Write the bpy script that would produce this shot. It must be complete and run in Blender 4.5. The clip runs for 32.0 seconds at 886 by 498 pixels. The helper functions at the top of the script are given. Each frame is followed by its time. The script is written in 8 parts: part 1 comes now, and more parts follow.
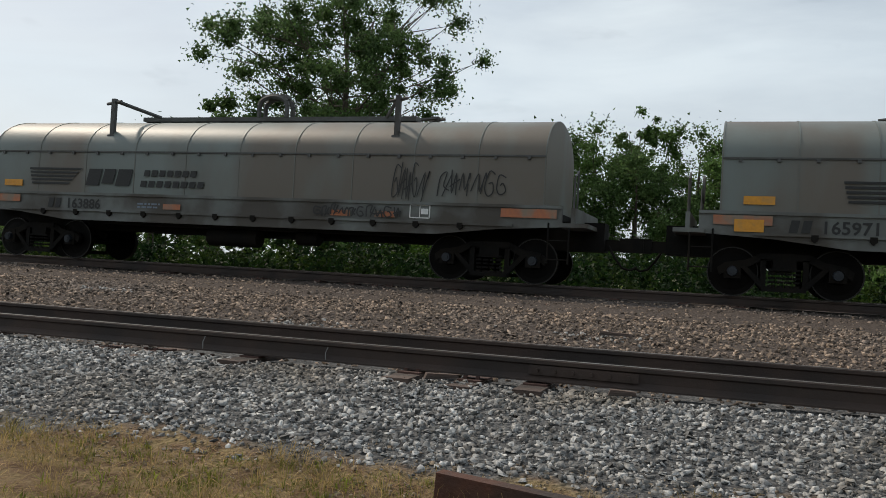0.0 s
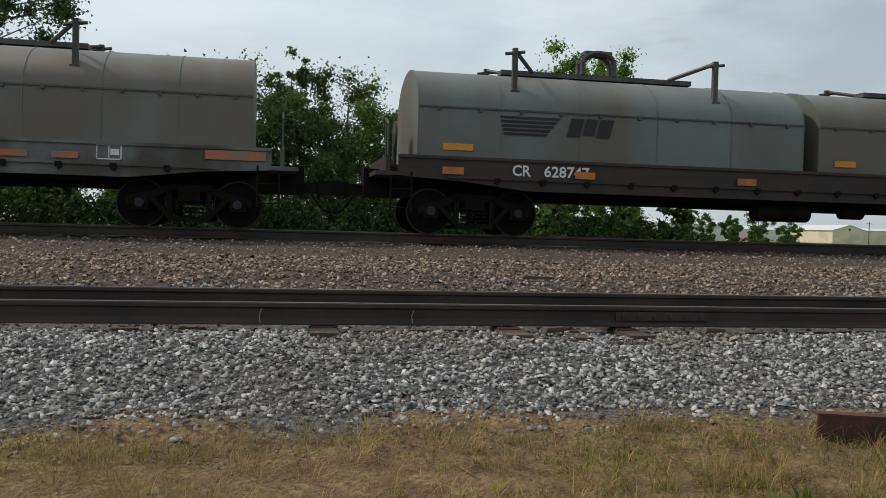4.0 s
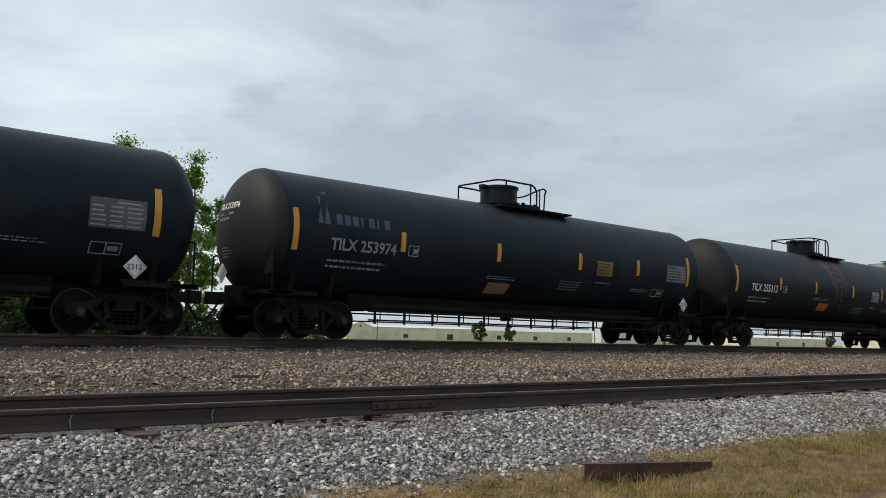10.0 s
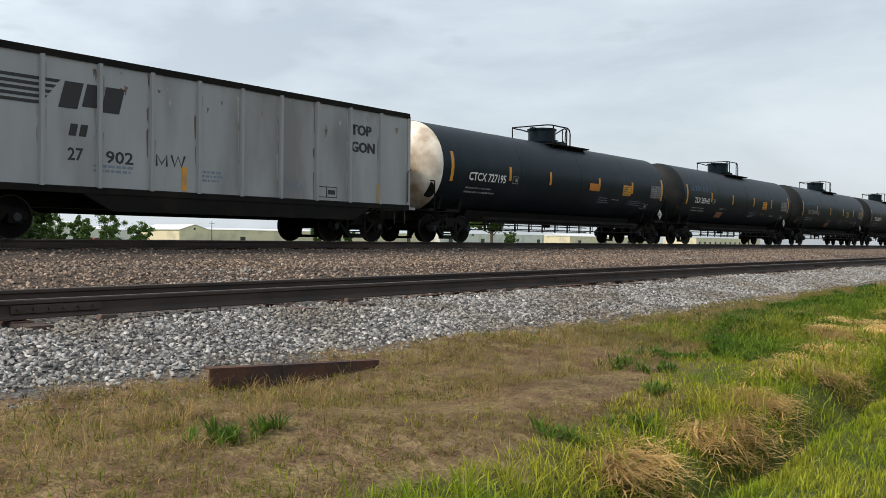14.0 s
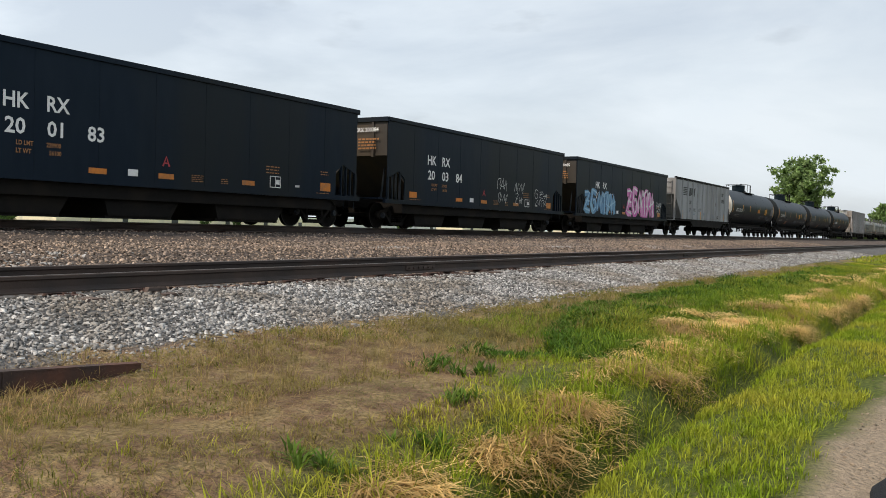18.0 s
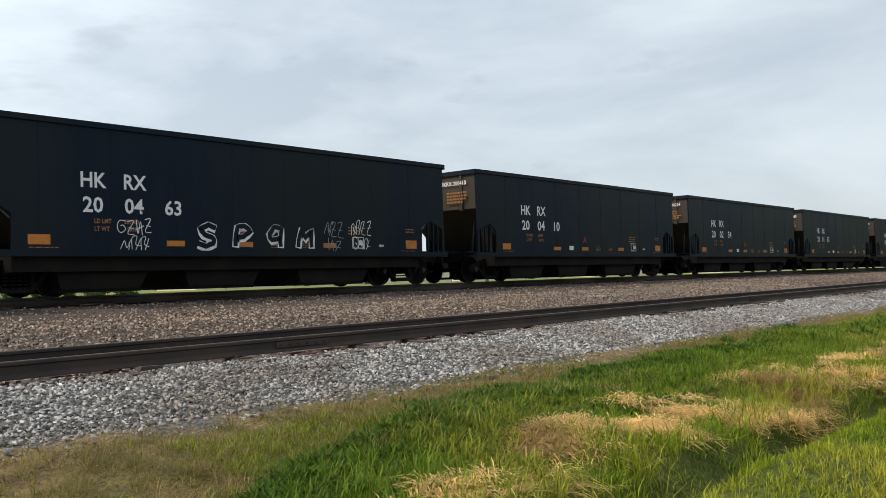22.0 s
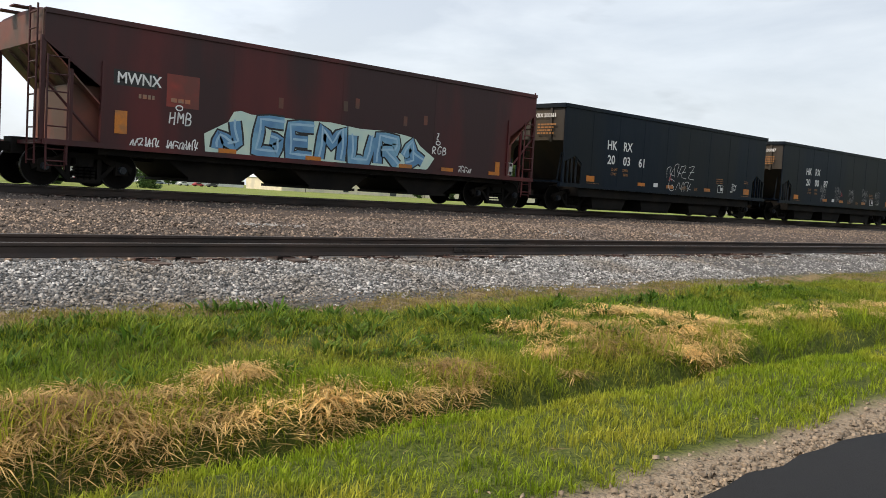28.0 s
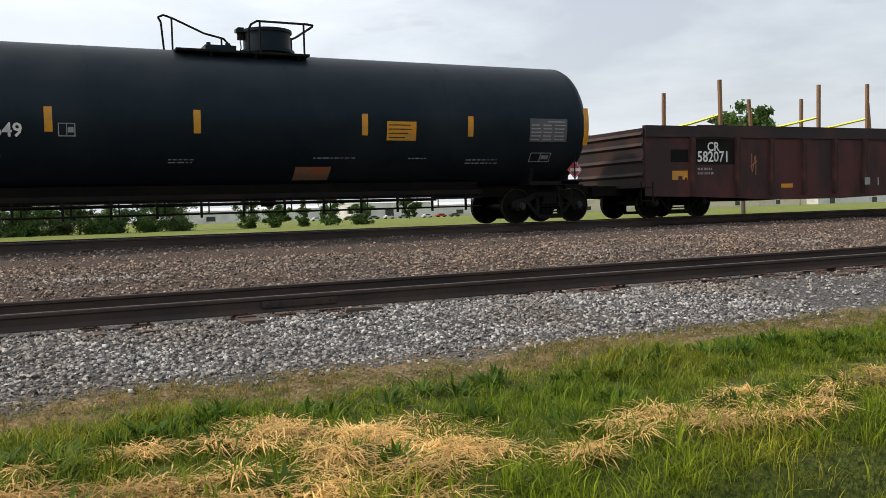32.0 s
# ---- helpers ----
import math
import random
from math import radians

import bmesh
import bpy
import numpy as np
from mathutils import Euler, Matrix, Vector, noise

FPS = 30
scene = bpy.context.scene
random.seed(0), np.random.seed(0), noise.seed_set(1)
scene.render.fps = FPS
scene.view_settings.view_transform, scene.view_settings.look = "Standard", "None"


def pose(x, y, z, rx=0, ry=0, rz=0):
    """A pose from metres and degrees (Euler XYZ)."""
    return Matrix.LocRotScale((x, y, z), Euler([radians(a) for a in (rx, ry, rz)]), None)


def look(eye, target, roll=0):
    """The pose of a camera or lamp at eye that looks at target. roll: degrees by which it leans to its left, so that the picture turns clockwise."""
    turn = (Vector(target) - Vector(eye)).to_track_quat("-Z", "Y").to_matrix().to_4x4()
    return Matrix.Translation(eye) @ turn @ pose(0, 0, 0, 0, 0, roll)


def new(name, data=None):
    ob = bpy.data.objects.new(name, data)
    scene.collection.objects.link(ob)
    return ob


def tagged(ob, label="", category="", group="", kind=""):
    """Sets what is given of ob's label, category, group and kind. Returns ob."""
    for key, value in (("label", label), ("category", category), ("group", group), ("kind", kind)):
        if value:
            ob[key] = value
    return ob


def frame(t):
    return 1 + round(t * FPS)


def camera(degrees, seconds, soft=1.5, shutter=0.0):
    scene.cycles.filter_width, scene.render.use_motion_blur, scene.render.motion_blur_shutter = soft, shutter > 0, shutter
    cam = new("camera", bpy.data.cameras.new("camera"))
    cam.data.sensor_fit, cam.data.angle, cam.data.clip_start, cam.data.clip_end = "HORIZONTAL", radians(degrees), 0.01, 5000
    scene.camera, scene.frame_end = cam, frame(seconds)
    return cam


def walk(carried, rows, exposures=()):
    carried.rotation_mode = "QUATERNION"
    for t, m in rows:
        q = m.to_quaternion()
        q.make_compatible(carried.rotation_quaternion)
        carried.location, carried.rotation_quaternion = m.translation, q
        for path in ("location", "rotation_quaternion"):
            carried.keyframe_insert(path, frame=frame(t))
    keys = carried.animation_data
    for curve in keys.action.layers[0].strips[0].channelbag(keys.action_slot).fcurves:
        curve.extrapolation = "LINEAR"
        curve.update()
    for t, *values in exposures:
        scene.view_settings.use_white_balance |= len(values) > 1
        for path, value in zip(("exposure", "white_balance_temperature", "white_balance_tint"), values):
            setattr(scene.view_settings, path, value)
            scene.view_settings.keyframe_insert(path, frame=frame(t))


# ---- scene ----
cam = camera(53.43, 32.0, soft=0.5)

# seconds, eye x, y, z, yaw to the left of +y, pitch, roll (degrees)
PATH = [
    (0, 3.466, -7.239, 0.694, 18.59, 1.39, 3.10),
    (0.5, 2.920, -7.288, 0.731, 17.04, 1.77, 2.30),
    (1, 2.350, -7.328, 0.756, 12.30, 1.58, 1.57),
    (1.5, 1.720, -7.357, 0.749, -0.77, 0.20, 1.01),
    (2, 1.024, -7.233, 0.697, 2.59, 0.17, 1.56),
    (2.5, 0.506, -7.274, 0.643, 5.09, -1.38, 1.43),
    (4.5, -1.981, -7.637, 0.688, -13.93, -1.29, 1.61),
    (5, -2.834, -7.774, 0.690, -5.16, 0.79, 1.32),
    (5.5, -3.383, -7.756, 0.621, -4.83, 1.18, -0.32),
    (6, -3.717, -7.652, 0.516, -15.88, 2.81, -1.02),
    (6.5, -3.999, -7.752, 0.520, -23.06, 2.88, 0.16),
    (7, -4.011, -7.815, 0.649, -24.09, 1.57, 0.76),
    (7.5, -4.008, -7.821, 0.695, -26.35, 2.12, 0.74),
    (8, -3.922, -7.787, 0.708, -29.13, 2.56, 1.52),
    (8.5, -3.923, -7.731, 0.699, -35.63, 3.10, 1.50),
    (9, -3.918, -7.708, 0.705, -37.33, 3.98, 1.31),
    (9.5, -3.912, -7.681, 0.675, -39.85, 5.00, 1.53),
    (10, -3.877, -7.662, 0.683, -41.22, 5.57, 1.33),
    (10.5, -3.816, -7.656, 0.662, -45.47, 6.00, 1.38),
    (11, -3.616, -7.597, 0.579, -52.79, 3.65, 0.69),
    (11.5, -3.433, -7.640, 0.611, -59.59, 1.52, 2.02),
    (12, -3.196, -7.724, 0.620, -63.62, 0.76, 2.39),
    (12.5, -2.871, -7.804, 0.626, -69.13, 0.98, 1.96),
    (13, -2.571, -7.890, 0.648, -66.17, 0.09, 2.06),
    (13.5, -2.258, -7.994, 0.610, -65.61, -0.51, 1.83),
    (14, -2.044, -8.244, 0.617, -51.51, -0.64, 0.68),
    (14.5, -1.661, -8.245, 0.586, -65.45, -0.56, 3.63),
    (15, -1.663, -8.346, 0.542, -67.93, 0.72, 4.19),
    (15.5, -1.707, -8.323, 0.606, -71.28, -0.77, 3.06),
    (17.5, -1.118, -8.264, 0.608, -66.93, -0.47, 1.72),
    (18, -0.693, -8.266, 0.611, -58.43, -1.42, 1.58),
    (18.5, -0.311, -8.241, 0.665, -42.15, -0.09, 0.72),
    (19, 0.182, -8.250, 0.655, -37.41, 0.50, 0.24),
    (19.5, 0.748, -8.348, 0.677, -36.57, 0.77, 0.00),
    (20, 1.340, -8.445, 0.695, -35.64, 0.40, -0.90),
    (20.5, 2.046, -8.515, 0.715, -38.64, 1.24, -1.37),
    (21, 2.718, -8.658, 0.762, -41.01, 1.64, -1.92),
    (21.5, 3.520, -8.728, 0.763, -47.09, 2.49, -1.76),
    (22, 4.323, -8.989, 0.724, -49.75, 1.83, -1.56),
    (22.5, 5.252, -9.135, 0.784, -55.55, 0.99, -1.33),
    (23, 6.145, -9.346, 0.816, -57.03, 0.23, -1.35),
    (23.5, 7.133, -9.571, 0.814, -58.57, -1.86, -2.15),
    (24, 8.215, -9.690, 0.810, -60.48, -3.06, -0.85),
    (24.5, 9.322, -9.735, 0.821, -58.78, -4.34, -0.68),
    (25, 10.463, -9.825, 0.776, -60.06, -4.77, 0.47),
    (25.5, 11.613, -9.856, 0.815, -58.32, -4.78, 0.66),
    (27.5, 15.933, -10.936, 0.834, -48.86, -3.90, 3.64),
    (28, 17.053, -11.054, 0.871, -42.88, -3.59, 3.36),
    (28.5, 18.092, -11.035, 0.918, -36.18, -3.77, 2.92),
    (29, 19.082, -10.913, 0.955, -27.88, -3.03, 1.81),
    (29.5, 20.135, -10.782, 1.012, -22.45, -1.21, 0.10),
    (30, 21.199, -10.655, 0.959, -22.26, -1.13, -0.13),
    (30.5, 22.186, -10.498, 0.941, -25.76, -0.73, 0.11),
    (31, 23.140, -10.306, 0.939, -24.54, -1.67, -0.81),
    (31.5, 24.102, -10.097, 0.942, -24.84, -2.03, -1.32),
    (32, 25.024, -9.877, 0.927, -26.15, -2.54, -1.69),
]


def eye_row(t, x, y, z, yaw, pitch, roll):
    a, b = radians(yaw), radians(pitch)
    way = Vector((-math.sin(a) * math.cos(b), math.cos(a) * math.cos(b), math.sin(b)))
    return t, look((x, y, z), Vector((x, y, z)) + way, roll)


walk(cam, [eye_row(*row) for row in PATH], [(0, -0.45, 6700, 12), (1, -0.3, 6700, 12), (2, -0.08, 6700, 12), (4.5, -0.5, 6700, 12), (6, -0.25, 6700, 12.5), (7, 0.06, 6720, 13), (8, -0.1, 6700, 12), (9, -0.15, 6650, 11.5), (10, -0.28, 6620, 11), (11, 0.02, 6600, 10.5), (12, 0, 6600, 10.5), (13, 0, 6630, 11), (14, 0, 6750, 13), (15, -0.05, 6700, 12), (18, 0.12, 6800, 14.5), (20, 0.1, 6900, 16), (21, -0.04, 6750, 13.5), (22, 0, 6680, 12.5), (24, 0.19, 6680, 12.5), (25, 0.08, 6780, 14.5), (28, 0.2, 6900, 16), (29, 0.05, 6900, 16), (30, -0.27, 6900, 16.5), (31, -0.05, 6950, 17), (32, 0, 6950, 17)])

# ---- light ----
SUN_EL, SUN_AZ = radians(48), radians(-68)   # azimuth from +y towards +x: the sun stands beyond the train, behind the rear cars
world = bpy.data.worlds.new("world")
scene.world = world
world.use_nodes = True
wn, wl = world.node_tree.nodes, world.node_tree.links
sky = wn.new("ShaderNodeTexSky")
sky.sky_type, sky.sun_disc, sky.sun_elevation, sky.sun_rotation = "NISHITA", False, SUN_EL, SUN_AZ
sky.dust_density, sky.air_density, sky.ozone_density = 3.0, 1.0, 1.0
wtc = wn.new("ShaderNodeTexCoord")
wmap = wn.new("ShaderNodeMapping")
wmap.inputs["Scale"].default_value = (1.0, 1.0, 3.2)
wno = wn.new("ShaderNodeTexNoise")
wno.inputs["Scale"].default_value, wno.inputs["Detail"].default_value, wno.inputs["Roughness"].default_value = 2.2, 7.0, 0.55
wno.inputs["Distortion"].default_value = 0.4
wramp = wn.new("ShaderNodeValToRGB")
wramp.color_ramp.elements[0].position, wramp.color_ramp.elements[1].position = 0.33, 0.66
wramp.color_ramp.elements[0].color, wramp.color_ramp.elements[1].color = (0.48, 0.48, 0.48, 1), (0.97, 0.97, 0.97, 1)
wmix = wn.new("ShaderNodeMix")
wmix.data_type = "RGBA"
wno2 = wn.new("ShaderNodeTexNoise")
wno2.inputs["Scale"].default_value, wno2.inputs["Detail"].default_value = 3.1, 5.0
wshade = wn.new("ShaderNodeMix")
wshade.data_type = "RGBA"
wshade.inputs[6].default_value, wshade.inputs[7].default_value = (6.2, 7.4, 8.25, 1), (7.45, 8.35, 8.8, 1)
wl.new(wtc.outputs["Generated"], wmap.inputs[0])
wl.new(wmap.outputs[0], wno.inputs["Vector"])
wl.new(wmap.outputs[0], wno2.inputs["Vector"])
wl.new(wno.outputs["Fac"], wramp.inputs[0])
wl.new(wno2.outputs["Fac"], wshade.inputs[0])
wl.new(wramp.outputs[0], wmix.inputs[0])
wl.new(sky.outputs[0], wmix.inputs[6])
wsep = wn.new("ShaderNodeSeparateXYZ")
wside = wn.new("ShaderNodeMapRange")
wside.inputs[1].default_value, wside.inputs[2].default_value, wside.inputs[3].default_value, wside.inputs[4].default_value = -1.0, 0.5, 1.34, 1.13
wfall = wn.new("ShaderNodeMapRange")
wfall.inputs[1].default_value, wfall.inputs[2].default_value, wfall.inputs[3].default_value, wfall.inputs[4].default_value = 0.5, 1.0, 1.0, 0.77
wboth = wn.new("ShaderNodeMath")
wboth.operation = "MULTIPLY"
# small grey shreds of cloud
wno3 = wn.new("ShaderNodeTexNoise")
wno3.inputs["Scale"].default_value, wno3.inputs["Detail"].default_value, wno3.inputs["Roughness"].default_value = 7.5, 4.0, 0.5
wshred = wn.new("ShaderNodeMapRange")
wshred.inputs[1].default_value, wshred.inputs[2].default_value, wshred.inputs[3].default_value, wshred.inputs[4].default_value = 0.62, 0.76, 1.0, 0.8
wall = wn.new("ShaderNodeMath")
wall.operation = "MULTIPLY"
wglow = wn.new("ShaderNodeVectorMath")
wglow.operation = "SCALE"
wl.new(wtc.outputs["Generated"], wsep.inputs[0])
wl.new(wsep.outputs["X"], wside.inputs[0])
wl.new(wshade.outputs[2], wglow.inputs[0])
wl.new(wsep.outputs["X"], wfall.inputs[0])
wl.new(wmap.outputs[0], wno3.inputs["Vector"])
wl.new(wno3.outputs["Fac"], wshred.inputs[0])
wl.new(wside.outputs[0], wboth.inputs[0])
wl.new(wfall.outputs[0], wboth.inputs[1])
wl.new(wboth.outputs[0], wall.inputs[0])
wl.new(wshred.outputs[0], wall.inputs[1])
wl.new(wall.outputs[0], wglow.inputs["Scale"])
wl.new(wglow.outputs[0], wmix.inputs[7])
wl.new(wmix.outputs[2], wn["Background"].inputs["Color"])
wn["Background"].inputs["Strength"].default_value = 0.12
sun = new("sun", bpy.data.lights.new("sun", "SUN"))
sun.data.energy, sun.data.angle, sun.data.color = 3.2, radians(3), (1.0, 0.9, 0.75)
sun.matrix_world = look((0, 0, 0), (-math.sin(SUN_AZ) * math.cos(SUN_EL), -math.cos(SUN_AZ) * math.cos(SUN_EL), -math.sin(SUN_EL)))

# ---- mesh helpers ----
class Geo:
    """Collects vertices and faces of one part."""

    def __init__(self):
        self.v, self.f = [], []

    def add(self, vs, fs):
        n = len(self.v)
        self.v += [tuple(p) for p in vs]
        self.f += [tuple(i + n for i in face) for face in fs]
        return self

    def box(self, x0, x1, y0, y1, z0, z1, m=None):
        vs = [Vector((x, y, z)) for x in (x0, x1) for y in (y0, y1) for z in (z0, z1)]
        if m:
            vs = [m @ p for p in vs]
        return self.add(vs, [(0, 1, 3, 2), (4, 6, 7, 5), (0, 4, 5, 1), (2, 3, 7, 6), (0, 2, 6, 4), (1, 5, 7, 3)])

    def prism(self, poly, axis, a, b):
        """A closed outline pushed from a to b: axis x takes (y, z), y takes (x, z), z takes (x, y)."""
        def at(p, s):
            return (s, p[0], p[1]) if axis == "x" else (p[0], s, p[1]) if axis == "y" else (p[0], p[1], s)
        area = sum(p[0] * q[1] - q[0] * p[1] for p, q in zip(poly, poly[1:] + poly[:1]))
        if (area > 0) == (axis == "y"):
            poly = poly[::-1]
        n = len(poly)
        vs = [at(p, a) for p in poly] + [at(p, b) for p in poly]
        fs = [(i, (i + 1) % n, n + (i + 1) % n, n + i) for i in range(n)]
        return self.add(vs, fs + [tuple(range(n - 1, -1, -1)), tuple(range(n, 2 * n))])

    def cyl(self, p, q, r, seg=10, r2=None):
        p, q = Vector(p), Vector(q)
        t = (q - p).to_track_quat("Z", "Y").to_matrix()
        r2 = r if r2 is None else r2
        ring = [Vector((math.cos(6.28318 * i / seg), math.sin(6.28318 * i / seg), 0)) for i in range(seg)]
        vs = [p + t @ (c * r) for c in ring] + [q + t @ (c * r2) for c in ring]
        fs = [(i, (i + 1) % seg, seg + (i + 1) % seg, seg + i) for i in range(seg)]
        return self.add(vs, fs + [tuple(range(seg - 1, -1, -1)), tuple(range(seg, 2 * seg))])

    def tube(self, pts, r, seg=6):
        for p, q in zip(pts, pts[1:]):
            self.cyl(p, q, r, seg)
        return self

    def lathe(self, profile, seg=32, cy=0.0, cz=0.0):
        """Rings (x, radius) about the line y = cy, z = cz."""
        vs, fs = [], []
        for x, r in profile:
            vs += [(x, cy + r * math.sin(6.28318 * i / seg), cz + r * math.cos(6.28318 * i / seg)) for i in range(seg)]
        for k in range(len(profile) - 1):
            for i in range(seg):
                j = (i + 1) % seg
                fs.append((k * seg + i, (k + 1) * seg + i, (k + 1) * seg + j, k * seg + j))
        m = (len(profile) - 1) * seg
        fs += [tuple(range(seg)), tuple(range(m + seg - 1, m - 1, -1))]
        return self.add(vs, fs)

    def ribbon(self, pts, w, y):
        """A flat painted stroke in the plane y, from (x, z) points."""
        left, right = [], []
        for i, p in enumerate(pts):
            a, b = pts[max(i - 1, 0)], pts[min(i + 1, len(pts) - 1)]
            d = Vector((b[0] - a[0], b[1] - a[1]))
            d = d.normalized() if d.length > 1e-6 else Vector((1, 0))
            left.append((p[0] - d.y * w / 2, y, p[1] + d.x * w / 2))
            right.append((p[0] + d.y * w / 2, y, p[1] - d.x * w / 2))
        n = len(pts)
        return self.add(left + right, [(i, n + i, n + i + 1, i + 1) for i in range(n - 1)])

    def mesh(self, name, material, angle=35):
        me = bpy.data.meshes.new(name)
        me.from_pydata(self.v, [], self.f)
        me.materials.append(material)
        me.shade_smooth()
        me.set_sharp_from_angle(angle=radians(angle))
        return me


def part(name, geo, material, parent, label="", at=None):
    me = geo if isinstance(geo, bpy.types.Mesh) else geo.mesh(name, material)
    ob = new(name, me)
    ob.parent = parent
    if at is not None:
        ob.matrix_basis = at
    if label:
        ob["label"] = label
    return ob


def empty(name, at, label, category, group="", kind=""):
    ob = new(name)
    ob.matrix_basis = at
    ob.empty_display_size = 0.3
    return tagged(ob, label, category, group, kind)


def raw_mesh(name, verts, faces, material, smooth=False):
    """A big mesh straight from arrays; faces all have the same number of corners."""
    me = bpy.data.meshes.new(name)
    verts, faces = np.asarray(verts, np.float32), np.asarray(faces, np.int32)
    k = faces.shape[1]
    me.vertices.add(len(verts))
    me.vertices.foreach_set("co", verts.ravel())
    me.loops.add(faces.size)
    me.loops.foreach_set("vertex_index", faces.ravel())
    me.polygons.add(len(faces))
    me.polygons.foreach_set("loop_start", np.arange(0, faces.size, k, dtype=np.int32))
    me.polygons.foreach_set("loop_total", np.full(len(faces), k, np.int32))
    me.update(calc_edges=True)
    me.validate()
    me.materials.append(material)
    if smooth:
        me.shade_smooth()
    return me


FONT_CACHE = {}


def letters(text, size, material, stretch=1.0):
    """Lettering as a flat mesh in the x-y plane, left edge at x = 0."""
    key = (text, size, material.name, stretch)
    if key not in FONT_CACHE:
        cu = bpy.data.curves.new("lettering", "FONT")
        cu.body, cu.size, cu.resolution_u, cu.offset = text, size, 2, size * 0.02
        ob = new("lettering", cu)
        bpy.context.view_layer.update()
        me = bpy.data.meshes.new_from_object(ob.evaluated_get(bpy.context.evaluated_depsgraph_get()))
        for vert in me.vertices:
            vert.co.x *= stretch
        me.materials.clear()
        me.materials.append(material)
        bpy.data.objects.remove(ob)
        bpy.data.curves.remove(cu)
        FONT_CACHE[key] = me
    return FONT_CACHE[key]


def write(text, size, material, parent, x, y, z, stretch=1.0, end=False):
    """Lettering on a car's side (or, with end, on the end that faces the rear)."""
    m = pose(x, y, z, 90, 0, -90) if end else pose(x, y, z, 90, 0, 0)
    return part("lettering", letters(text, size, material, stretch), material, parent, at=m)


# ---- materials ----
def mat(name, a, b=None, rough=0.6, metal=0.0, scale=6.0, big=0.5, grime=None, bump=0.15, bump_scale=60.0, stretch=(1, 1, 1),
        spread=0.0, island=False, grime_amount=0.5, spec=0.5):
    """A painted or natural surface: two tones mixed at a fine and a broad scale, optional grime, fine relief."""
    m = bpy.data.materials.new(name)
    m.use_nodes = True
    n, l = m.node_tree.nodes, m.node_tree.links
    p = n["Principled BSDF"]
    p.inputs["Roughness"].default_value, p.inputs["Metallic"].default_value = rough, metal
    p.inputs["Specular IOR Level"].default_value = spec
    tc, mp = n.new("ShaderNodeTexCoord"), n.new("ShaderNodeMapping")
    mp.inputs["Scale"].default_value = stretch
    l.new(tc.outputs["Object"], mp.inputs[0])
    b = b or tuple(c * 0.75 for c in a)

    def noise_at(s, d=4.0):
        t = n.new("ShaderNodeTexNoise")
        t.inputs["Scale"].default_value, t.inputs["Detail"].default_value = s, d
        l.new(mp.outputs[0], t.inputs["Vector"])
        return t

    def mix(fac, x, y):
        k = n.new("ShaderNodeMix")
        k.data_type = "RGBA"
        l.new(fac, k.inputs[0])
        for s, v in ((6, x), (7, y)):
            if isinstance(v, tuple):
                k.inputs[s].default_value = (*v, 1)
            else:
                l.new(v, k.inputs[s])
        return k.outputs[2]

    def ramp(fac, lo, hi):
        r = n.new("ShaderNodeMapRange")
        r.inputs[1].default_value, r.inputs[2].default_value = lo, hi
        l.new(fac, r.inputs[0])
        return r.outputs[0]

    col = mix(ramp(noise_at(scale).outputs["Fac"], 0.3, 0.7), a, b)
    if grime:
        col = mix(ramp(noise_at(big, 6.0).outputs["Fac"], 0.58 - grime_amount * 0.2, 0.74 - grime_amount * 0.2), col, grime)
    if spread or island:
        src = n.new("ShaderNodeNewGeometry").outputs["Random Per Island"] if island else n.new("ShaderNodeObjectInfo").outputs["Random"]
        h = n.new("ShaderNodeHueSaturation")
        r = n.new("ShaderNodeMapRange")
        r.inputs[3].default_value, r.inputs[4].default_value = 1 - spread, 1 + spread
        l.new(src, r.inputs[0])
        l.new(r.outputs[0], h.inputs["Value"])
        l.new(col, h.inputs["Color"])
        col = h.outputs[0]
    l.new(col, p.inputs["Base Color"])
    if bump:
        bp = n.new("ShaderNodeBump")
        bp.inputs["Strength"].default_value, bp.inputs["Distance"].default_value = bump, 0.02
        l.new(noise_at(bump_scale, 3.0).outputs["Fac"], bp.inputs["Height"])
        l.new(bp.outputs[0], p.inputs["Normal"])
    return m


def glow(name, color, strength):
    m = bpy.data.materials.new(name)
    m.use_nodes = True
    p = m.node_tree.nodes["Principled BSDF"]
    p.inputs["Base Color"].default_value = p.inputs["Emission Color"].default_value = (*color, 1)
    p.inputs["Emission Strength"].default_value = strength
    return m


BLACK_HOPPER = mat("black_hopper_paint", (0.0048, 0.0084, 0.0158), (0.0082, 0.0123, 0.0202), 0.42, 0, 3, 0.35, (0.012, 0.0135, 0.0155), 0.1, 9, (1, 1, 0.25), spec=0.13)
TANK_BLACK = mat("tank_black_paint", (0.0051, 0.00884, 0.01275), (0.0085, 0.01275, 0.017), 0.45, 0, 2.5, 0.4, (0.01445, 0.01785, 0.02125), 0.06, 5, spec=0.18)
TANK_END = mat("tank_end_paint", (0.0085, 0.0098, 0.0108), (0.0118, 0.0133, 0.0142), 0.6, 0, 2.5, 0.9, (0.0165, 0.0172, 0.0165), 0.06, 8, spec=0.2)
WHITE_END = mat("white_tank_end", (0.78, 0.74, 0.66), (0.68, 0.62, 0.53), 0.5, 0, 2, 0.7, (0.3, 0.2, 0.12), 0.05)
UNDER = mat("underframe_dark", (0.0055, 0.0052, 0.0049), (0.0085, 0.0076, 0.0068), 0.75, 0, 8, 1.2, (0.0125, 0.0102, 0.008), 0.2, spec=0.12)
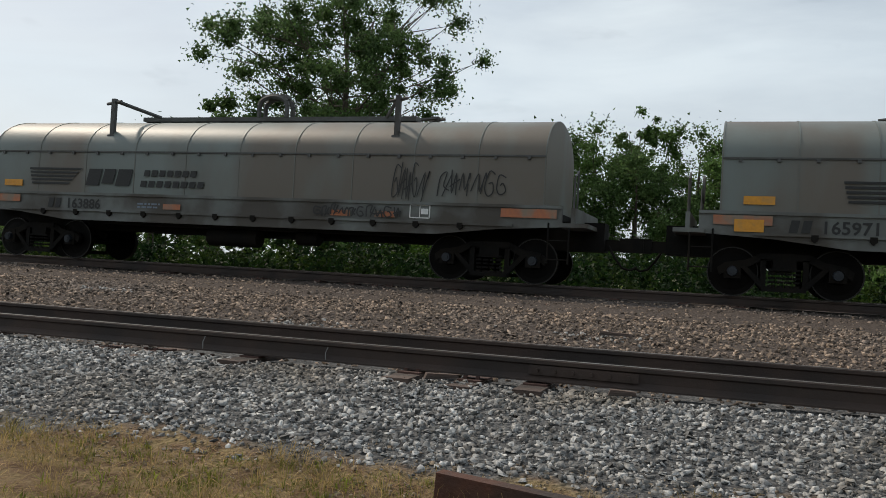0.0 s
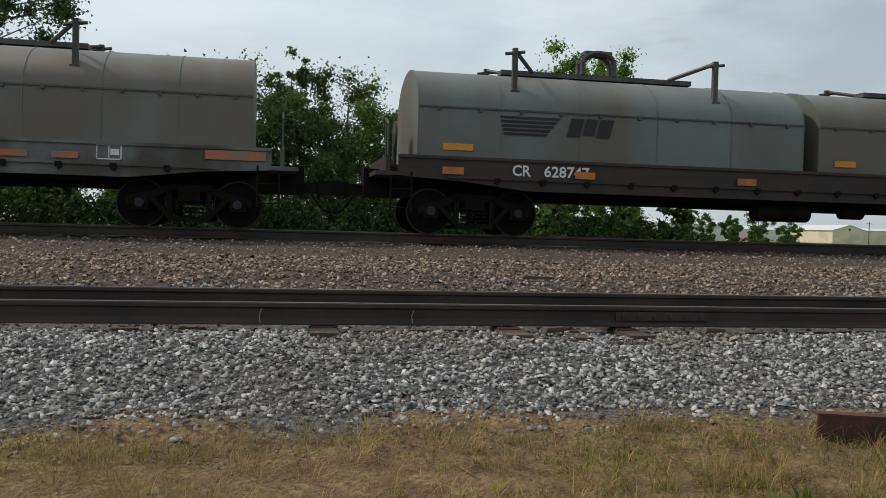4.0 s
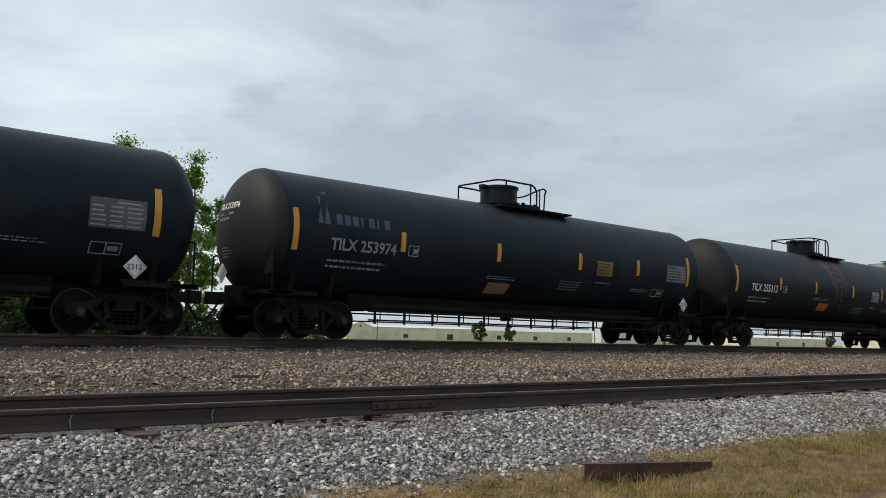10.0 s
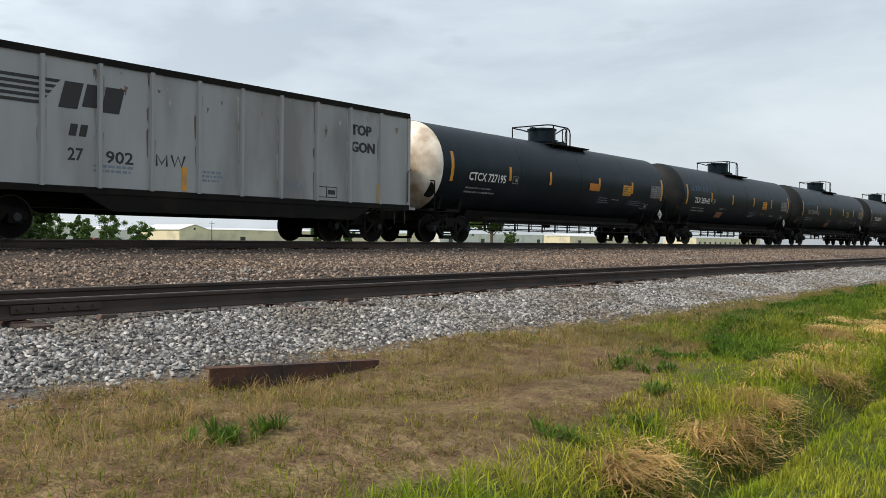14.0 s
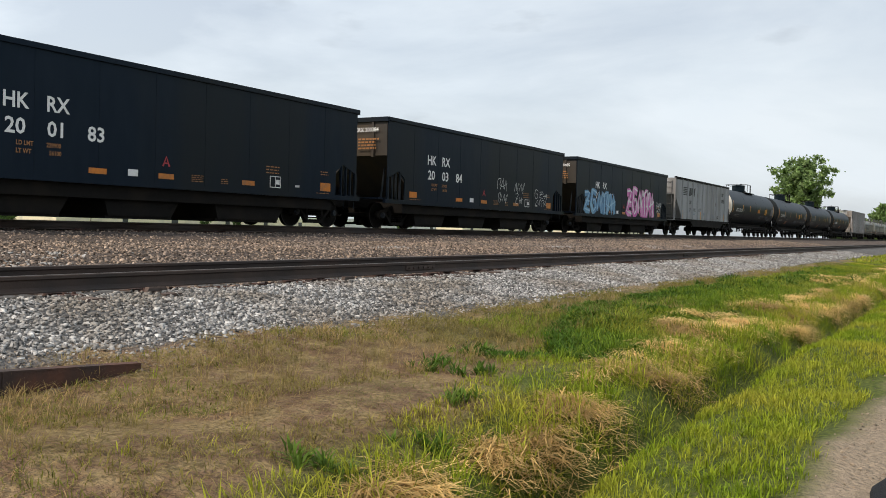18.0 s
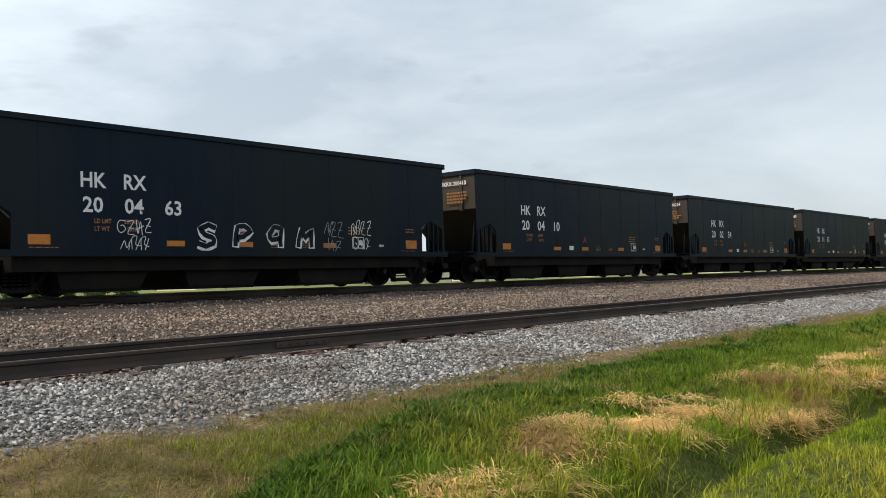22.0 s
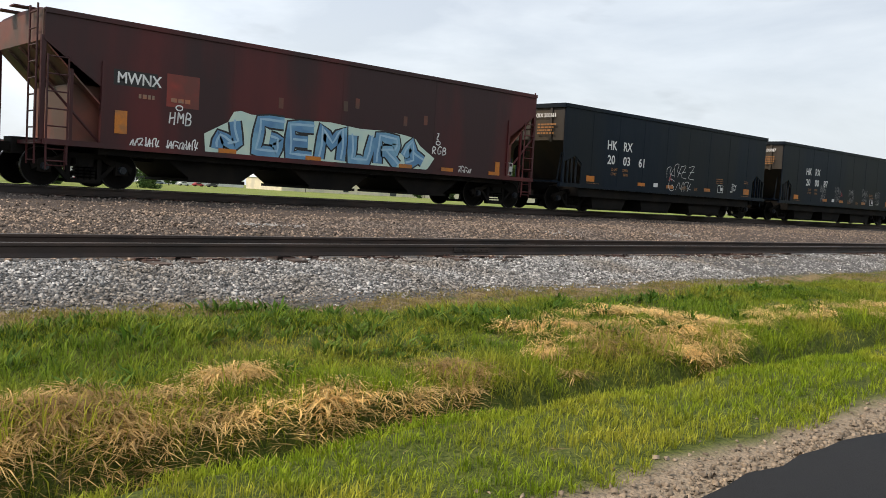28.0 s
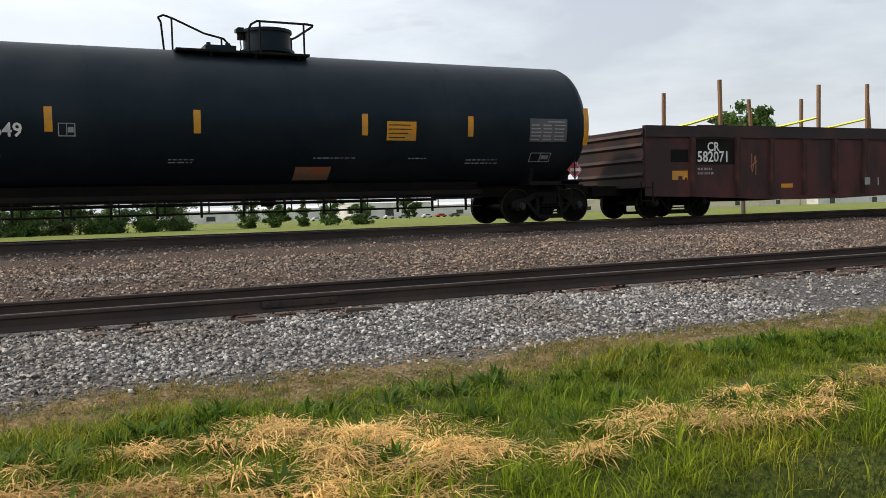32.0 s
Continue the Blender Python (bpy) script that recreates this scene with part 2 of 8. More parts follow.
COIL_TOP = mat("coil_cover_paint", (0.137, 0.158, 0.149), (0.109, 0.127, 0.119), 0.5, 0, 1.2, 0.45, (0.105, 0.088, 0.07), 0.1, 14, (1, 1, 0.4), grime_amount=0.6, spread=0.08)
COIL_SILL = mat("coil_sill_paint", (0.135, 0.145, 0.138), (0.1, 0.106, 0.1), 0.6, 0, 3, 0.8, (0.05, 0.042, 0.034), 0.12, 20, grime_amount=0.8)
BROWN_SILL = mat("brown_sill_paint", (0.049, 0.0224, 0.0175), (0.0315, 0.0168, 0.014), 0.65, 0, 3, 0.8, (0.021, 0.0168, 0.014), 0.12, 20, grime_amount=0.8)
GREY_STEEL = mat("grey_galvanised", (0.077, 0.077, 0.07511), (0.05775, 0.05775, 0.05582), 0.6, 0.1, 8, 1.0, (0.0385, 0.03465, 0.0308), 0.1)
SMIX_GREY = mat("grey_hopper_paint", (0.29, 0.286, 0.292), (0.175, 0.17, 0.17), 0.6, 0, 1.3, 0.8, (0.075, 0.068, 0.062), 0.08, 12, (1, 1, 0.16), grime_amount=0.9)
SMIX_END = mat("sunlit_hopper_end", (0.36, 0.345, 0.33), (0.27, 0.255, 0.24), 0.65, 0, 2, 0.7, (0.2, 0.155, 0.115), 0.1, 12, (1, 1, 0.3), grime_amount=0.9)
PANEL_BROWN = mat("brown_panel_paint", (0.04, 0.031, 0.021), (0.027, 0.021, 0.015), 0.6, 0, 1.5, 0.9, (0.075, 0.066, 0.055), 0.05, 12, (1, 1, 0.25), grime_amount=0.7)
PANEL_GREEN = mat("green_panel_paint", (0.024, 0.1, 0.07), (0.03, 0.085, 0.062), 0.6, 0, 3, 0.9, (0.1, 0.14, 0.12), 0.05)
PANEL_PALE = mat("pale_green_overspray", (0.2, 0.27, 0.23), (0.29, 0.31, 0.29), 0.6, 0, 4, 1.0, (0.32, 0.32, 0.31), 0.05)
PANEL_DARK = mat("dark_patch_paint", (0.075, 0.075, 0.08), (0.06, 0.06, 0.066), 0.6, 0, 3, 0.9, (0.13, 0.12, 0.12), 0.05)
TOPGON = mat("pale_grey_gon_paint", (0.3, 0.31, 0.316), (0.24, 0.247, 0.252), 0.6, 0, 1.4, 0.6, (0.17, 0.165, 0.16), 0.1, 12, (1, 1, 0.25), grime_amount=0.4)
MAROON = mat("maroon_hopper_paint", (0.085, 0.012, 0.012), (0.06, 0.01, 0.011), 0.55, 0, 1.6, 0.5, (0.03, 0.011, 0.012), 0.1, 12, (1, 1, 0.22), grime_amount=0.8, spec=0.35)
MAROON_END = mat("maroon_end_paint", (0.17, 0.05, 0.03), (0.11, 0.033, 0.023), 0.65, 0, 2.4, 0.8, (0.07, 0.04, 0.028), 0.1, grime_amount=0.8)
GOND_POST = mat("rusted_post_paint", (0.15, 0.043, 0.028), (0.085, 0.024, 0.019), 0.7, 0, 5, 1.5, (0.03, 0.014, 0.012), 0.15, 15, (1, 1, 0.4), grime_amount=0.8, spec=0.3)
GOND_TOP = mat("sooty_chord_paint", (0.026, 0.016, 0.017), (0.017, 0.012, 0.014), 0.6, 0, 3, 1.0, (0.045, 0.02, 0.017), 0.1, spec=0.3)
RUST_STREAK = mat("rust_streak", (0.09, 0.042, 0.028), (0.15, 0.085, 0.06), 0.8, 0, 3, 1.2, (0.3, 0.29, 0.28), 0.05, 12, (1, 1, 0.2), grime_amount=0.9)
GOND = mat("rusty_gondola_paint", (0.085, 0.021, 0.019), (0.055, 0.015, 0.015), 0.65, 0, 1.6, 1.1, (0.028, 0.012, 0.012), 0.15, 15, (1, 1, 0.5), grime_amount=0.7, spec=0.35)
ORANGE = mat("orange_reflector", (0.52, 0.165, 0.012), (0.4, 0.125, 0.014), 0.4, 0, 20, 3, (0.25, 0.11, 0.04), 0.0)
YELLOW = mat("yellow_reflector", (0.6, 0.26, 0.013), (0.5, 0.21, 0.013), 0.4, 0, 20, 3, (0.35, 0.2, 0.06), 0.0, grime_amount=0.35)
RUST_ORANGE = mat("faded_orange_patch", (0.4, 0.13, 0.05), (0.3, 0.11, 0.06), 0.6, 0, 14, 2.5, (0.2, 0.15, 0.11), 0.0, grime_amount=0.7)
WHITE = mat("white_lettering", (0.7, 0.7, 0.69), (0.6, 0.6, 0.59), 0.6, 0, 20, 2, (0.4, 0.4, 0.39), 0.0, grime_amount=0.4)
DIM_WHITE = mat("faded_lettering", (0.3, 0.3, 0.3), (0.2, 0.2, 0.2), 0.6, 0, 20, 2, (0.12, 0.12, 0.12), 0.0)
DIM_ORANGE = mat("faded_orange_lettering", (0.32, 0.14, 0.04), (0.22, 0.1, 0.035), 0.6, 0, 20, 2, None, 0.0)
DARK_INK = mat("black_lettering", (0.008, 0.008, 0.0088), (0.014, 0.014, 0.0144), 0.6, 0, 20, 2, None, 0.0)
GREY_INK = mat("grey_lettering", (0.16, 0.2, 0.25), (0.11, 0.14, 0.18), 0.6, 0, 20, 2, None, 0.0)
BLUE_PAINT = mat("blue_spray_paint", (0.1, 0.26, 0.42), (0.06, 0.16, 0.3), 0.55, 0, 3, 1.5, (0.16, 0.34, 0.46), 0.0)
FADED_BLUE = mat("faded_blue_lettering", (0.035, 0.075, 0.13), (0.02, 0.04, 0.07), 0.6, 0, 8, 1.5, None, 0.0)
PALE_PAINT = mat("pale_spray_paint", (0.5, 0.6, 0.5), (0.4, 0.55, 0.5), 0.55, 0, 3, 1.5, None, 0.0)
PINK_PAINT = mat("pink_spray_paint", (0.6, 0.13, 0.38), (0.45, 0.09, 0.32), 0.55, 0, 3, 1.5, (0.66, 0.3, 0.5), 0.0)
RED_PAINT = mat("red_spray_paint", (0.4, 0.03, 0.035), (0.3, 0.03, 0.04), 0.6, 0, 5, 2, None, 0.0)
FADED_YELLOW = mat("faded_yellow_notice", (0.2, 0.12, 0.03), (0.13, 0.085, 0.03), 0.5, 0, 14, 2, None, 0.0)
RED_STAIN = mat("rust_red_spill", (0.075, 0.013, 0.01), (0.025, 0.011, 0.01), 0.55, 0, 2.5, 1, None, 0.0, stretch=(1, 1, 0.3))
WHEEL = mat("wheel_steel", (0.00324, 0.00288, 0.002592), (0.00504, 0.004176, 0.003384), 0.55, 0.5, 10, 2, (0.00216, 0.001872, 0.001656), 0.1, spec=0.12)
TREAD = mat("bright_tread", (0.024, 0.022, 0.02), (0.016, 0.015, 0.014), 0.45, 0.6, 20, 3, None, 0.0)
TRUCK = mat("truck_casting", (0.0055, 0.0051, 0.0048), (0.0085, 0.0076, 0.0067), 0.8, 0, 8, 1.5, (0.012, 0.0098, 0.0078), 0.25, spec=0.12)
BLUE_CAP = mat("blue_bearing_cap", (0.008, 0.013, 0.02), (0.006, 0.009, 0.014), 0.6, 0, 20, 4, None, 0.0)
RAIL = mat("rusted_rail", (0.036, 0.024, 0.0192), (0.048, 0.0296, 0.0224), 0.75, 0.1, 6, 1.0, (0.024, 0.0176, 0.0152), 0.25, 40, grime_amount=0.6)
RAIL_TOP = mat("rail_running_band", (0.2, 0.17, 0.15), (0.13, 0.11, 0.1), 0.38, 0.7, 10, 1.5, None, 0.05, 40)
RUST = mat("rusted_iron", (0.09, 0.035, 0.02), (0.055, 0.026, 0.018), 0.85, 0.1, 9, 2.5, (0.035, 0.022, 0.018), 0.4, 50)
TIE = mat("weathered_tie", (0.098, 0.066, 0.052), (0.066, 0.046, 0.038), 0.9, 0, 8, 2, (0.042, 0.033, 0.0288), 0.5, 30, (0.6, 4, 4), spread=0.3)
PLATE = mat("rusty_plate", (0.085, 0.042, 0.032), (0.06, 0.032, 0.026), 0.85, 0.1, 10, 3, None, 0.3)
STONE_NEAR = mat("grey_ballast_stone", (0.43, 0.425, 0.412), (0.078, 0.08, 0.083), 0.85, 0, 14, 0.6, (0.19, 0.172, 0.15), 0.4, 90, island=True, spread=0.75)
STONE_MID = mat("brown_ballast_stone", (0.34, 0.255, 0.192), (0.058, 0.044, 0.035), 0.9, 0, 14, 0.35, (0.16, 0.128, 0.107), 0.4, 90, island=True, spread=0.75)
PALE_STONE = mat("pale_stone", (0.36, 0.35, 0.335), (0.26, 0.25, 0.235), 0.9, 0, 14, 2, None, 0.3, 60)
ASPHALT = mat("fresh_asphalt", (0.0052, 0.0059, 0.0078), (0.0074, 0.0082, 0.0102), 0.8, 0, 90, 0.25, (0.01205, 0.01205, 0.01306), 0.5, 220)
CONCRETE = mat("pale_concrete", (0.375, 0.36, 0.3225), (0.315, 0.3, 0.2775), 0.85, 0, 3, 0.5, None, 0.1)
CREAM = mat("cream_wall", (0.66, 0.59, 0.43), (0.6, 0.54, 0.4), 0.8, 0, 1.0, 0.2, (0.5, 0.46, 0.36), 0.05)
WHITE_WALL = mat("white_metal_wall", (0.62, 0.62, 0.6), (0.55, 0.55, 0.54), 0.6, 0, 1.0, 0.2, (0.48, 0.48, 0.47), 0.05)
GREY_ROOF = mat("pale_metal_roof", (0.62, 0.64, 0.66), (0.55, 0.57, 0.6), 0.5, 0, 1.0, 0.2, None, 0.05)
GLASS = mat("dark_window_glass", (0.03, 0.035, 0.04), (0.04, 0.045, 0.05), 0.1, 0, 3, 1, None, 0.0)
WOOD = mat("stake_wood", (0.27, 0.145, 0.075), (0.19, 0.105, 0.056), 0.8, 0, 10, 2, (0.108, 0.072, 0.048), 0.2, 40, (4, 4, 0.5))
STRAP = mat("yellow_strap", (0.86, 0.82, 0.03), (0.76, 0.7, 0.03), 0.6, 0, 10, 2, None, 0.0)
BARK = mat("tree_bark", (0.1, 0.08, 0.062), (0.065, 0.052, 0.043), 0.9, 0, 9, 2, None, 0.5, 25, (1, 1, 0.3))
LOCO = mat("orange_loco_paint", (0.5, 0.13, 0.02), (0.4, 0.1, 0.02), 0.5, 0, 4, 1, None, 0.0)
HOPPER_END = mat("dusty_hopper_end", (0.03025, 0.02338, 0.0165), (0.01925, 0.01513, 0.01155), 0.65, 0, 2.5, 0.8, (0.044, 0.03025, 0.0165), 0.08, 10, (1, 1, 0.4), grime_amount=0.6)
SMIX_RIB = mat("pale_rib_paint", (0.4, 0.38, 0.37), (0.3, 0.28, 0.27), 0.6, 0, 3, 0.8, (0.2, 0.17, 0.15), 0.08, 12, (1, 1, 0.2), grime_amount=0.6)
PANEL_SHADE = mat("dark_streaked_panel", (0.14, 0.135, 0.14), (0.2, 0.195, 0.2), 0.6, 0, 2.5, 1.2, (0.08, 0.076, 0.078), 0.05, 12, (1, 1, 0.2))
PANEL_GREEN_DARK = mat("dark_green_drips", (0.012, 0.035, 0.028), (0.018, 0.045, 0.035), 0.5, 0, 3, 1, None, 0.0)
BRIGHT_RED = mat("bright_red_patch", (0.24, 0.03, 0.018), (0.18, 0.026, 0.018), 0.6, 0, 3, 1.0, (0.12, 0.03, 0.022), 0.05)
PALE_BLUE = mat("pale_blue_highlight", (0.3, 0.46, 0.58), (0.24, 0.4, 0.52), 0.55, 0, 3, 1, None, 0.0)
SHOULDER = mat("shoulder_grit", (0.25, 0.195, 0.138), (0.15, 0.116, 0.084), 0.9, 0, 14, 2, None, 0.3, 60, island=True, spread=0.5)
ASPHALT.node_tree.nodes["Principled BSDF"].inputs["Specular IOR Level"].default_value = 0.25
for m in (BLACK_HOPPER, TANK_BLACK):
    m.node_tree.nodes["Principled BSDF"].inputs["Specular Tint"].default_value = (0.55, 0.82, 1.0, 1)


def leaf_mat(name, a, b, dark):
    """Foliage that lets some light through."""
    m = mat(name, a, b, 0.55, 0, 3.0, 0.5, dark, 0.0, island=True, spread=0.45, grime_amount=0.6)
    n, l = m.node_tree.nodes, m.node_tree.links
    p = n["Principled BSDF"]
    p.inputs["Specular IOR Level"].default_value = 0.12
    tr, add = n.new("ShaderNodeBsdfTranslucent"), n.new("ShaderNodeMixShader")
    add.inputs[0].default_value = 0.42
    src = p.inputs["Base Color"].links[0].from_socket
    l.new(src, tr.inputs["Color"])
    l.new(p.outputs[0], add.inputs[1])
    l.new(tr.outputs[0], add.inputs[2])
    l.new(add.outputs[0], n["Material Output"].inputs["Surface"])
    return m


LEAF_DARK = leaf_mat("dark_leaf", (0.1, 0.16, 0.055), (0.07, 0.125, 0.042), (0.05, 0.09, 0.032))
LEAF_MID = leaf_mat("mid_leaf", (0.115, 0.19, 0.055), (0.08, 0.15, 0.042), (0.055, 0.1, 0.03))
# undergrowth beyond the main line: its deep shade put into the leaf colour
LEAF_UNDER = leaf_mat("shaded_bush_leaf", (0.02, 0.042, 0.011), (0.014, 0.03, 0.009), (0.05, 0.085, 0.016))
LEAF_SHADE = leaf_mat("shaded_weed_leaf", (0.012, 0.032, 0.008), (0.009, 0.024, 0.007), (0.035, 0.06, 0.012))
# leaves of distant trees: haze put into the colour as a paler green
LEAF_PALE = leaf_mat("haze_paled_leaf", (0.17, 0.25, 0.1), (0.13, 0.2, 0.085), (0.1, 0.15, 0.06))
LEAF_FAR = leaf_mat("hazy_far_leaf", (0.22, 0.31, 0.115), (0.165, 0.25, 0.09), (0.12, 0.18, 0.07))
LEAF_LIGHT = leaf_mat("light_leaf", (0.2, 0.32, 0.05), (0.14, 0.25, 0.04), (0.08, 0.15, 0.035))
GRASS_GREEN = leaf_mat("green_grass_blade", (0.26, 0.32, 0.02), (0.14, 0.22, 0.016), (0.34, 0.33, 0.04))
GRASS_DEEP = leaf_mat("deep_green_weed", (0.068, 0.135, 0.016), (0.05, 0.105, 0.014), (0.1, 0.16, 0.024))
GRASS_BANK = leaf_mat("mid_green_bank_blade", (0.165, 0.235, 0.02), (0.11, 0.18, 0.018), (0.24, 0.26, 0.034))
THATCH = leaf_mat("brown_thatch", (0.38, 0.26, 0.115), (0.22, 0.145, 0.066), (0.13, 0.115, 0.04))
GRASS_OLIVE = leaf_mat("olive_short_grass", (0.13, 0.15, 0.025), (0.19, 0.18, 0.04), (0.24, 0.19, 0.06))
GRASS_DRY = leaf_mat("dry_grass_blade", (0.38, 0.275, 0.115), (0.28, 0.2, 0.085), (0.17, 0.155, 0.05))
STRAW = leaf_mat("cut_straw", (0.86, 0.62, 0.26), (0.62, 0.43, 0.18), (0.32, 0.21, 0.085))

# ---- the lie of the land ----
TY, TZ = 10.01, 0.51             # near rail of the main line: place and height of its top
YC = TY + 0.7535                 # the main line's centre
ROAD_Z = -0.76
EDGE_X = [-60, 2, 6, 10, 14, 18, 22, 34, 75, 120, 900]
EDGE_Y = [-7.75, -7.78, -7.87, -7.94, -8.1, -8.2, -8.46, -8.5, -8.3, -8.3, -8.3]


def road_edge(x):
    return np.interp(x, EDGE_X, EDGE_Y) + 0.03 * np.sin(x * 1.7) + 0.015 * np.sin(x * 4.3 + 1)


def land(x, y):
    """The ground's height."""
    x, y = np.asarray(x, float), np.asarray(y, float)
    z = np.interp(y, [-400, -30, -17.2, -16.9, -8.4, -7.5, -6.5, -6.3, -6.2, -6.08, -5.9, -5.4, -4.3, -2.7, -0.95, -0.3, 1.8, 2.5, 3.6, 8.9, 12.9, 14.5, 17, 60, 300, 600],
                  [-0.8, -0.75, -0.72, -0.82, -0.82, -0.79, -0.84, -0.95, -1.12, -1.12, -0.8, -0.66, -0.6, -0.5, -0.27, -0.235, -0.235, -0.13, 0.04, 0.28, 0.3, 0.1, -0.3, -0.45, -1.9, -2.4])
    rough = np.where((y < -2.5) & (y > -7.6), 1.0, 0.25)
    return z + rough * (0.05 * np.sin(x * 0.9 + y * 1.3) * np.sin(y * 1.1 - x * 0.35) + 0.025 * np.sin(x * 3.1 + 1.2 * y))


def ground_material():
    m = bpy.data.materials.new("ground_cover")
    m.use_nodes = True
    n, l = m.node_tree.nodes, m.node_tree.links
    p = n["Principled BSDF"]
    p.inputs["Roughness"].default_value = 0.95
    p.inputs["Specular IOR Level"].default_value = 0.2
    pos = n.new("ShaderNodeNewGeometry")
    sep = n.new("ShaderNodeSeparateXYZ")
    l.new(pos.outputs["Position"], sep.inputs[0])

    def noise_at(s, d=5.0):
        t = n.new("ShaderNodeTexNoise")
        t.inputs["Scale"].default_value, t.inputs["Detail"].default_value = s, d
        l.new(pos.outputs["Position"], t.inputs["Vector"])
        return t.outputs["Fac"]

    def op(kind, a, b=0.0):
        k = n.new("ShaderNodeMath")
        k.operation = kind
        for s, v in ((0, a), (1, b)):
            if isinstance(v, (int, float)):
                k.inputs[s].default_value = v
            else:
                l.new(v, k.inputs[s])
        return k.outputs[0]

    def mix(fac, x, y):
        k = n.new("ShaderNodeMix")
        k.data_type = "RGBA"
        l.new(fac, k.inputs[0])
        for s, v in ((6, x), (7, y)):
            if isinstance(v, tuple):
                k.inputs[s].default_value = (*v, 1)
            else:
                l.new(v, k.inputs[s])
        return k.outputs[2]

    def step(v, lo, hi):
        r = n.new("ShaderNodeMapRange")
        r.interpolation_type = "SMOOTHSTEP"
        r.inputs[1].default_value, r.inputs[2].default_value = lo, hi
        l.new(v, r.inputs[0])
        return r.outputs[0]

    wob = op("MULTIPLY", op("SUBTRACT", noise_at(1.1), 0.5), 1.6)
    y = op("ADD", sep.outputs["Y"], wob)
    fine, mid, broad = noise_at(24.0), noise_at(4.0), noise_at(0.25, 8.0)
    green = mix(step(fine, 0.3, 0.7), (0.042, 0.062, 0.011), (0.1, 0.12, 0.024))
    dry = mix(step(fine, 0.3, 0.7), (0.14, 0.1, 0.05), (0.27, 0.2, 0.1))
    soil = mix(step(mid, 0.35, 0.65), (0.135, 0.085, 0.05), (0.23, 0.15, 0.092))
    sandy = mix(step(fine, 0.3, 0.7), (0.29, 0.23, 0.165), (0.2, 0.16, 0.118))
    # gravel base kept dark: shade in the gaps between stones put into its colour
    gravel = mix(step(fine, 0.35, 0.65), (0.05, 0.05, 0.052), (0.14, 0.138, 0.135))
    brown = mix(step(fine, 0.35, 0.65), (0.045, 0.036, 0.032), (0.12, 0.095, 0.08))
    meadow = mix(step(broad, 0.35, 0.65), (0.115, 0.16, 0.03), (0.18, 0.2, 0.05))
    drysoil = mix(step(mid, 0.42, 0.6), soil, dry)
    verge = mix(step(mid, 0.64, 0.8), green, dry)
    col = mix(step(y, -17.3, -17.0), meadow, sandy)
    side = op("SUBTRACT", op("MULTIPLY", step(sep.outputs["X"], 3.0, 22.0), 0.5), op("MULTIPLY", step(sep.outputs["X"], 25.0, 44.0), 0.4))
    col = mix(step(op("ADD", op("ADD", sep.outputs["Y"], op("MULTIPLY", wob, 0.3)), side), -7.6, -7.3), col, verge)
    early = op("MULTIPLY", op("SUBTRACT", 1.0, step(sep.outputs["X"], 3.0, 9.0)), 0.75)
    col = mix(step(op("ADD", y, early), -5.0, -4.2), col, mix(step(op("ADD", sep.outputs["X"], wob), 5.5, 10.0), drysoil, verge))
    col = mix(op("MULTIPLY", step(y, -3.3, -2.9), step(mid, 0.3, 0.62)), col, drysoil)
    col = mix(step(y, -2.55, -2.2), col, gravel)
    col = mix(step(y, 1.0, 2.2), col, brown)
    col = mix(step(y, 14.0, 15.5), col, meadow)
    l.new(col, p.inputs["Base Color"])
    bp = n.new("ShaderNodeBump")
    bp.inputs["Strength"].default_value, bp.inputs["Distance"].default_value = 0.9, 0.06
    l.new(noise_at(30.0, 4.0), bp.inputs["Height"])
    l.new(bp.outputs[0], p.inputs["Normal"])
    return m


GROUND = ground_material()


